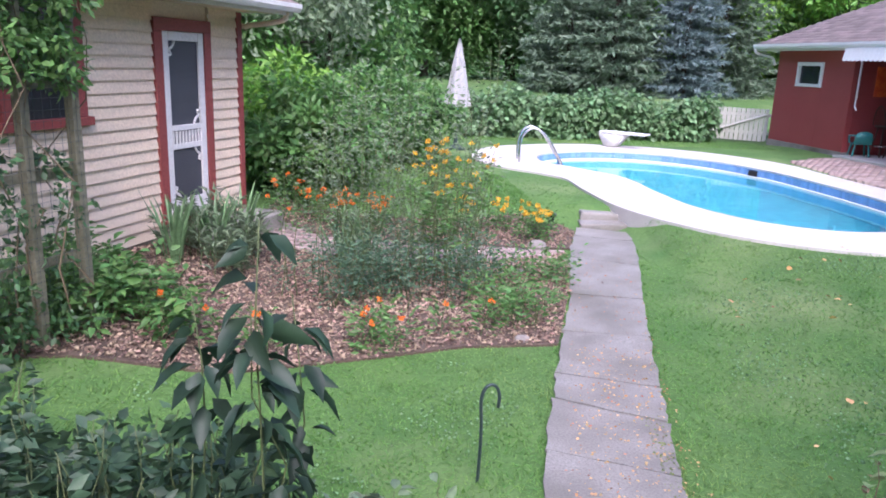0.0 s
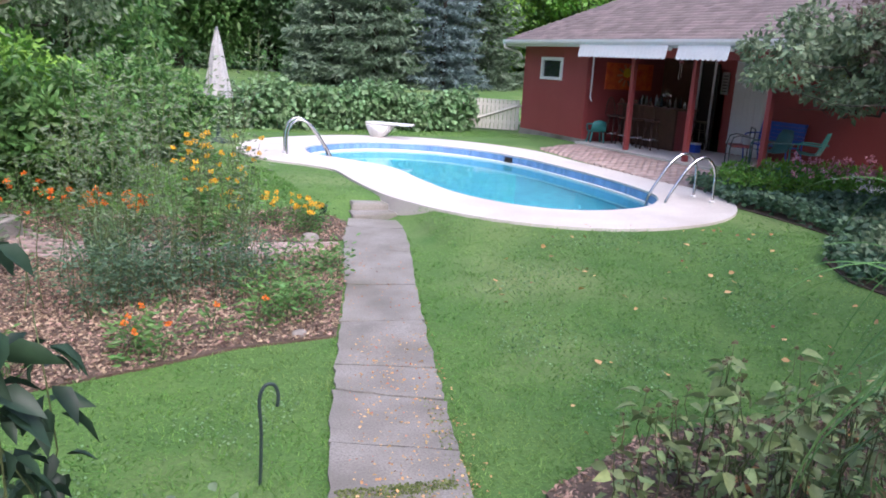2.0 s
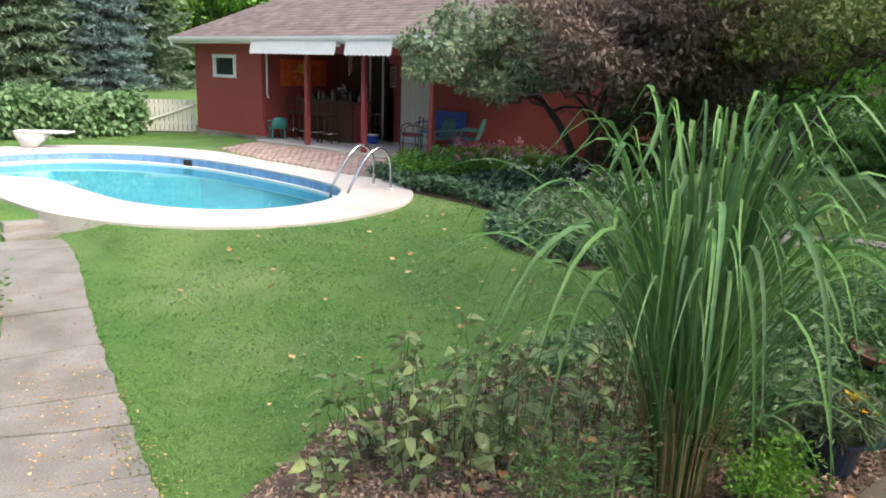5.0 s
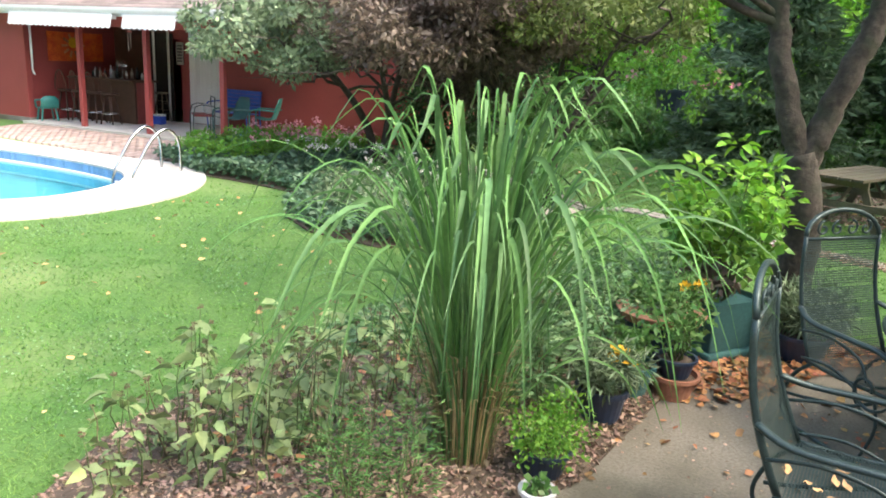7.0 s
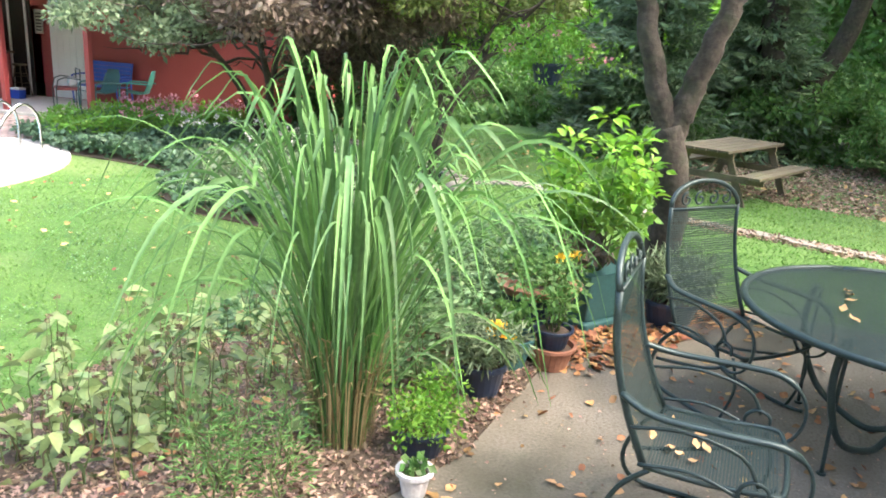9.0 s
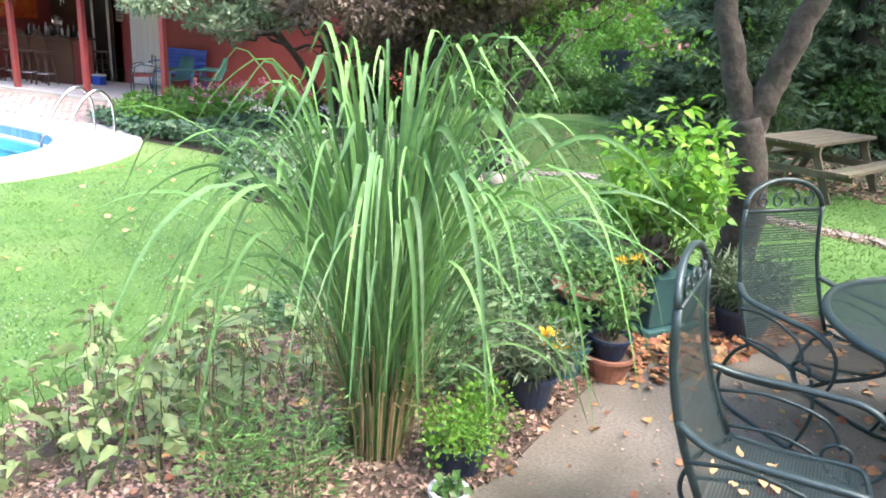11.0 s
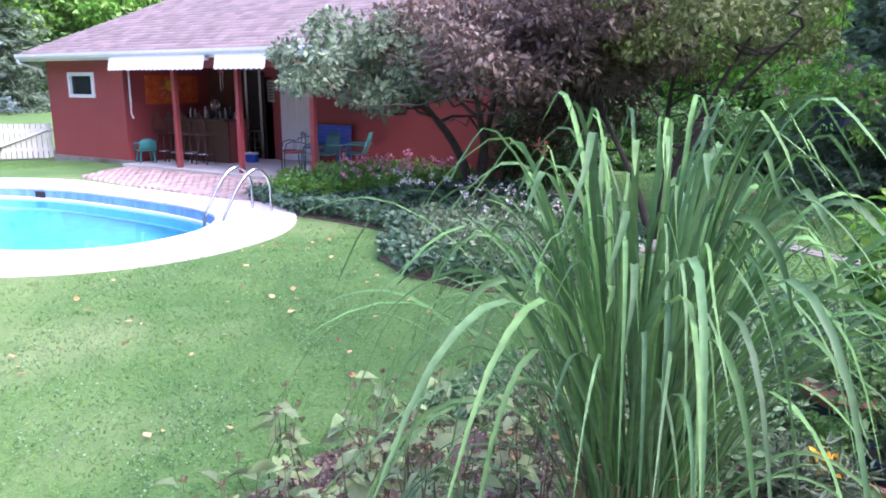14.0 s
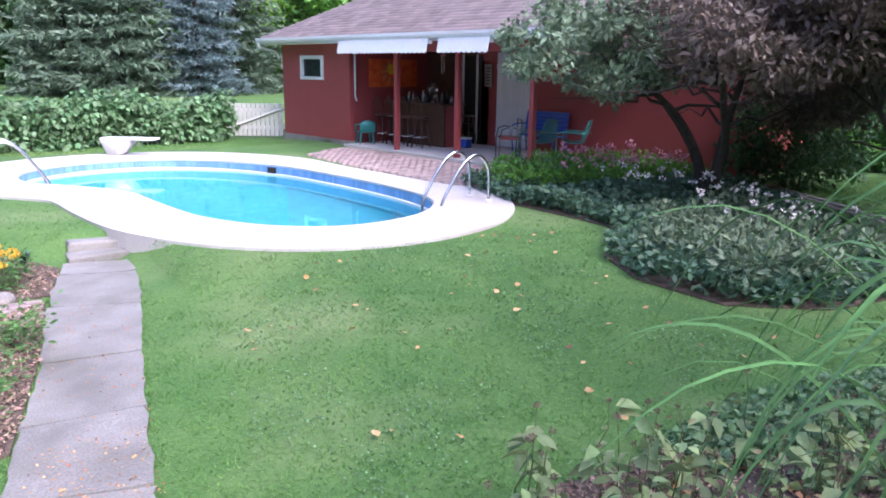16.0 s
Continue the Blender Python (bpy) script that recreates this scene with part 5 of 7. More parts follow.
def leafy_stems(name, spots, seed, tall, leaf, leaf_size, per_stem, label, category, width=0.5, head=None, head_label="", stem="stem", droop=0.4, group="", lean=0.12, head_size=0.03, leaf_from=0.15, fine=False):
    """Upright plants: each a thing with stem, leaves and a head."""
    rng = np.random.default_rng(seed)
    for x, y in spots:
        t = thing(name, (x, y, H(x, y) + 0.02), rng.random() * 360, label, category, group)
        h = tall * (0.75 + 0.45 * rng.random())
        dx, dy = rng.normal(size=2) * lean * h
        bm = bmesh.new()
        pts = bent(rng, (0, 0, -0.03), (dx, dy, h), 6, 0.06)
        tube(bm, pts, [0.006 - 0.004 * i / 5 for i in range(6)], 5)
        part("stem", bm, stem, t, smooth=True)
        n = per_stem
        u = leaf_from + (1 - leaf_from) * rng.random(n)
        base = np.stack([np.interp(u, np.linspace(0, 1, 6), [p[k] for p in pts]) for k in range(3)], 1)
        a = rng.random(n) * 2 * math.pi
        D = np.stack([np.cos(a), np.sin(a), rng.normal(size=n) * 0.3 - droop + 0.3], 1)
        off = D * 0.03
        if fine:
            base = base + D * rng.random((n, 1)) * 0.12
        V, F = (broad_leaves if leaf_size > 0.085 else leaf_arrays)(base + off, D, leaf_size * (0.6 + 0.7 * rng.random(n)), width, 0.25, rng)
        raw("leaves", V, F, leaf, t)
        if head:
            V, F = cluster_leaves(rng, np.array([pts[-1]]), np.array([head_size * 0.55]), 26, head_size * 0.6, 0.9, 0.0)
            raw("flower_head", V, F, head, t, head_label)


shrub("shrub", (18.3, 10.4, 0.25), (0.9, 0.8, 0.45), 57, "f_bright", 40, 90, 0.1, "bright green shrub by the far border", group="shrubs by the picket fence", lift=0.5)
rng = np.random.default_rng(81)
leafy_stems("spent_coneflower", scatter([(1.9, 3.0), (2.3, 3.55), (3.6, 3.7), (5.2, 3.3), (6.2, 2.6), (5.0, 1.9), (3.8, 2.3), (2.6, 2.0)], 84, rng), 82, 0.58, "f_pale", 0.115, 9, "spent coneflower with drooping grey-green leaves and a dry seed head", "perennial plant", 0.55, "brownstem", "dry brown seed head", "stem", 0.5, "spent coneflowers in the front bed", 0.08, 0.022)
leafy_stems("bed_plant", scatter([(1.8, 2.6), (2.2, 3.4), (4.0, 3.5), (5.5, 2.9), (4.6, 1.6), (3.4, 1.5), (2.5, 1.7)], 50, rng), 83, 0.24, "f_pale", 0.08, 16, "low green bed plant with broad leaves", "perennial plant", 0.6, None, "", "stem", 0.3, "low plants in the front bed", 0.1)
leafy_stems("dry_stalk", scatter([(1.9, 2.6), (2.3, 3.5), (4.2, 3.5), (5.6, 2.9), (4.6, 1.7), (3.3, 1.7), (2.4, 1.6)], 55, rng), 282, 0.48, "f_straw", 0.05, 4, "thin dry brown stalk standing in the mulch", "perennial plant", 0.4, "brownstem", "dry seed head", "brownstem", 0.5, "dry stalks in the front bed", 0.12, 0.016)
leafy_stems("feathery_plant", scatter([(2.2, 1.35), (2.3, 1.95), (2.75, 1.95), (2.8, 1.35)], 15, rng), 283, 0.36, "f_mid", 0.045, 90, "feathery green plant at the foot of the tall grass", "perennial plant", 0.18, None, "", "stem", 0.0, "feathery plants by the tall grass", 0.14, fine=True)
leafy_stems("bed_plant", scatter([(3.5, 1.35), (3.6, 1.9), (4.6, 2.1), (5.8, 2.0), (6.4, 1.6), (5.2, 1.3)], 85, rng), 84, 0.55, "f_hedge", 0.065, 70, "leafy green plant behind the patio pots", "perennial plant", 0.4, None, "", "stem", 0.1, "plants behind the patio pots", 0.1, fine=True)
leafy_stems("dark_leafed_plant", [(-0.52, 2.2), (-0.68, 2.3), (-0.48, 2.4), (-0.6, 2.1)], 85, 1.3, "f_deep", 0.13, 34, "tall plant with large dark drooping leaves before the patio", "perennial plant", 0.48, None, "", "stem", 0.9, "dark-leafed plants before the patio", 0.06, leaf_from=0.2)
leafy_stems("leafy_plant", scatter([(-0.7, 2.2), (-0.65, 2.75), (-1.0, 3.2), (-2.4, 3.3), (-2.4, 2.1)], 170, rng), 86, 0.62, "f_shade", 0.075, 36, "low leafy green plant before the patio", "perennial plant", 0.55, None, "", "stem", 0.3, "low leafy plants before the patio", 0.12)
leafy_stems("leafy_plant", scatter([(-0.7, 2.6), (-0.5, 3.25), (0.1, 3.1), (0.2, 2.3)], 14, rng), 87, 0.32, "f_grey", 0.09, 12, "small seedling with pale leaves at the bed's edge", "perennial plant", 0.5, None, "", "stem", 0.3, "seedlings beside the path", 0.15)
# the west garden
leafy_stems("tall_aster", scatter([(-1.7, 7.0), (-0.9, 6.6), (0.2, 6.9), (0.7, 7.6), (0.2, 8.3), (-1.3, 8.3)], 34, rng), 88, 1.75, "f_grey", 0.055, 100, "tall wispy aster with fine grey-green leaves", "perennial plant", 0.3, None, "", "stem", 0.1, "tall asters in the garden bed", 0.1, leaf_from=0.12, fine=True)
leafy_stems("tall_aster", scatter([(-1.4, 8.3), (-1.2, 7.8), (0.4, 7.9), (0.5, 8.3)], 16, rng), 89, 2.1, "f_grey", 0.06, 120, "very tall wispy aster with fine green leaves", "perennial plant", 0.35, None, "", "stem", 0.1, "tall asters in the garden bed", 0.08, leaf_from=0.2, fine=True)
leafy_stems("garden_phlox", scatter([(-1.6, 6.8), (-0.9, 6.5), (0.3, 6.8), (0.7, 7.5), (-0.5, 7.6)], 56, rng), 97, 0.58, "f_ivy", 0.055, 70, "leafy dark green perennial at the middle of the bed", "perennial plant", 0.35, None, "", "stem", 0.2, "dark green perennials in the garden bed", 0.14, fine=True)
leafy_stems("black_eyed_susan", scatter([(-0.4, 7.3), (0.3, 7.3), (0.5, 8.1), (-0.2, 8.2)], 40, rng), 90, 1.25, "f_mid", 0.08, 20, "black-eyed susan with yellow flowers", "flower", 0.4, "yellow", "yellow flower", "stem", 0.2, "black-eyed susans in the garden bed", 0.1, 0.035)
leafy_stems("marigold", scatter([(-2.3, 9.7), (-2.2, 10.5), (-0.6, 10.3), (-0.8, 9.6)], 46, rng), 91, 0.42, "f_mid", 0.06, 40, "marigold with bright orange flowers", "flower", 0.35, "orange", "orange flower", "stem", 0.1, "marigolds along the brick walk", 0.12, 0.045, fine=True)
leafy_stems("marigold", [(-0.63, 5.62), (-0.5, 5.5), (-0.55, 5.72), (-0.35, 5.6), (-0.45, 5.75), (-1.45, 5.45), (-1.3, 5.3), (-1.55, 5.35), (-2.1, 5.4), (-2.2, 5.5), (0.0, 5.95), (0.35, 6.0), (-2.0, 9.1), (-2.1, 9.2)], 92, 0.34, "f_mid", 0.07, 70, "bushy marigold with a few orange flowers", "flower", 0.35, "orange", "orange flower", "stem", 0.1, "marigolds at the bed's edge", 0.15, 0.032, fine=True)
leafy_stems("marigold", scatter([(0.1, 9.6), (0.2, 10.3), (1.3, 10.6), (1.6, 9.9), (1.4, 9.4)], 34, rng), 93, 0.38, "f_mid", 0.06, 40, "small flowering plant by the brick walk", "flower", 0.4, "yellow", "yellow flower", "stem", 0.1, "small flowers by the lantern", 0.12, 0.045, fine=True)
leafy_stems("bed_plant", scatter([(0.5, 6.1), (0.9, 6.05), (1.45, 8.0), (0.9, 8.1), (0.1, 7.0)], 36, rng), 94, 0.28, "f_mid", 0.07, 40, "low green clump in the garden bed", "perennial plant", 0.35, None, "", "stem", 0.1, "low plants in the garden bed", 0.15, fine=True)
leafy_stems("bed_plant", scatter([(-3.6, 4.6), (-1.8, 5.1), (-1.9, 5.6), (-3.2, 6.4)], 60, rng), 95, 0.4, "f_mid", 0.09, 46, "low leafy green plant below the trellis", "perennial plant", 0.5, None, "", "stem", 0.1, "low plants below the trellis", 0.15, fine=True)
leafy_stems("bed_plant", scatter([(-3.0, 7.0), (-1.9, 6.8), (-1.9, 8.0), (-2.6, 8.5)], 34, rng), 96, 0.45, "f_grey", 0.12, 34, "grey-green plant below the house wall", "perennial plant", 0.2, None, "", "stem", -0.5, "plants below the house wall", 0.15)


def iris(x, y, seed, n=26, tall=0.7):
    rng = np.random.default_rng(seed)
    t = thing("iris", (x, y, H(x, y)), 0, "clump of sword-shaped iris leaves", "iris", "iris clumps")
    for i in range(n):
        a, r = rng.random() * 6.28, 0.12 * rng.random()
        o = np.array((math.cos(a), math.sin(a), 0))
        h = tall * (0.6 + 0.5 * rng.random())
        V, F = blade_mesh([o * r, o * (r + 0.08) + (0, 0, h * 0.6), o * (r + 0.2) + (0, 0, h)], 0.03, 6, rng.normal() * 0.3)
        raw("blade", V, F, "f_hedge", t)


for k, (x, y) in enumerate([(-2.35, 7.4), (-2.2, 7.9), (-2.6, 7.0), (-1.1, 7.9), (-0.85, 8.0)]):
    iris(x, y, 100 + k)


def lawn():
    rng = np.random.default_rng(111)
    near = scatter([(-4, 2.3), (7.5, 2.3), (9, 6.5), (8.6, 12), (0, 14), (-4, 11)], 330000, rng)
    keep = np.ones(len(near), bool)
    d = np.hypot(near[:, 0] - 0.6, near[:, 1] - 0.6)
    keep &= rng.random(len(near)) < np.clip(1.35 - d / 11, 0.25, 1)
    path_poly = PATH + PATH_R[::-1]
    for poly in (BED, BED_FAR, BED_FRONT, BED_NEAR, IVY, PATIO, path_poly, DECK, BRICKS, [(1.9, 10.3), (2.75, 10.3), (2.9, 11.2), (2.0, 11.2)], [(-2.5, 9.6), (-4.5, 3.5), (-9, 3), (-9, 12), (-2.6, 12)]):
        keep &= ~inside(near[:, 0], near[:, 1], poly)
    P = near[keep]
    # blades that lean over the path's edges
    edge = []
    for line in (curve_points(PATH, per=10), curve_points(PATH_R, per=10)):
        for x, y in line:
            edge += [(x + rng.normal() * 0.02, y + rng.normal() * 0.05) for _ in range(34)]
    P = np.concatenate([P, np.array(edge)])
    n = len(P)
    z = height(P[:, 0], P[:, 1])
    a = rng.random(n) * 2 * math.pi
    tuft = 0.6 + 0.5 * noise_field(P * 2.2) ** 2 + 0.25 * noise_field(P * 5.1)
    h = (0.01 + 0.03 * rng.random(n)) * np.clip(tuft, 0.3, 1.4)
    w = 0.005
    bx_, by_ = np.cos(a), np.sin(a)
    lean = rng.normal(size=(n, 2)) * 0.035
    A = np.stack([P[:, 0] - bx_ * w, P[:, 1] - by_ * w, z - 0.004], 1)
    B = np.stack([P[:, 0] + bx_ * w, P[:, 1] + by_ * w, z - 0.004], 1)
    C = np.stack([P[:, 0] + lean[:, 0], P[:, 1] + lean[:, 1], z + h], 1)
    V = np.stack([A, B, C], 1).reshape(-1, 3)
    F = np.arange(n * 3).reshape(-1, 3)
    tagged(raw("grass", V, F, "grass", kind="stuff"), "short green mown lawn grass", "grass")
    # taller, coarser grass on the far side lawns
    Q = np.concatenate([scatter([(7.2, 1.2), (7.6, 4.4), (11.5, 4.8), (12.6, 9.0), (16.5, 8.6), (17.2, 4.0), (12.2, 1.8), (11.4, -2.4), (8.0, -4.5), (6.6, -4.0), (6.6, 0.8)], 70000, rng),
                        scatter([(-2.4, 11.0), (1.4, 11.0), (1.0, 13.5), (0.0, 16.5), (-2.4, 15.5)], 26000, rng), scatter([(0, 19.9), (8.9, 19.9), (8.9, 22.0), (0, 20.8)], 9000, rng)])
    Q = Q[~inside(Q[:, 0], Q[:, 1], DECK) & ~inside(Q[:, 0], Q[:, 1], IVY)]
    m = len(Q)
    z = height(Q[:, 0], Q[:, 1])
    a = rng.random(m) * 2 * math.pi
    h = 0.014 + 0.018 * rng.random(m)
    l = rng.normal(size=(m, 2)) * 0.03
    V = np.stack([np.stack([Q[:, 0] - np.cos(a) * 0.008, Q[:, 1] - np.sin(a) * 0.008, z - 0.004], 1), np.stack([Q[:, 0] + np.cos(a) * 0.008, Q[:, 1] + np.sin(a) * 0.008, z - 0.004], 1), np.stack([Q[:, 0] + l[:, 0], Q[:, 1] + l[:, 1], z + h], 1)], 1).reshape(-1, 3)
    tagged(raw("far_grass", V, np.arange(m * 3).reshape(-1, 3), "grass", kind="stuff"), "short green grass on the far lawns", "grass")
    # clover patches
    Q = on_ground(np.concatenate([scatter([(2.0, 3.9), (7.2, 4.0), (8, 8), (3, 9.6)], 13000, rng), scatter([(-2.0, 3.7), (0.2, 3.3), (0.8, 5.5), (0.0, 5.4), (-2.0, 4.6)], 2500, rng)]), 0.028)
    f = noise_field(Q) + rng.normal(size=len(Q)) * 0.25
    Q = Q[f > 0.3]
    V, F = leaf_arrays(Q, rng.normal(size=Q.shape) * (1, 1, 0.15), 0.016 + 0.008 * rng.random(len(Q)), 1.0, 0.2, rng)
    tagged(raw("clover", V, F, "f_hedge", kind="stuff"), "pale clover leaves in the lawn", "clover")
    # fallen leaves on the lawn, path and patio
    def strew(name, poly, n, size, mat_, lift, label):
        S = on_ground(scatter(poly, n, rng), lift)
        V, F = broad_leaves(S, rng.normal(size=S.shape) * (1, 1, 0.1), size * (0.5 + 0.8 * rng.random(len(S))), 0.8, 0.25, rng, -0.1)
        tagged(raw(name, V, F, mat_, kind="stuff"), label, "fallen leaves")
    strew("fallen_leaves", [(2.2, 3.8), (7, 4), (8, 8), (3, 9)], 44, 0.065, "yellowleaf", 0.045, "scattered yellow and tan leaves on the lawn")
    strew("fallen_leaves", [(2.2, 3.8), (7, 4), (8, 8), (3, 9)], 34, 0.06, "deadleaf", 0.045, "scattered brown leaves on the lawn")
    strew("fallen_leaves", [(0.5, 2.2), (1.4, 2.2), (1.75, 5.8), (1.1, 5.8)], 520, 0.022, "yellowleaf", 0.032, "leaf crumbs on the concrete path")
    strew("fallen_leaves", [(2.4, 1.2), (4.4, 1.0), (5.6, 0.9), (6.2, 0.4), (6.2, -2.5), (3, -2.5)], 110, 0.06, "yellowleaf", 0.03, "scattered yellow leaves on the patio")
    strew("fallen_leaves", [(4.2, 1.0), (4.6, 0.55), (6.1, -0.1), (6.3, 0.5), (5.6, 1.0)], 1000, 0.065, "deadleaf", 0.035, "drift of brown leaves against the pots")
    strew("fallen_leaves", [(2.6, 1.1), (4.4, 0.9), (6.2, -0.6), (6.2, -2.5), (3, -2.0)], 260, 0.055, "deadleaf", 0.03, "scattered brown leaves on the patio")
    strew("fallen_leaves", [(2.4, 1.2), (4.4, 1.0), (6.2, 0.4), (6.2, -2.5), (2.2, -2.5)], 1300, 0.018, "chips", 0.028, "leaf crumbs and grit on the patio")
    strew("fallen_leaves", [(0.6, 3.0), (1.35, 3.0), (2.3, 8.8), (1.6, 8.8)], 420, 0.02, "deadleaf", 0.032, "brown crumbs and grit on the concrete path")
    M = on_ground(np.concatenate([scatter([(0.62, 3.46), (1.28, 3.44), (1.3, 3.54), (0.62, 3.56)], 900, rng), scatter([(0.85, 3.32), (1.1, 3.32), (1.15, 3.52), (0.85, 3.52)], 260, rng), scatter([(1.25, 3.2), (1.4, 3.2), (1.5, 4.6), (1.38, 4.6)], 260, rng)]), 0.03)
    V, F = leaf_arrays(M, rng.normal(size=M.shape) * (1, 1, 0.3) + (0, 0, 0.3), 0.01 + 0.012 * rng.random(len(M)), 0.7, 0.2, rng)
    tagged(raw("moss", V, F, "f_olive", kind="stuff"), "moss and weeds growing in the path's cracks", "moss")
    strew("fallen_leaves", [(10.0, -3), (13.5, 7), (16, 6), (16, -3)], 150, 0.09, "yellowleaf", 0.03, "pale leaves on the far lawn")
    strew("fallen_leaves", [(2.0, 2.0), (3, 3.6), (6, 3.4), (5, 1.6)], 110, 0.07, "deadleaf", 0.06, "dry leaves in the front bed")


def noise_field(Q):
    return np.sin(Q[:, 0] * 2.3 + 1.1 * np.sin(Q[:, 1] * 1.9)) * np.cos(Q[:, 1] * 2.7 + 0.8 * np.sin(Q[:, 0] * 3.1))


lawn()


# ---- patio furniture ----
def mesh_sheet(bm, corners, step_=0.012, wide=0.0055):
    """An expanded-metal sheet between four corners: crossing thin strips."""
    a, b, c, d = (np.array(p, float) for p in corners)
    n = int(np.linalg.norm(b - a) / step_)
    m = int(np.linalg.norm(d - a) / step_)
    nrm = np.cross(b - a, d - a)
    nrm /= np.linalg.norm(nrm)
    for count, p0, p1, q0, q1, lift in ((n, a, b, d, c, 0.0006), (m, a, d, b, c, -0.0006)):
        for i in range(1, count):
            f = i / count
            s, e = p0 + (p1 - p0) * f + nrm * lift, q0 + (q1 - q0) * f + nrm * lift
            w = (p1 - p0) / np.linalg.norm(p1 - p0) * wide / 2
            bm.faces.new([bm.verts.new(tuple(v)) for v in (s - w, s + w, e + w, e - w)])


def spiral(cx, cz, r, turns, start, y, n=16, sign=1, yaxis=None):
    out = []
    for i in range(n + 1):
        t = i / n
        a = start + sign * turns * 2 * math.pi * t
        rr = r * (1 - 0.8 * t)
        out.append((cx + rr * math.cos(a), y, cz + rr * math.sin(a)))
    return out


def iron_chair(at, facing, tilt=0.0):
    """Spring rocker of wrought iron; local y is forward."""
    a = math.degrees(math.atan2(-facing[0], facing[1]))
    t = thing("patio_chair", at, a, "dark green wrought iron spring chair with mesh seat and scrolled arms", "chair", "chairs round the patio table")
    W = 0.27
    # seat
    bm = bmesh.new()
    tube(bm, curve_points([(-W, -0.22, 0.41), (-W, 0.0, 0.405), (-W, 0.2, 0.42), (-W + 0.04, 0.26, 0.415), (0, 0.275, 0.41), (W - 0.04, 0.26, 0.415), (W, 0.2, 0.42), (W, 0.0, 0.405), (W, -0.22, 0.41)], per=4), 0.011, 6)
    part("seat_frame", bm, "iron", t, smooth=True)
    bm = bmesh.new()
    mesh_sheet(bm, [(-W, -0.22, 0.412), (W, -0.22, 0.412), (W, 0.25, 0.416), (-W, 0.25, 0.416)])
    part("seat", bm, "iron", t, "expanded metal mesh seat", "stuff")
    # back
    lean = lambda z: -0.22 - (z - 0.41) * 0.24 - 0.05 * math.sin((z - 0.41) * 4.4)
    side = [(z, lean(z)) for z in np.linspace(0.41, 1.06, 8)]
    for s in (-1, 1):
        bm = bmesh.new()
        tube(bm, [(s * W * (1 - 0.04 * i / 7), y, z) for i, (z, y) in enumerate(side)], 0.015, 6, 0.6)
        part("back_post", bm, "iron", t, smooth=True)
    bm = bmesh.new()
    tube(bm, [(W * 0.96 * math.cos(k * math.pi / 12), lean(1.06) - 0.03 * math.sin(k * math.pi / 12), 1.06 + 0.14 * math.sin(k * math.pi / 12)) for k in range(13)], 0.014, 6)
    tube(bm, [(-W * 0.96, lean(1.06), 1.045), (W * 0.96, lean(1.06), 1.045)], 0.008, 6)
    for cx in (-0.15, -0.05, 0.05, 0.15):
        pts = spiral(cx, 1.1, 0.045, 1.1, math.pi / 2 if cx < 0 else math.pi / 2, lean(1.03), 12, 1 if cx < 0 else -1)
        tube(bm, pts, 0.0065, 5)
    part("crest", bm, "iron", t, "arched crest with iron scrolls", smooth=True)
    bm = bmesh.new()
    for (z0, y0), (z1, y1) in zip(side, side[1:]):
        mesh_sheet(bm, [(-W * 0.97, y0, z0), (W * 0.97, y0, z0), (W * 0.97, y1, z1), (-W * 0.97, y1, z1)])
    part("backrest", bm, "iron", t, "expanded metal mesh back", "stuff")
    for s in (-1, 1):
        x = s * (W + 0.03)
        bm = bmesh.new()
        arm = curve_points([(s * W, lean(0.68), 0.68), (x + s * 0.02, -0.2, 0.645), (x + s * 0.03, 0.05, 0.645), (x + s * 0.02, 0.22, 0.64), (x, 0.31, 0.58), (x, 0.335, 0.48), (x, 0.3, 0.38), (x, 0.22, 0.335), (x, 0.14, 0.36), (x, 0.11, 0.43), (x, 0.15, 0.475), (x, 0.2, 0.46), (x, 0.21, 0.42)], per=4)
        k = len(arm)
        tube(bm, arm, [0.019 if i < k * 0.3 else 0.011 for i in range(k)], 6, 0.7)
        part("arm", bm, "iron", t, "scrolled iron arm", smooth=True)
        bm = bmesh.new()
        tube(bm, curve_points([(x, lean(0.55), 0.57), (x, -0.1, 0.6), (x, 0.1, 0.56), (x, 0.17, 0.46)], per=4), 0.008, 5)
        tube(bm, curve_points([(x, -0.24, 0.43), (x, -0.05, 0.45), (x, 0.12, 0.4)], per=4), 0.008, 5)
        part("brace", bm, "iron", t, smooth=True)
        bm = bmesh.new()
        tube(bm, curve_points([(s * W, -0.2, 0.4), (s * W, -0.3, 0.3), (s * W, -0.36, 0.14), (s * W, -0.3, 0.03), (s * W, -0.1, 0.012), (s * W, 0.15, 0.012), (s * W, 0.27, 0.03)], per=4), 0.011, 6)
        tube(bm, curve_points([(s * W * 0.6, 0.24, 0.4), (s * W, 0.1, 0.3), (s * W, -0.15, 0.22), (s * W, -0.32, 0.18)], per=4), 0.01, 6)
        tube(bm, curve_points([(s * W, 0.2, 0.4), (s * W, 0.24, 0.25), (s * W, 0.2, 0.1), (s * W, 0.16, 0.015)], per=4), 0.009, 6)
        part("leg", bm, "iron", t, smooth=True)
    return t


PZ = 0.45
iron_chair((3.15, -0.125, PZ), (0.05, -1.0))
iron_chair((4.52, -0.11, PZ), (-0.6, -0.8))


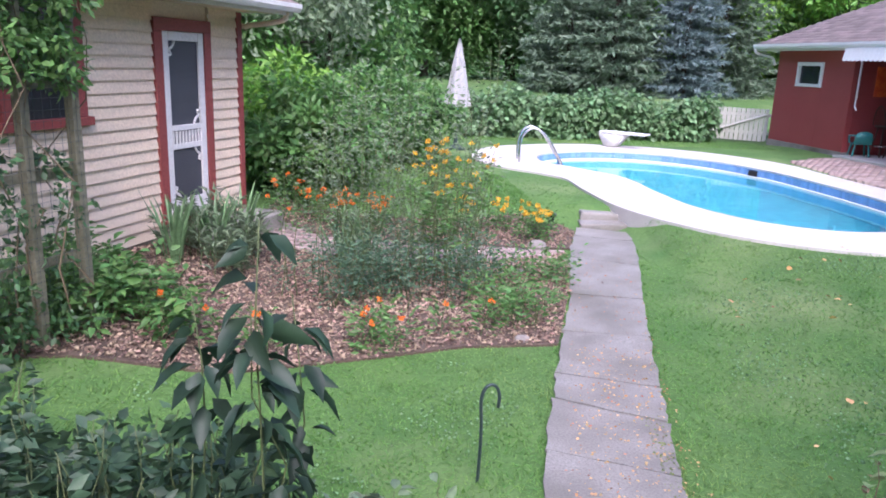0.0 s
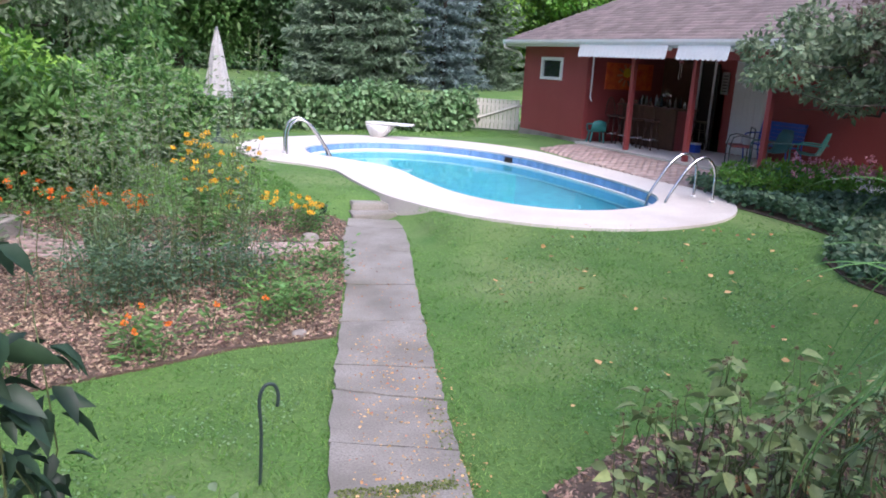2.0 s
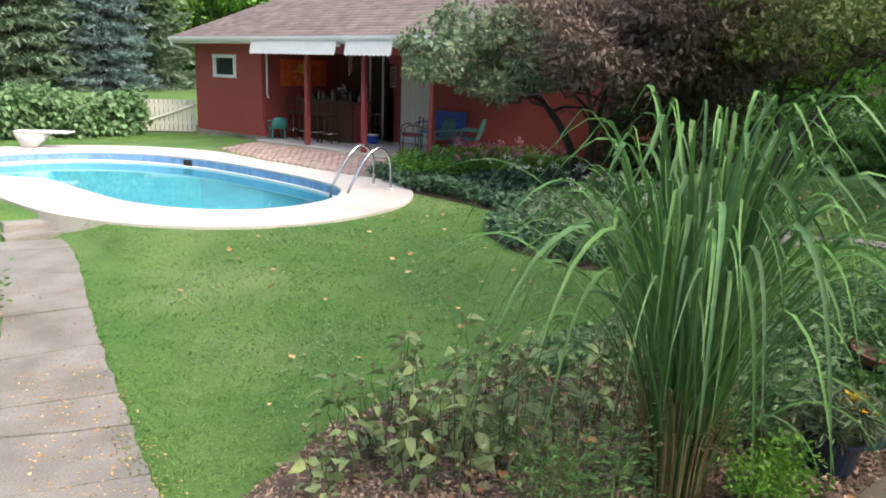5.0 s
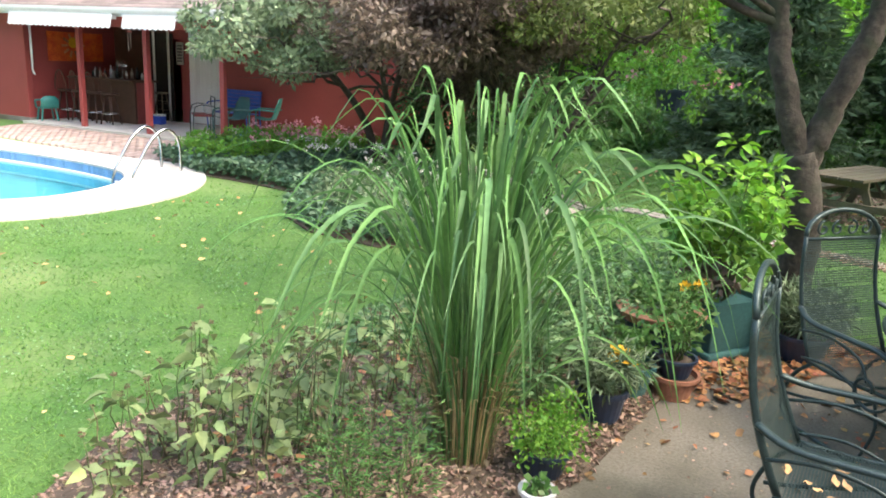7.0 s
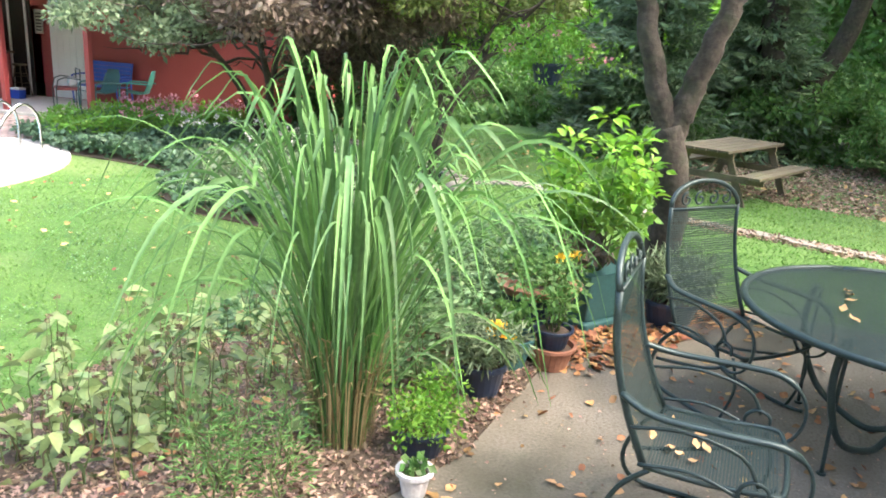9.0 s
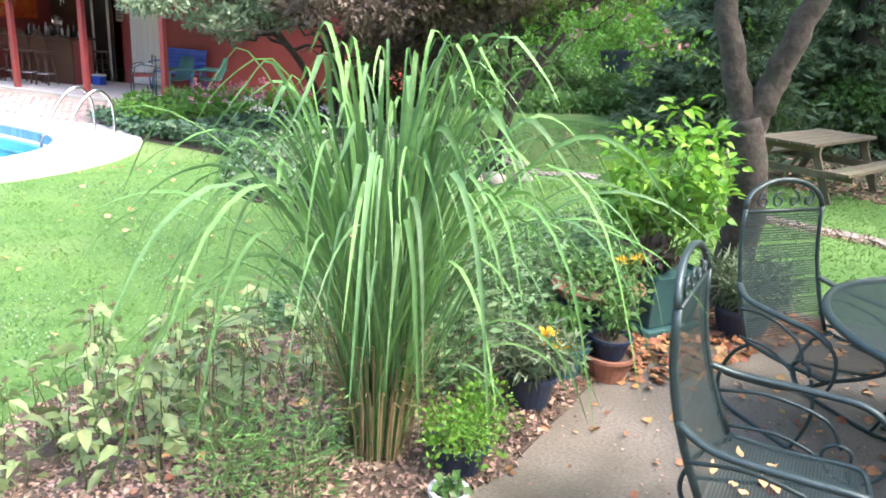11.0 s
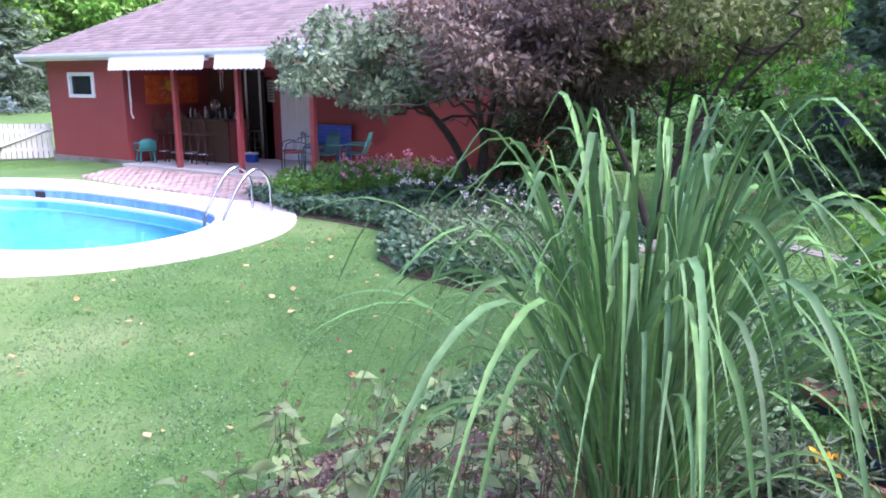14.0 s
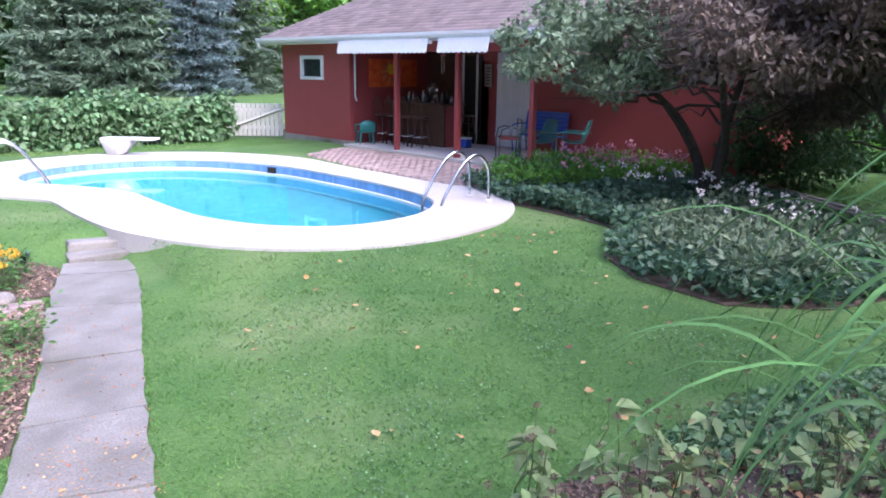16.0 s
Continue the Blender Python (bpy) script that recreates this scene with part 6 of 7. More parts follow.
def patio_table(x, y):
    t = thing("patio_table", (x, y, PZ), 25, "round dark green wrought iron table with a mesh top", "table")
    R, z = 0.83, 0.72
    bm = bmesh.new()
    tube(bm, [(R * math.cos(a), R * math.sin(a), z) for a in np.linspace(0, 2 * math.pi, 49)], 0.02, 8)
    part("rim", bm, "iron", t, smooth=True)
    bm = bmesh.new()
    w = 0.0085
    for k in range(-63, 64):
        o = k * 0.013
        h = math.sqrt(max(R * R - o * o, 0)) - 0.005
        if h > 0.02:
            bm.faces.new([bm.verts.new(p) for p in ((o - w / 2, -h, z + 0.006), (o + w / 2, -h, z + 0.006), (o + w / 2, h, z + 0.006), (o - w / 2, h, z + 0.006))])
            bm.faces.new([bm.verts.new(p) for p in ((-h, o - w / 2, z + 0.004), (h, o - w / 2, z + 0.004), (h, o + w / 2, z + 0.004), (-h, o + w / 2, z + 0.004))])
    part("tabletop", bm, "iron", t, "perforated metal mesh tabletop", "stuff")
    for i in range(4):
        a = i * math.pi / 2 + 0.5
        c, s = math.cos(a), math.sin(a)
        bm = bmesh.new()
        tube(bm, curve_points([(0.6 * c, 0.6 * s, z - 0.02), (0.62 * c, 0.62 * s, 0.45), (0.48 * c, 0.48 * s, 0.16), (0.2 * c, 0.2 * s, 0.05), (0.05 * c, 0.05 * s, 0.1)], per=5), 0.018, 7)
        tube(bm, curve_points([(0.56 * c, 0.56 * s, z - 0.02), (0.57 * c, 0.57 * s, 0.4), (0.56 * c, 0.56 * s, 0.0)], per=5), 0.011, 6)
        part("leg", bm, "iron", t, smooth=True)
        bm = bmesh.new()
        lathe(bm, [(0.022, 0), (0.022, 0.012)], 10, pose(0.56 * c, 0.56 * s, 0.001))
        part("foot", bm, "iron", t)
    return t


patio_table(4.42, -0.92)


def strewn(cx, cy, z, r, n, seed, size, material, label):
    rng = np.random.default_rng(seed)
    for i in range(n):
        a, d = rng.random() * 6.28, r * math.sqrt(rng.random())
        p = np.array([[cx + d * math.cos(a), cy + d * math.sin(a), z + 0.008]])
        D = np.array([[math.cos(a * 3), math.sin(a * 3), 0.06]])
        L = size * (0.7 + 0.6 * rng.random())
        side = np.array((-D[0, 1], D[0, 0], 0))
        pts = [(0, 0, 0)] + [(L * f, w * L, 0.12 * L) for f, w in ((0.2, 0.22), (0.5, 0.3), (0.8, 0.18))] + [(L, 0, 0.02)] + [(L * f, -w * L, 0.12 * L) for f, w in ((0.8, 0.18), (0.5, 0.3), (0.2, 0.22))]
        V = [tuple(p[0] + D[0] * q[0] + side * q[1] + np.array((0, 0, q[2]))) for q in pts] + [tuple(p[0] + D[0] * L * 0.5)]
        F = [(8, k, (k + 1) % 8) for k in range(8)]
        tagged(raw("fallen_leaf", V, F, material), label, "leaf", "fallen leaves on the furniture")


strewn(4.42, -0.92, PZ + 0.728, 0.55, 16, 201, 0.055, "yellowleaf", "curled yellow leaf on the mesh tabletop")
strewn(3.12, 0.0, PZ + 0.417, 0.16, 9, 202, 0.055, "yellowleaf", "curled tan leaf on the mesh chair seat")
strewn(4.54, -0.07, PZ + 0.417, 0.17, 16, 203, 0.065, "yellowleaf", "curled tan leaf on the mesh chair seat")


# ---- pots ----
def pot(x, y, r, h, material, label, seed=1, plant=None, z=PZ, taper=0.72, rim=0.012):
    t = thing("plant_pot", (x, y, z), 0, label, "plant pot", "pots along the patio")
    bm = bmesh.new()
    lathe(bm, [(r * taper, 0), (r * 0.97, h * 0.86), (r + rim, h * 0.86), (r + rim, h), (r - 0.006, h), (r - 0.012, h * 0.85), (r * taper * 0.9, 0.05), (0.001, 0.05)], 22)
    part("pot", bm, material, t, smooth=False)
    bm = bmesh.new()
    lathe(bm, [(r * 0.93, h * 0.8), (0.001, h * 0.87)], 18)
    part("soil", bm, "soil", t)
    if plant:
        leaf, tall, spread, n, size, width = plant
        rng = np.random.default_rng(seed)
        limbs = []
        cs = []
        for i in range(12):
            a = i * 0.53 * math.pi
            e = np.array((spread * math.cos(a) * rng.random() ** 0.5, spread * math.sin(a) * rng.random() ** 0.5, h + tall * (0.5 + 0.5 * rng.random())))
            limbs.append((bent(rng, (r * 0.3 * math.cos(a), r * 0.3 * math.sin(a), h * 0.82), e, 5, 0.15), 0.005, 0.002))
            cs.append(e)
            cs.append(np.array((0, 0, h)) + (e - np.array((0, 0, h))) * (0.5 + 0.3 * rng.random()))
        trunk("stem", limbs, "stem", t, 5)
        V, F = cluster_leaves(rng, np.array(cs), np.full(len(cs), spread * 0.42), n, size, width, 0.1, 0.9)
        raw("foliage", V, F, leaf, t)
    return t


pot(2.82, 1.0, 0.072, 0.12, "potwhite", "small white patterned flower pot on the patio", 301, ("f_mid", 0.03, 0.05, 2, 0.04, 0.8))
pot(3.13, 1.13, 0.13, 0.15, "potblue", "dark blue pot of bright leafy herbs", 302, ("f_bright", 0.14, 0.23, 55, 0.028, 0.55))
pot(3.85, 1.14, 0.14, 0.2, "potblue", "blue pot with grassy leaves and a yellow flower", 303, ("f_grey", 0.2, 0.2, 50, 0.07, 0.2))
pot(4.28, 1.15, 0.15, 0.2, "potteal", "grey-green plastic pot with a small seedling", 304, ("f_mid", 0.2, 0.13, 14, 0.05, 0.6))
pot(4.42, 0.92, 0.14, 0.15, "terracotta", "terracotta saucer pot among dry leaves", 305)
pot(4.42, 0.92, 0.115, 0.12, "potblue", "small dark pot set on a terracotta pot", 306, ("f_mid", 0.3, 0.18, 14, 0.05, 0.5), PZ + 0.135)
pot(4.78, 1.15, 0.23, 0.38, "potblue", "large dark pot with yellow-flowered plants", 307, ("f_mid", 0.22, 0.28, 45, 0.05, 0.4))
pot(4.78, 1.15, 0.275, 0.06, "terracotta", "worn terracotta rim ring on the large pot", 308, None, PZ + 0.345, 0.93)
pot(5.62, 0.42, 0.2, 0.2, "potblue", "low dark pot of grassy lavender", 309, ("f_grey", 0.26, 0.26, 70, 0.09, 0.14))
for k, (x, y, z) in enumerate([(4.7, 1.0, 1.05), (4.82, 0.95, 1.06), (4.95, 1.02, 1.0), (3.9, 1.1, 0.82), (3.86, 1.05, 0.83)]):
    rng = np.random.default_rng(320 + k)
    V, F = cluster_leaves(rng, np.array([(0, 0, 0)]), np.array([0.02 if k < 3 else 0.04]), 22, 0.03 if k < 3 else 0.05, 0.8, 0.0)
    o = thing("yellow_flower", (x, y, z), 0, "bright yellow flower head above the pots", "flower", "yellow flowers over the pots")
    raw("petals", V, F, "yellow", o)
    bm = bmesh.new()
    tube(bm, [(0, 0, 0), (0.01, 0.02, -0.25)], 0.003, 5)
    part("stem", bm, "stem", o)


def plant_label(x, y, z):
    t = thing("plant_label", (x, y, z), 25, "small white plastic plant label in a pot", "plant label")
    boxed("tag", (-0.018, 0.018, -0.001, 0.001, 0.1, 0.15), "white", t, pose(0, 0, 0, -25, 12, 0), 0.0004)
    boxed("stake", (-0.004, 0.004, -0.001, 0.001, -0.05, 0.099), "white", t, pose(0, 0, 0, -25, 12, 0), 0.0004)


plant_label(4.25, 1.1, PZ + 0.2)


def planter():
    t = thing("planter", (5.38, 0.98, PZ), -28, "square dark teal planter with a lime-leafed shrub", "planter")
    bm = bmesh.new()
    r = bmesh.ops.create_cube(bm, size=1)["verts"]
    for v in r:
        k = 0.2 if v.co.z < 0 else 0.255
        v.co = Vector((math.copysign(k, v.co.x), math.copysign(k, v.co.y), 0.42 if v.co.z > 0 else 0.06))
    top = max(bm.faces, key=lambda f: f.calc_center_median().z)
    bmesh.ops.inset_individual(bm, faces=[top], thickness=0.02)
    bmesh.ops.translate(bm, vec=(0, 0, -0.04), verts=top.verts[:])
    bmesh.ops.bevel(bm, geom=bm.edges[:], offset=0.006, segments=2, affect="EDGES")
    part("box", bm, "potteal", t)
    boxed("saucer", (-0.24, 0.24, -0.24, 0.24, 0.0, 0.06), "potteal", t, None, 0.015)
    rng = np.random.default_rng(330)
    limbs, tips = [], []
    for i in range(16):
        a = i * 2.4
        e = np.array((0.44 * math.cos(a) * (0.3 + 0.7 * rng.random()), 0.44 * math.sin(a) * (0.3 + 0.7 * rng.random()), 0.9 + 0.38 * rng.random()))
        limbs.append((bent(rng, (0.08 * math.cos(a), 0.08 * math.sin(a), 0.38), e, 6, 0.12), 0.008, 0.003))
        tips.append(e)
    tips.append(np.array((0.05, 0.0, 1.42)))
    limbs.append((bent(rng, (0, 0, 0.38), tips[-1], 6, 0.05), 0.01, 0.003))
    for pts, r0, r1 in limbs:
        trunk("stem", [(pts, r0, r1)], "stem", t, 6)
    T = np.array(tips)
    n = len(T) * 19
    dd = rng.normal(size=(n, 3)) * (1, 1, 0.6) + (0, 0, 0.25)
    V, F = broad_leaves(np.repeat(T, 19, 0) + dd * 0.05 + (0, 0, 0.02), dd, 0.095 * (0.5 + 0.7 * rng.random(n)), 0.62, 0.3, rng)
    raw("young_leaves", V, F, "f_lime", t, "bright lime young leaves")
    M = np.concatenate([T * (1, 1, 0.85), T * (0.8, 0.8, 0.68) + (0, 0, 0.05)])
    V, F = cluster_leaves(rng, M, np.full(len(M), 0.13), 26, 0.075, 0.7, 0.3)
    raw("foliage", V, F, "f_bright", t)
    L = rng.normal(size=(10, 3)) * (0.17, 0.17, 0.05) + (0, 0, 0.5)
    V, F = cluster_leaves(rng, L, np.full(10, 0.08), 18, 0.09, 0.6, 0.3)
    raw("dark_leaves", V, F, "f_maple", t, "purple-brown leaves below the shrub")


planter()


def hanging_basket():
    t = thing("hanging_basket", (6.87, 1.92, 2.0), 0, "dark blue hanging basket of trailing flowers", "hanging basket")
    bm = bmesh.new()
    lathe(bm, [(0.11, 0.0), (0.15, 0.16), (0.16, 0.16), (0.16, 0.18), (0.145, 0.18), (0.1, 0.02), (0.001, 0.02)], 20)
    part("basket", bm, "potblue", t)
    bm = bmesh.new()
    for k in range(3):
        a = k * 2.1
        tube(bm, [(0.15 * math.cos(a), 0.15 * math.sin(a), 0.17), (0, 0, 0.6)], 0.003, 4)
    tube(bm, [(0, 0, 0.6), (0.0, 0.0, 2.1)], 0.003, 4)
    part("hanger", bm, "iron", t)
    rng = np.random.default_rng(340)
    C = rng.normal(size=(60, 3)) * (0.2, 0.26, 0.11) + (0, 0, 0.28)
    V, F = cluster_leaves(rng, C, np.full(60, 0.1), 26, 0.05, 0.45, 0.4)
    raw("foliage", V, F, "f_bright", t)
    for c in C[:10]:
        V, F = cluster_leaves(rng, c[None] + (0, 0, 0.06), np.full(1, 0.02), 8, 0.035, 0.8, 0.0)
        raw("flower", V, F, "pink", t)


hanging_basket()


# ---- far side: picnic table, walk, lantern, fences ----
def picnic_table():
    t = thing("picnic_table", (12.0, 0.72, H(12.0, 0.72)), -18, "weathered wooden picnic table with attached benches", "picnic table")
    L = 0.98
    for k in range(5):
        y = -0.4 + k * 0.165
        boxed("board", (-L, L, y + 0.004, y + 0.156, 0.72, 0.76), "oldwood", t, None, 0.005)
    for s in (-1, 1):
        for k in range(2):
            y = s * 0.72 + (k - 0.5) * 0.15
            boxed("bench_board", (-L, L, y - 0.07, y + 0.07, 0.42, 0.46), "oldwood", t, None, 0.005)
    for x in (-0.75, 0.75):
        boxed("crossbar", (x - 0.02, x + 0.02, -0.84, 0.84, 0.33, 0.42), "oldwood", t, None, 0.004)
        boxed("cleat", (x - 0.02, x + 0.02, -0.38, 0.38, 0.63, 0.72), "oldwood", t, None, 0.004)
        for s in (-1, 1):
            bm = bmesh.new()
            vs = [bm.verts.new(p) for yy, zz in ((0.62, 0.0), (0.52, 0.0), (0.22, 0.719), (0.32, 0.719)) for p in ((x + 0.021, s * yy, zz), (x + 0.06, s * yy, zz))]
            for f in ((0, 2, 4, 6), (1, 7, 5, 3), (0, 1, 3, 2), (2, 3, 5, 4), (4, 5, 7, 6), (6, 7, 1, 0)):
                bm.faces.new([vs[i] for i in f])
            bmesh.ops.recalc_face_normals(bm, faces=bm.faces[:])
            part("leg", bm, "oldwood", t)
        bm = bmesh.new()
        tube(bm, [(x * 0.96, 0, 0.36), (x * 0.25, 0, 0.71)], 0.025, 4)
        part("brace", bm, "oldwood", t)


picnic_table()


def brick_walk(poly_line, width, name, label, seed, n_across, blen=0.2, material="brick", lift=0.022):
    """Bricks laid along a line, each its own piece."""
    holder = tagged(new(name), label, "walk", kind="structure")
    rng = np.random.default_rng(seed)
    pts = curve_points(poly_line, per=12)
    cum = np.concatenate([[0], np.cumsum([math.dist(a, b) for a, b in zip(pts, pts[1:])])])
    bm = bmesh.new()
    w = width / n_across
    box(bm, -blen / 2 + 0.005, blen / 2 - 0.005, -w / 2 + 0.005, w / 2 - 0.005, -0.04, 0.0, bevel=0.005)
    proto = part("brick", bm, material, holder)
    first = True
    k = 0
    s = blen / 2
    while s < cum[-1]:
        i = min(int(np.searchsorted(cum, s)) - 1, len(pts) - 2)
        i = max(i, 0)
        p, q = np.array(pts[i]), np.array(pts[i + 1])
        f = (s - cum[i]) / max(cum[i + 1] - cum[i], 1e-6)
        c = p + (q - p) * f
        d = (q - p) / np.linalg.norm(q - p)
        nrm = np.array((-d[1], d[0]))
        for j in range(n_across):
            o = c + nrm * ((j + 0.5) * w - width / 2) + d * (blen / 2 if j % 2 else 0)
            ob = proto if first else new("brick", proto.data)
            if not first:
                ob.parent = holder
            first = False
            ob.matrix_basis = pose(o[0], o[1], H(*o) + lift + rng.normal() * 0.003, rng.normal() * 1.0, rng.normal() * 1.0, math.degrees(math.atan2(d[1], d[0])) + rng.normal() * 1.2)
            k += 1
        s += blen


def porch_pavers():
    """Brick paving between the pool and the porch."""
    holder = tagged(new("brick_pavement"), "worn red brick paving between pool deck and porch", "paving", kind="structure")
    rng = np.random.default_rng(361)
    V, F = [], []
    first = None
    near = 0
    for r in range(70):
        for c in range(24):
            s = 3.0 + r * 0.105
            d = -2.25 + c * 0.205 + (0.1 if r % 2 else 0)
            x, y, _ = gp(s, d)
            if not (inside([x], [y], PAVERS)[0]) or inside([x], [y], DECK)[0]:
                continue
            if d > -0.42 and s > 3:
                continue
            if near < 290 and s > 6.3:
                if first is None:
                    bm = bmesh.new()
                    box(bm, -0.048, 0.048, -0.098, 0.098, -0.1, 0.0, bevel=0.004)
                    first = part("brick", bm, "brick", holder)
                    ob = first
                else:
                    ob = new("brick", first.data)
                    ob.parent = holder
                ob.matrix_basis = pose(x, y, 0.335 + 0.075 * float(step(d, -2.0, -0.6)) + rng.normal() * 0.002, rng.normal() * 0.6, rng.normal() * 0.6, GU + rng.normal())
                near += 1
            else:
                m = pose(x, y, 0.335 + 0.075 * float(step(d, -2.0, -0.6)) + rng.normal() * 0.002, 0, 0, GU)
                k = len(V)
                for px in (-0.048, 0.048):
                    for py in (-0.098, 0.098):
                        for pz in (-0.1, 0.0):
                            V.append(tuple(m @ Vector((px, py, pz))))
                F += [(k, k + 1, k + 3, k + 2), (k + 4, k + 6, k + 7, k + 5), (k, k + 4, k + 5, k + 1), (k + 2, k + 3, k + 7, k + 6), (k + 1, k + 5, k + 7, k + 3)]
    raw("brick_field", V, F, "brick", holder, kind="stuff")


def pickets(x0, y0, x1, y1, tall, material, label, group, gap=0.1, wide=0.085, pointed=True, z=None, posts=2.2):
    L = math.dist((x0, y0), (x1, y1))
    a = math.degrees(math.atan2(y1 - y0, x1 - x0))
    z = H((x0 + x1) / 2, (y0 + y1) / 2) if z is None else z
    t = thing("fence", (x0, y0, z), a, label, "fence", group)
    bm = bmesh.new()
    pts = [(0, 0.05), (wide, 0.05), (wide, tall - 0.06), (wide / 2, tall) if pointed else (wide, tall), (0, tall - 0.06) if pointed else (0, tall)]
    f = [bm.verts.new((x, -0.01, zz)) for x, zz in pts]
    b = [bm.verts.new((x, 0.01, zz)) for x, zz in pts]
    bm.faces.new(f)
    bm.faces.new(b[::-1])
    for i in range(5):
        bm.faces.new((f[i], b[i], b[(i + 1) % 5], f[(i + 1) % 5]))
    bmesh.ops.recalc_face_normals(bm, faces=bm.faces[:])
    first = part("picket", bm, material, t)
    n = int(L / gap)
    for i in range(1, n):
        o = new("picket", first.data)
        o.parent = t
        o.matrix_basis = pose(i * gap, 0, 0)
    for zz in (0.25, tall * 0.78):
        boxed("rail", (0, L, 0.012, 0.05, zz, zz + 0.08), material, t)
    m = max(1, int(round(L / posts)))
    for i in range(m + 1):
        x = L * i / m
        boxed("post", (x - 0.045, x + 0.045, 0.052, 0.14, -0.1, tall + 0.02), material, t)
    return t


gate = pickets(7.7, 22.75, 9.35, 21.75, 0.98, "offwhite", "white wooden fence gate beside the pool house", "white fences", 0.13, 0.105, False)
bm = bmesh.new()
tube(bm, [(0.08, -0.03, 0.2), (1.75, -0.03, 0.82)], 0.045, 4)
part("brace", bm, "offwhite", gate)
pickets(21.2, 12.6, 21.8, 8.6, 1.35, "offwhite", "white picket fence beyond the far lawn", "picket fences", 0.12, 0.07)
pickets(21.8, 8.4, 18.4, 4.2, 1.25, "offwhite", "greyed white fence behind the shrubs", "picket fences", 0.125, 0.12, False)
pickets(18.2, 3.4, 18.8, -6.0, 1.2, "offwhite", "white picket fence behind the evergreens", "picket fences", 0.14, 0.07)
pickets(-3.4, 16.5, -1.0, 18.5, 1.3, "oldwood", "weathered wooden fence behind the shrub", "old fences", 0.15, 0.14, False)


def lantern(x, y, h, label):
    t = thing("path_lantern", (x, y, H(x, y)), 20, label, "garden light", "path lanterns")
    bm = bmesh.new()
    tube(bm, [(0, 0, -0.1), (0, 0, h - 0.12)], 0.012, 8)
    part("stake", bm, "iron", t)
    bm = bmesh.new()
    lathe(bm, [(0.075, h - 0.03), (0.08, h - 0.02), (0.055, h), (0.02, h + 0.01)], 4)
    part("cap", bm, "iron", t)
    bm = bmesh.new()
    lathe(bm, [(0.03, h - 0.13), (0.05, h - 0.12), (0.05, h - 0.11)], 4)
    part("base", bm, "iron", t)
    bm = bmesh.new()
    lathe(bm, [(0.042, h - 0.109), (0.05, h - 0.031)], 4)
    part("lens", bm, "glassdark", t)
    for k in range(4):
        a = k * math.pi / 2
        bm = bmesh.new()
        tube(bm, [(0.05 * math.cos(a), 0.05 * math.sin(a), h - 0.11), (0.06 * math.cos(a), 0.06 * math.sin(a), h - 0.03)], 0.005, 4)
        part("bar", bm, "iron", t)


lantern(1.5, 10.2, 0.26, "square black path lantern beside the concrete path")
lantern(11.1, 5.0, 0.26, "square black path lantern by the far walk")


def stones():
    rng = np.random.default_rng(371)
    for x, y, r in ((1.2, 9.25, 0.13), (10.6, 4.9, 0.2), (10.8, 4.55, 0.18), (10.35, 5.2, 0.22), (0.7, 5.95, 0.07), (0.85, 8.0, 0.08), (9.07, 8.0, 0.1)):
        bm = bmesh.new()
        bmesh.ops.create_icosphere(bm, subdivisions=2, radius=r)
        for v in bm.verts:
            v.co *= 1 + 0.16 * noise.noise(v.co * 6 / r * 0.2 + Vector((x, y, 0)))
            v.co.z *= 0.6
        ob = part("rock", bm, "stone", smooth=True)
        ob.matrix_world = pose(x, y, H(x, y) + r * 0.3, 0, 0, rng.random() * 360)
        tagged(ob, "rounded grey field stone in the garden bed", "rock", "garden stones")


stones()


def hook(x, y):
    t = thing("garden_hook", (x, y, H(x, y)), 15, "small black metal garden hook stuck in the lawn", "garden hook")
    bm = bmesh.new()
    tube(bm, curve_points([(0, 0, -0.1), (0.01, 0, 0.3), (0.0, 0, 0.5), (0.03, 0, 0.58), (0.08, 0, 0.58), (0.105, 0, 0.52), (0.1, 0, 0.45)], per=5), 0.01, 7)
    part("rod", bm, "iron", t, smooth=True)


hook(0.24, 3.75)


def hoop(x, y):
    t = thing("garden_hoop", (x, y, H(x, y)), 10, "small rusty wire hoop at the bed's edge", "garden hoop")
    bm = bmesh.new()
    tube(bm, [(0.12 * math.cos(a), 0, 0.2 + 0.12 * math.sin(a)) if 0 <= a <= math.pi else (0.12 * (1 if a < 0 else -1), 0, 0.0) for a in [-1, *np.linspace(0, math.pi, 9), 4]], 0.006, 6)
    part("wire", bm, "iron", t, smooth=True)


hoop(0.88, 7.95)


def umbrella():
    t = thing("umbrella", (0.2, 17.5, H(0.2, 17.5)), 0, "closed grey patio umbrella standing by the pool", "umbrella")
    bm = bmesh.new()
    tube(bm, [(0, 0, 0.0), (0, 0, 2.3)], 0.02, 8)
    part("pole", bm, "steel", t, smooth=True)
    bm = bmesh.new()
    rings = []
    for z, r in ((2.5, 0.02), (2.3, 0.06), (1.95, 0.12), (1.5, 0.19), (1.2, 0.25), (1.0, 0.28)):
        rings.append([bm.verts.new((r * (1 + 0.18 * math.cos(6 * a)) * math.cos(a), r * (1 + 0.18 * math.cos(6 * a)) * math.sin(a), z)) for a in np.linspace(0, 2 * math.pi, 48, endpoint=False)])
    for a, b in zip(rings, rings[1:]):
        for k in range(48):
            bm.faces.new((a[k], b[k], b[(k + 1) % 48], a[(k + 1) % 48]))
    bm.faces.new(rings[0][::-1])
    part("canopy", bm, "canvas", t, "folded grey canopy", smooth=True)
    bm = bmesh.new()
    lathe(bm, [(0.25, 0), (0.25, 0.05), (0.06, 0.1), (0.04, 0.3)], 18)
    part("base", bm, "iron", t)


umbrella()


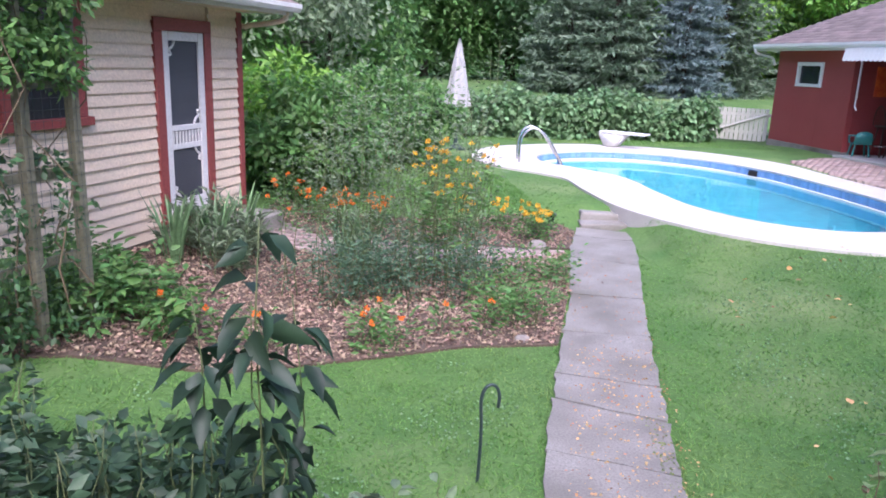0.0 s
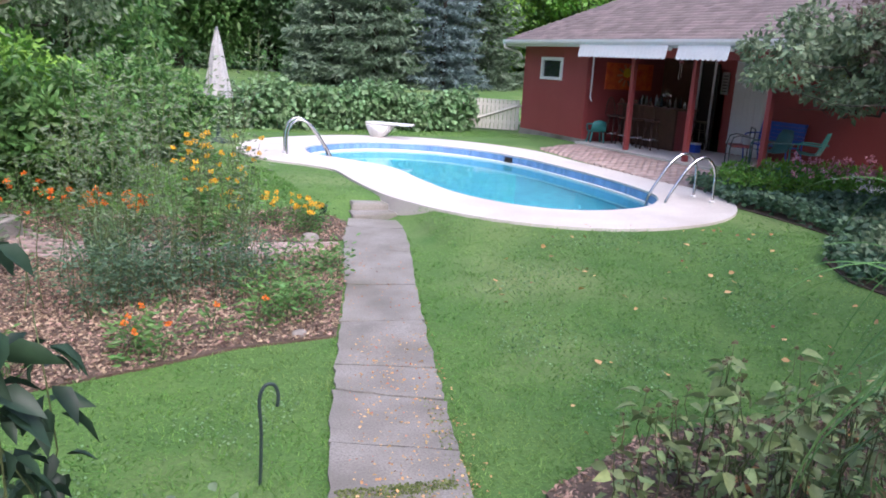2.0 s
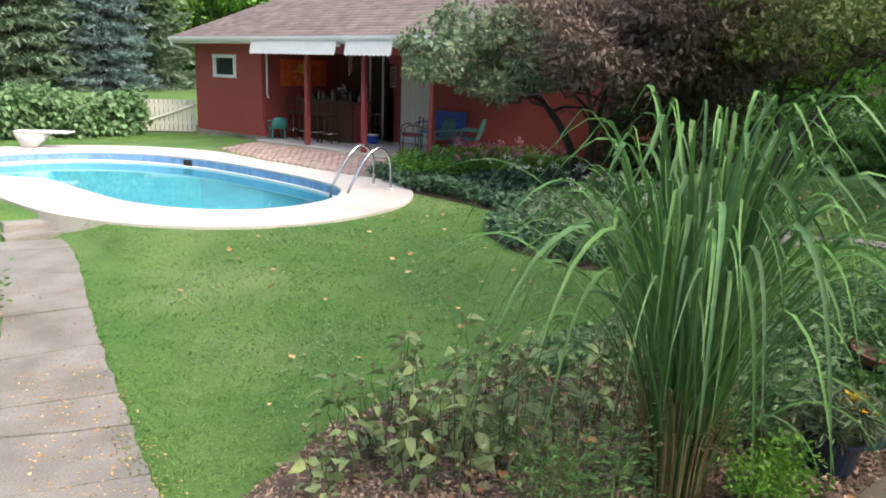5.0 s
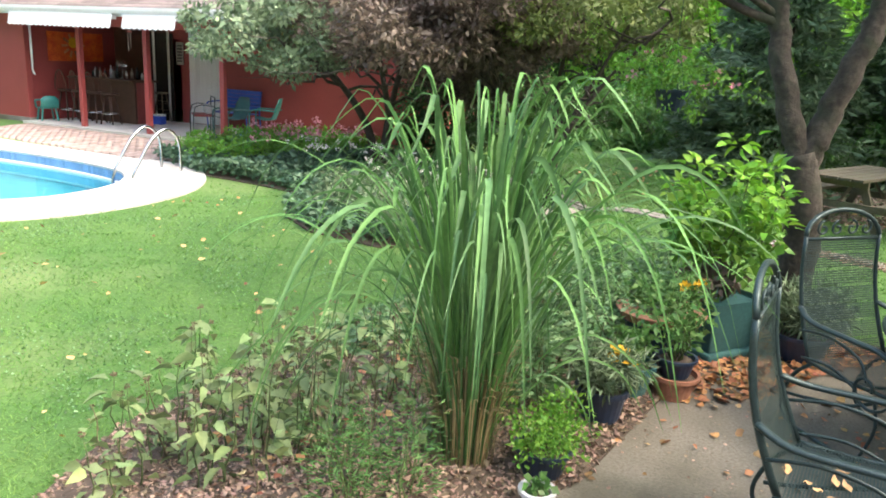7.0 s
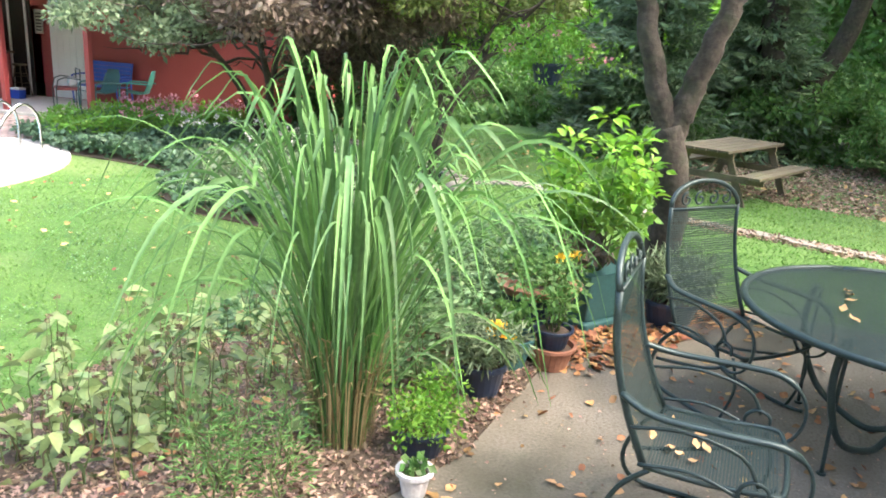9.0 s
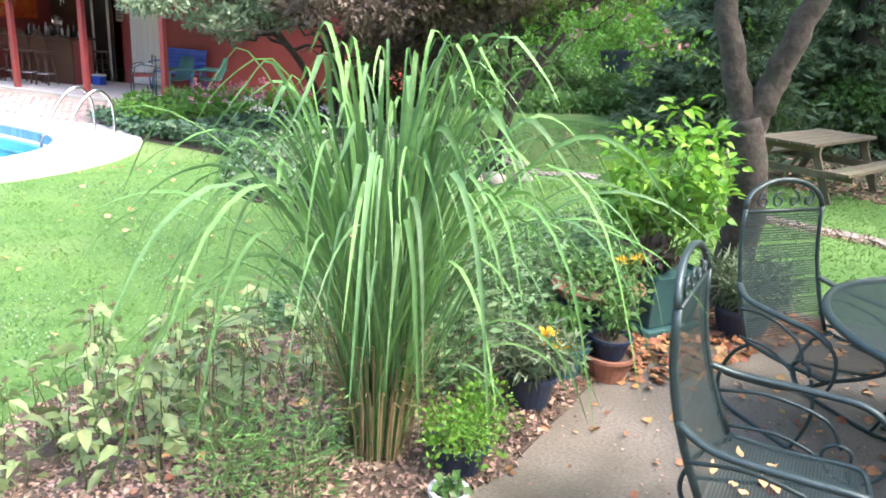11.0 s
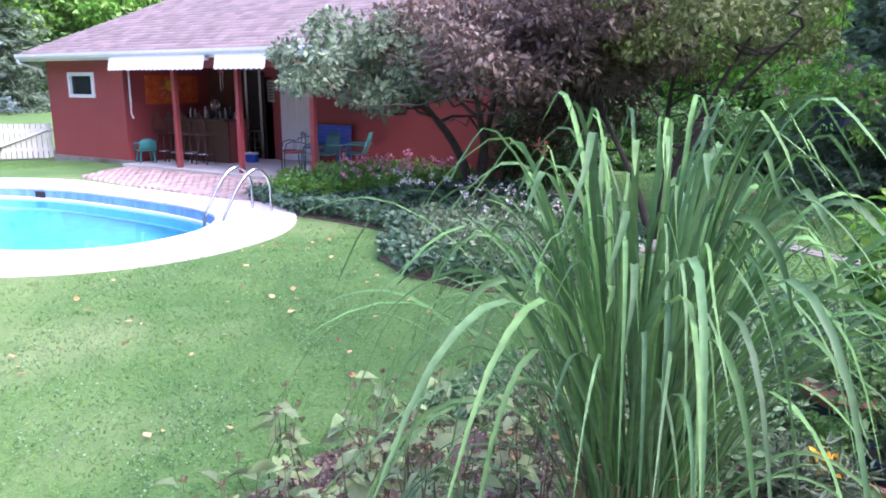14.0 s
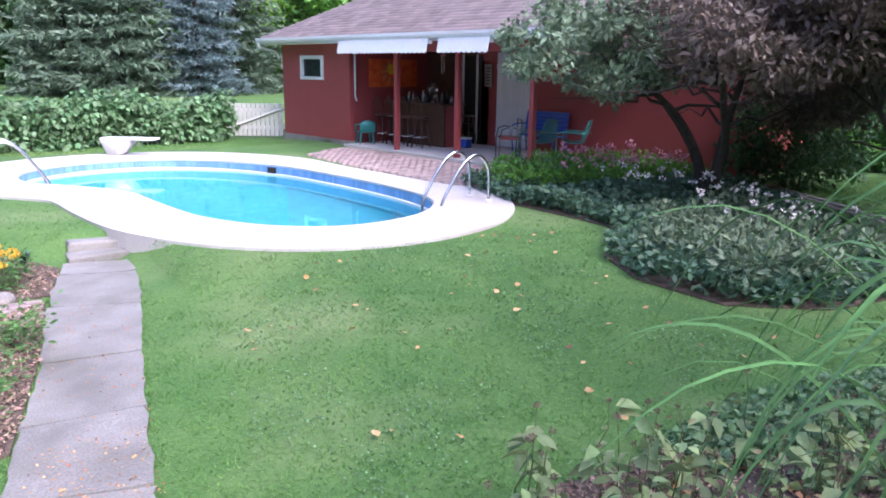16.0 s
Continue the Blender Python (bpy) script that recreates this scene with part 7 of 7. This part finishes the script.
def trellis():
    t = thing("trellis", (-2.7, 4.75, H(-2.7, 4.75)), 72, "weathered wooden trellis overgrown with vines", "trellis")
    for x in (-0.75, -0.4, 0.0, 0.42):
        boxed("post", (x - 0.035, x + 0.035, -0.035, 0.035, -0.1, 2.75), "vinewood", t, None, 0.006)
    for z in (0.55, 1.15, 1.75, 2.3, 2.7):
        boxed("slat", (-0.85, 0.5, 0.036, 0.056, z, z + 0.07), "vinewood", t, None, 0.004)
    bm = bmesh.new()
    for k in range(18):
        x = -0.78 + k * 0.07
        tube(bm, [(x, -0.04, 0.1), (x, -0.04, 2.3)], 0.0015, 3)
    for k in range(30):
        z = 0.12 + k * 0.075
        tube(bm, [(-0.8, -0.043, z), (0.44, -0.043, z)], 0.0015, 3)
    part("wire_mesh", bm, "iron", t)
    v = thing("vine", (-2.7, 4.75, H(-2.7, 4.75)), 72, "dense green vine climbing over the trellis", "vine")
    rng = np.random.default_rng(381)
    limbs = []
    for i in range(12):
        x = -0.8 + 1.2 * rng.random()
        limbs.append((bent(rng, (x, 0.02, -0.05), (x + rng.normal() * 0.3, rng.normal() * 0.1, 2.2 + 0.5 * rng.random()), 8, 0.1), 0.009, 0.003))
    trunk("stem", limbs, "brownstem", v, 5)
    n = 150
    C = np.stack([rng.uniform(-1.1, 0.45, n), rng.normal(size=n) * 0.12, 1.75 + 1.0 * rng.random(n) ** 0.7], 1)
    V, F = cluster_leaves(rng, C, np.full(n, 0.15), 52, 0.058, 0.6, 0.5)
    raw("foliage", V, F, "f_mid", v)
    n = 80
    C = np.stack([rng.uniform(-1.2, 0.3, n), rng.normal(size=n) * 0.15, 0.1 + 1.3 * rng.random(n) ** 1.6], 1)
    V, F = cluster_leaves(rng, C, np.full(n, 0.14), 26, 0.055, 0.6, 0.5)
    raw("lower_foliage", V, F, "f_dark", v)


trellis()


# ---- things on the porch ----
def porch_thing(name, s, d, label, category, turn=0.0, group="", z=FLOOR):
    x, y, _ = gp(s, d)
    return thing(name, (x, y, z), GU + turn, label, category, group)


def awning(s0, s1, label):
    t = porch_thing("awning", s0, 0, label, "awning", group="porch awnings", z=0)
    L = s1 - s0
    boxed("roller", (0, L, -0.5, -0.4, 2.8, 2.87), "white", t, None, 0.01)
    bm = bmesh.new()
    n = int(L / 0.14)
    top = [(0, 2.88), (0, 2.7)]
    vs_t = [bm.verts.new((L * i / (n * 4), -0.52, 2.915)) for i in range(n * 4 + 1)]
    vs_m = [bm.verts.new((L * i / (n * 4), -0.58, 2.64 - 0.035 * abs(math.sin(math.pi * i / 4)))) for i in range(n * 4 + 1)]
    for i in range(n * 4):
        bm.faces.new((vs_t[i], vs_m[i], vs_m[i + 1], vs_t[i + 1]))
    r = bmesh.ops.extrude_face_region(bm, geom=bm.faces[:])
    for v in r["geom"]:
        if isinstance(v, bmesh.types.BMVert):
            v.co.y += 0.006
    bmesh.ops.recalc_face_normals(bm, faces=bm.faces[:])
    part("valance", bm, "white", t, "scalloped white canvas valance")


awning(3.42, 6.63, "rolled white awning with a scalloped edge over the bar")
awning(6.95, 8.4, "rolled white awning over the porch door")


def bar():
    t = porch_thing("bar_counter", 3.2, 1.25, "dark red wooden bar counter with a wood top", "bar counter")
    # runs along the porch; the end panel shows at its near end
    boxed("front_panel", (0.0, 2.05, 0.0, 0.06, 0, 1.0), "teak", t, None, 0.004)
    boxed("end_panel", (2.0, 2.06, 0.062, 0.6, 0, 1.0), "red_trim", t, None, 0.004)
    boxed("bar_top", (-0.05, 2.15, -0.18, 0.65, 1.0, 1.05), "teak", t, None, 0.01)
    rng = np.random.default_rng(391)
    for i in range(14):
        h = 0.16 + 0.14 * rng.random()
        x, y, _ = gp(3.35 + 0.13 * i, 1.25 + 0.2 + 0.25 * rng.random())
        b = thing("bottle", (x, y, FLOOR + 1.05), 0, "small bottle standing on the bar top", "bottle", "bottles on the bar")
        bm = bmesh.new()
        lathe(bm, [(0.035, 0), (0.038, h * 0.6), (0.015, h * 0.8), (0.015, h)], 10)
        part("body", bm, ("glassdark", "potwhite", "teak", "stone")[i % 4], b, smooth=True)


bar()


def windsor_stool(s, d, turn):
    t = porch_thing("bar_stool", s, d, "dark wooden swivel bar stool with a spindle back", "bar stool", turn, "bar stools along the bar")
    bm = bmesh.new()
    lathe(bm, [(0.15, 0.68), (0.2, 0.7), (0.2, 0.735), (0.17, 0.73)], 20)
    part("seat", bm, "teak", t, smooth=True)
    for k in range(4):
        a = math.pi / 4 + k * math.pi / 2
        bm = bmesh.new()
        tube(bm, [(0.11 * math.cos(a), 0.11 * math.sin(a), 0.68), (0.23 * math.cos(a), 0.23 * math.sin(a), 0)], 0.018, 6)
        part("leg", bm, "teak", t, smooth=True)
    bm = bmesh.new()
    tube(bm, [(0.2 * math.cos(a), 0.2 * math.sin(a), 0.25) for a in np.linspace(0, 2 * math.pi, 17)], 0.012, 6)
    part("foot_ring", bm, "steel", t, smooth=True)
    bm = bmesh.new()
    tube(bm, [(0.17 * math.cos(a), -0.16 - 0.03 * math.sin(a), 0.74 + 0.46 * math.sin(a)) for a in np.linspace(0, math.pi, 13)], 0.014, 6)
    part("back_hoop", bm, "teak", t, smooth=True)
    for k in range(5):
        x = -0.1 + k * 0.05
        bm = bmesh.new()
        tube(bm, [(x, -0.15, 0.73), (x * 1.1, -0.18, 0.74 + 0.46 * math.sqrt(max(1 - (x / 0.17) ** 2, 0)) - 0.01)], 0.007, 5)
        part("spindle", bm, "teak", t)


for s, tr in ((3.4, 8), (3.9, -6), (4.4, 4), (4.9, 12)):
    windsor_stool(s, 0.82, tr)


def round_stool(s, d):
    t = porch_thing("wooden_stool", s, d, "plain varnished wooden bar stool by the doorway", "stool")
    bm = bmesh.new()
    lathe(bm, [(0.15, 0.7), (0.165, 0.715), (0.165, 0.735), (0.15, 0.745)], 20)
    part("seat", bm, "oldwood", t, smooth=True)
    for k in range(4):
        a = math.pi / 4 + k * math.pi / 2
        bm = bmesh.new()
        tube(bm, [(0.1 * math.cos(a), 0.1 * math.sin(a), 0.7), (0.21 * math.cos(a), 0.21 * math.sin(a), 0)], 0.016, 6)
        part("leg", bm, "oldwood", t, smooth=True)
    for z, k0 in ((0.2, 0), (0.3, 1), (0.45, 0), (0.52, 1)):
        r = 0.1 + (0.7 - z) / 0.7 * 0.11
        for k in (0, 2):
            a, b = math.pi / 4 + (k + k0) * math.pi / 2, math.pi / 4 + (k + k0 + 1) * math.pi / 2
            bm = bmesh.new()
            tube(bm, [(r * math.cos(a), r * math.sin(a), z), (r * math.cos(b), r * math.sin(b), z)], 0.01, 5)
            part("rung", bm, "oldwood", t)


round_stool(5.05, 2.3)


def plastic_chair(s, d, turn, material, k=0.62, label="small teal plastic child's chair against the red wall"):
    t = porch_thing("plastic_chair", s, d, label, "chair", turn)
    boxed("seat", (-0.22 * k * 1.2, 0.22 * k * 1.2, -0.2 * k, 0.24 * k, 0.4 * k, 0.44 * k), material, t, None, 0.015)
    for x in (-1, 1):
        for y in (-0.18, 0.2):
            bm = bmesh.new()
            tube(bm, [(x * 0.2 * k, y * k, 0.4 * k), (x * 0.26 * k, y * 1.2 * k, 0)], 0.022, 6)
            part("leg", bm, material, t)
        bm = bmesh.new()
        tube(bm, curve_points([(x * 0.26 * k, -0.22 * k, 0.7 * k), (x * 0.3 * k, 0.0, 0.68 * k), (x * 0.3 * k, 0.2 * k, 0.64 * k), (x * 0.26 * k, 0.24 * k, 0.42 * k)], per=4), 0.022, 6)
        part("arm", bm, material, t, smooth=True)
    bm = bmesh.new()
    vs = [[bm.verts.new((0.28 * k * math.cos(a), -0.2 * k - 0.06 * k * zz - 0.05 * math.sin(a), (0.42 + 0.42 * zz * math.sin(a) ** 0.3 if 0 < a < math.pi else 0.42) * k)) for a in np.linspace(0.02, math.pi - 0.02, 11)] for zz in (0, 0.5, 1)]
    for a, b in zip(vs, vs[1:]):
        for i in range(10):
            bm.faces.new((a[i], a[i + 1], b[i + 1], b[i]))
    r = bmesh.ops.extrude_face_region(bm, geom=bm.faces[:])
    for v in r["geom"]:
        if isinstance(v, bmesh.types.BMVert):
            v.co.y -= 0.02
    bmesh.ops.recalc_face_normals(bm, faces=bm.faces[:])
    part("backrest", bm, material, t, smooth=True)


plastic_chair(3.42, 0.25, 70, "teal", 0.72)


def metal_lawn_chair(s, d, turn, material, label):
    """Shell-backed metal lawn chair."""
    t = porch_thing("lawn_chair", s, d, label, "chair", turn, "metal lawn chairs on the porch")
    bm = bmesh.new()
    rows_ = []
    for j, (y, z, w) in enumerate(((0.26, 0.42, 0.24), (0.0, 0.38, 0.26), (-0.2, 0.4, 0.26), (-0.26, 0.56, 0.27), (-0.32, 0.74, 0.26), (-0.36, 0.88, 0.17))):
        rows_.append([bm.verts.new((w * u, y + 0.03 * u * u, z + (0.03 * u * u if j < 3 else 0.0))) for u in np.linspace(-1, 1, 9)])
    for a, b in zip(rows_, rows_[1:]):
        for i in range(8):
            bm.faces.new((a[i], b[i], b[i + 1], a[i + 1]))
    r = bmesh.ops.extrude_face_region(bm, geom=bm.faces[:])
    for v in r["geom"]:
        if isinstance(v, bmesh.types.BMVert):
            v.co += Vector((0, -0.008, -0.008))
    bmesh.ops.recalc_face_normals(bm, faces=bm.faces[:])
    part("shell", bm, material, t, smooth=True)
    for x in (-0.29, 0.29):
        bm = bmesh.new()
        tube(bm, curve_points([(x, -0.3, 0.6), (x, 0.05, 0.62), (x, 0.28, 0.58), (x, 0.3, 0.3), (x, 0.26, 0.04), (x, 0.0, 0.02), (x, -0.34, 0.02)], per=4), 0.018, 7)
        part("arm_frame", bm, material, t, smooth=True)
    bm = bmesh.new()
    tube(bm, [(-0.29, -0.3, 0.02), (0.29, -0.3, 0.02)], 0.016, 6)
    part("crossbar", bm, material, t)


metal_lawn_chair(8.5, 0.95, 165, "potteal", "dark green metal lawn chair on the porch")
metal_lawn_chair(8.95, 1.55, 115, "teal", "turquoise metal lawn chair on the porch")


def glider():
    t = porch_thing("garden_bench", 7.45, 2.2, "bright blue metal garden bench against the wall", "bench", 178)
    for k in range(5):
        z = 0.5 + k * 0.09
        boxed("back_slat", (-0.6, 0.6, -0.24 - k * 0.012, -0.22 - k * 0.012, z, z + 0.085), "bluepl", t, None, 0.004)
    for k in range(4):
        y = -0.2 + k * 0.11
        boxed("seat_slat", (-0.6, 0.6, y, y + 0.1, 0.4, 0.42), "bluepl", t, None, 0.004)
    for x in (-0.62, 0.62):
        bm = bmesh.new()
        tube(bm, curve_points([(x, -0.3, 0.95), (x, -0.22, 0.45), (x, -0.28, 0.0)], per=3), 0.018, 6)
        tube(bm, curve_points([(x, -0.26, 0.65), (x, 0.1, 0.64), (x, 0.25, 0.55), (x, 0.2, 0.0)], per=3), 0.018, 6)
        part("side_frame", bm, "bluepl", t, smooth=True)


glider()


def side_bench():
    t = porch_thing("metal_bench", 7.75, 0.85, "dark metal chair with a red seat on the porch", "chair", 140)
    boxed("seat", (-0.3, 0.3, -0.22, 0.22, 0.42, 0.47), "red_trim", t, None, 0.015)
    bm = bmesh.new()
    for x in (-0.31, 0.31):
        tube(bm, [(x, -0.22, 0.85), (x, -0.2, 0.0)], 0.013, 6)
        tube(bm, curve_points([(x, -0.21, 0.64), (x, 0.2, 0.63), (x, 0.24, 0.0)], per=3), 0.013, 6)
    tube(bm, [(-0.31, -0.22, 0.84), (0.31, -0.22, 0.84)], 0.013, 6)
    part("frame", bm, "iron", t)
    boxed("cushion", (-0.16, 0.2, -0.19, -0.02, 0.472, 0.68), "canvas", t, None, 0.05, "pale cushion")


side_bench()


def door_parts():
    """Sliding doorway rails, white plank panel, painting, plaque and small wall things."""
    x, y, _ = gp(6.0, 2.5)
    t = porch_thing("plank_door", 5.82, 2.54, "tall white plank sliding door on the porch wall", "door")
    for k in range(6):
        boxed("plank", (-0.05 + k * 0.18, 0.125 + k * 0.18, 0.0, 0.04, 0.02, 2.28), "white", t, None, 0.006)
    for z in (0.25, 1.9):
        boxed("batten", (-0.05, 1.03, -0.02, -0.002, z, z + 0.1), "white", t, None, 0.004)
    d = porch_thing("doorway", 4.55, 2.57, "open sliding doorway with white uprights, inner shade painted as a dark panel", "door")
    # flat dark panel before the wall, painting in the doorway's inner shade
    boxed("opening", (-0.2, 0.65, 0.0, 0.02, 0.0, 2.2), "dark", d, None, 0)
    for a in (0.0, 0.5):
        boxed("upright", (a, a + 0.05, -0.04, -0.002, 0.0, 2.25), "white", d, None, 0.004)
    p = porch_thing("painting", 3.125, 1.4, "orange and red painting of a sun on the porch wall", "painting", 90)
    boxed("canvas", (-0.8, 0.8, -0.03, 0.0, 1.4, 2.1), "orangepaint", p, None, 0.004)
    bm = bmesh.new()
    lathe(bm, [(0.13, 0), (0.12, 0.008)], 20, pose(-0.1, -0.031, 1.85, 90))
    part("sun_disc", bm, "yellow", p, "yellow sun disc")
    for k in range(10):
        a = k * 0.628
        bm = bmesh.new()
        vs = [bm.verts.new((-0.1 + r * math.cos(a + o), -0.034, 1.78 + 0.9 * r * math.sin(a + o))) for r, o in ((0.15, -0.2), (0.33, -0.08), (0.33, 0.12), (0.15, 0.2))]
        bm.faces.new(vs)
        part("ray", bm, "deadleaf", p)
    q = porch_thing("plaque", 5.45, 2.57, "small pale plaque on the red wall", "plaque")
    boxed("panel", (-0.12, 0.12, -0.02, 0.0, 1.45, 2.0), "stone", q, None, 0.004)
    for k in range(6):
        boxed("bar", (-0.08, 0.08, -0.024, -0.0205, 1.52 + k * 0.075, 1.55 + k * 0.075), "dark", q, None, 0)
    c = porch_thing("cooler_box", 5.5, 1.75, "small blue cooler box with a white lid", "cooler")
    boxed("body", (-0.13, 0.13, -0.1, 0.1, 0, 0.2), "bluepl", c, None, 0.015)
    boxed("lid", (-0.135, 0.135, -0.105, 0.105, 0.201, 0.245), "white", c, None, 0.012)
    m = porch_thing("toy_bin", 9.3, 0.6, "blue plastic bin on the porch floor", "bin")
    boxed("body", (-0.2, 0.2, -0.15, 0.15, 0, 0.2), "bluepl", m, None, 0.02)
    w = porch_thing("wall_pipe", 3.22, 0.2, "white wall bracket with a hanging cord by the porch corner", "bracket", z=0)
    bm = bmesh.new()
    tube(bm, [(0, -0.1, 2.7), (0, -0.1, 1.75)], 0.025, 8)
    tube(bm, curve_points([(0, -0.1, 1.75), (0.02, -0.12, 1.6), (0.12, -0.14, 1.5)], per=3), 0.02, 6)
    part("pipe", bm, "white", w, smooth=True)
    f = porch_thing("bar_fan", 4.6, 1.5, "small grey desk fan on the bar", "fan", z=FLOOR + 1.05)
    bm = bmesh.new()
    lathe(bm, [(0.08, 0), (0.08, 0.02), (0.02, 0.04), (0.015, 0.2)], 14)
    part("stand", bm, "stone", f)
    bm = bmesh.new()
    for r in (0.05, 0.09, 0.13, 0.16):
        tube(bm, [(r * math.cos(a), -0.02, 0.32 + r * math.sin(a)) for a in np.linspace(0, 2 * math.pi, 21)], 0.004, 4)
    for k in range(12):
        a = k * math.pi / 6
        tube(bm, [(0.02 * math.cos(a), -0.02, 0.32 + 0.02 * math.sin(a)), (0.16 * math.cos(a), -0.02, 0.32 + 0.16 * math.sin(a))], 0.003, 4)
    part("grille", bm, "steel", f)


door_parts()


def wind_chime(s):
    t = porch_thing("wind_chime", s, -0.2, "small hanging wind chime below the awning", "wind chime", z=2.35)
    bm = bmesh.new()
    lathe(bm, [(0.05, 0.2), (0.06, 0.22), (0.02, 0.25)], 12)
    part("cap", bm, "red_trim", t)
    for k in range(4):
        a = k * 1.57
        bm = bmesh.new()
        tube(bm, [(0.035 * math.cos(a), 0.035 * math.sin(a), 0.19), (0.035 * math.cos(a), 0.035 * math.sin(a), -0.08 - 0.03 * k)], 0.006, 5)
        part("tube", bm, "steel", t)


wind_chime(6.75)

# ---- paving pieces ----
brick_walk([(1.52, 8.72), (0.17, 8.78), (-1.1, 8.88), (-2.5, 9.15)], 0.85, "brick_walk", "old pink brick walk through the garden", 351, 8, 0.2)
brick_walk([(13.4, 9.2), (12.75, 7.4), (12.1, 5.4), (11.2, 4.0), (10.35, 3.0), (9.85, 1.5), (9.6, 0.3), (9.25, -1.2), (9.0, -2.4)], 0.26, "stone_edging", "line of pale stone edging along the far lawn", 352, 2, 0.22, "stone", 0.02)
porch_pavers()
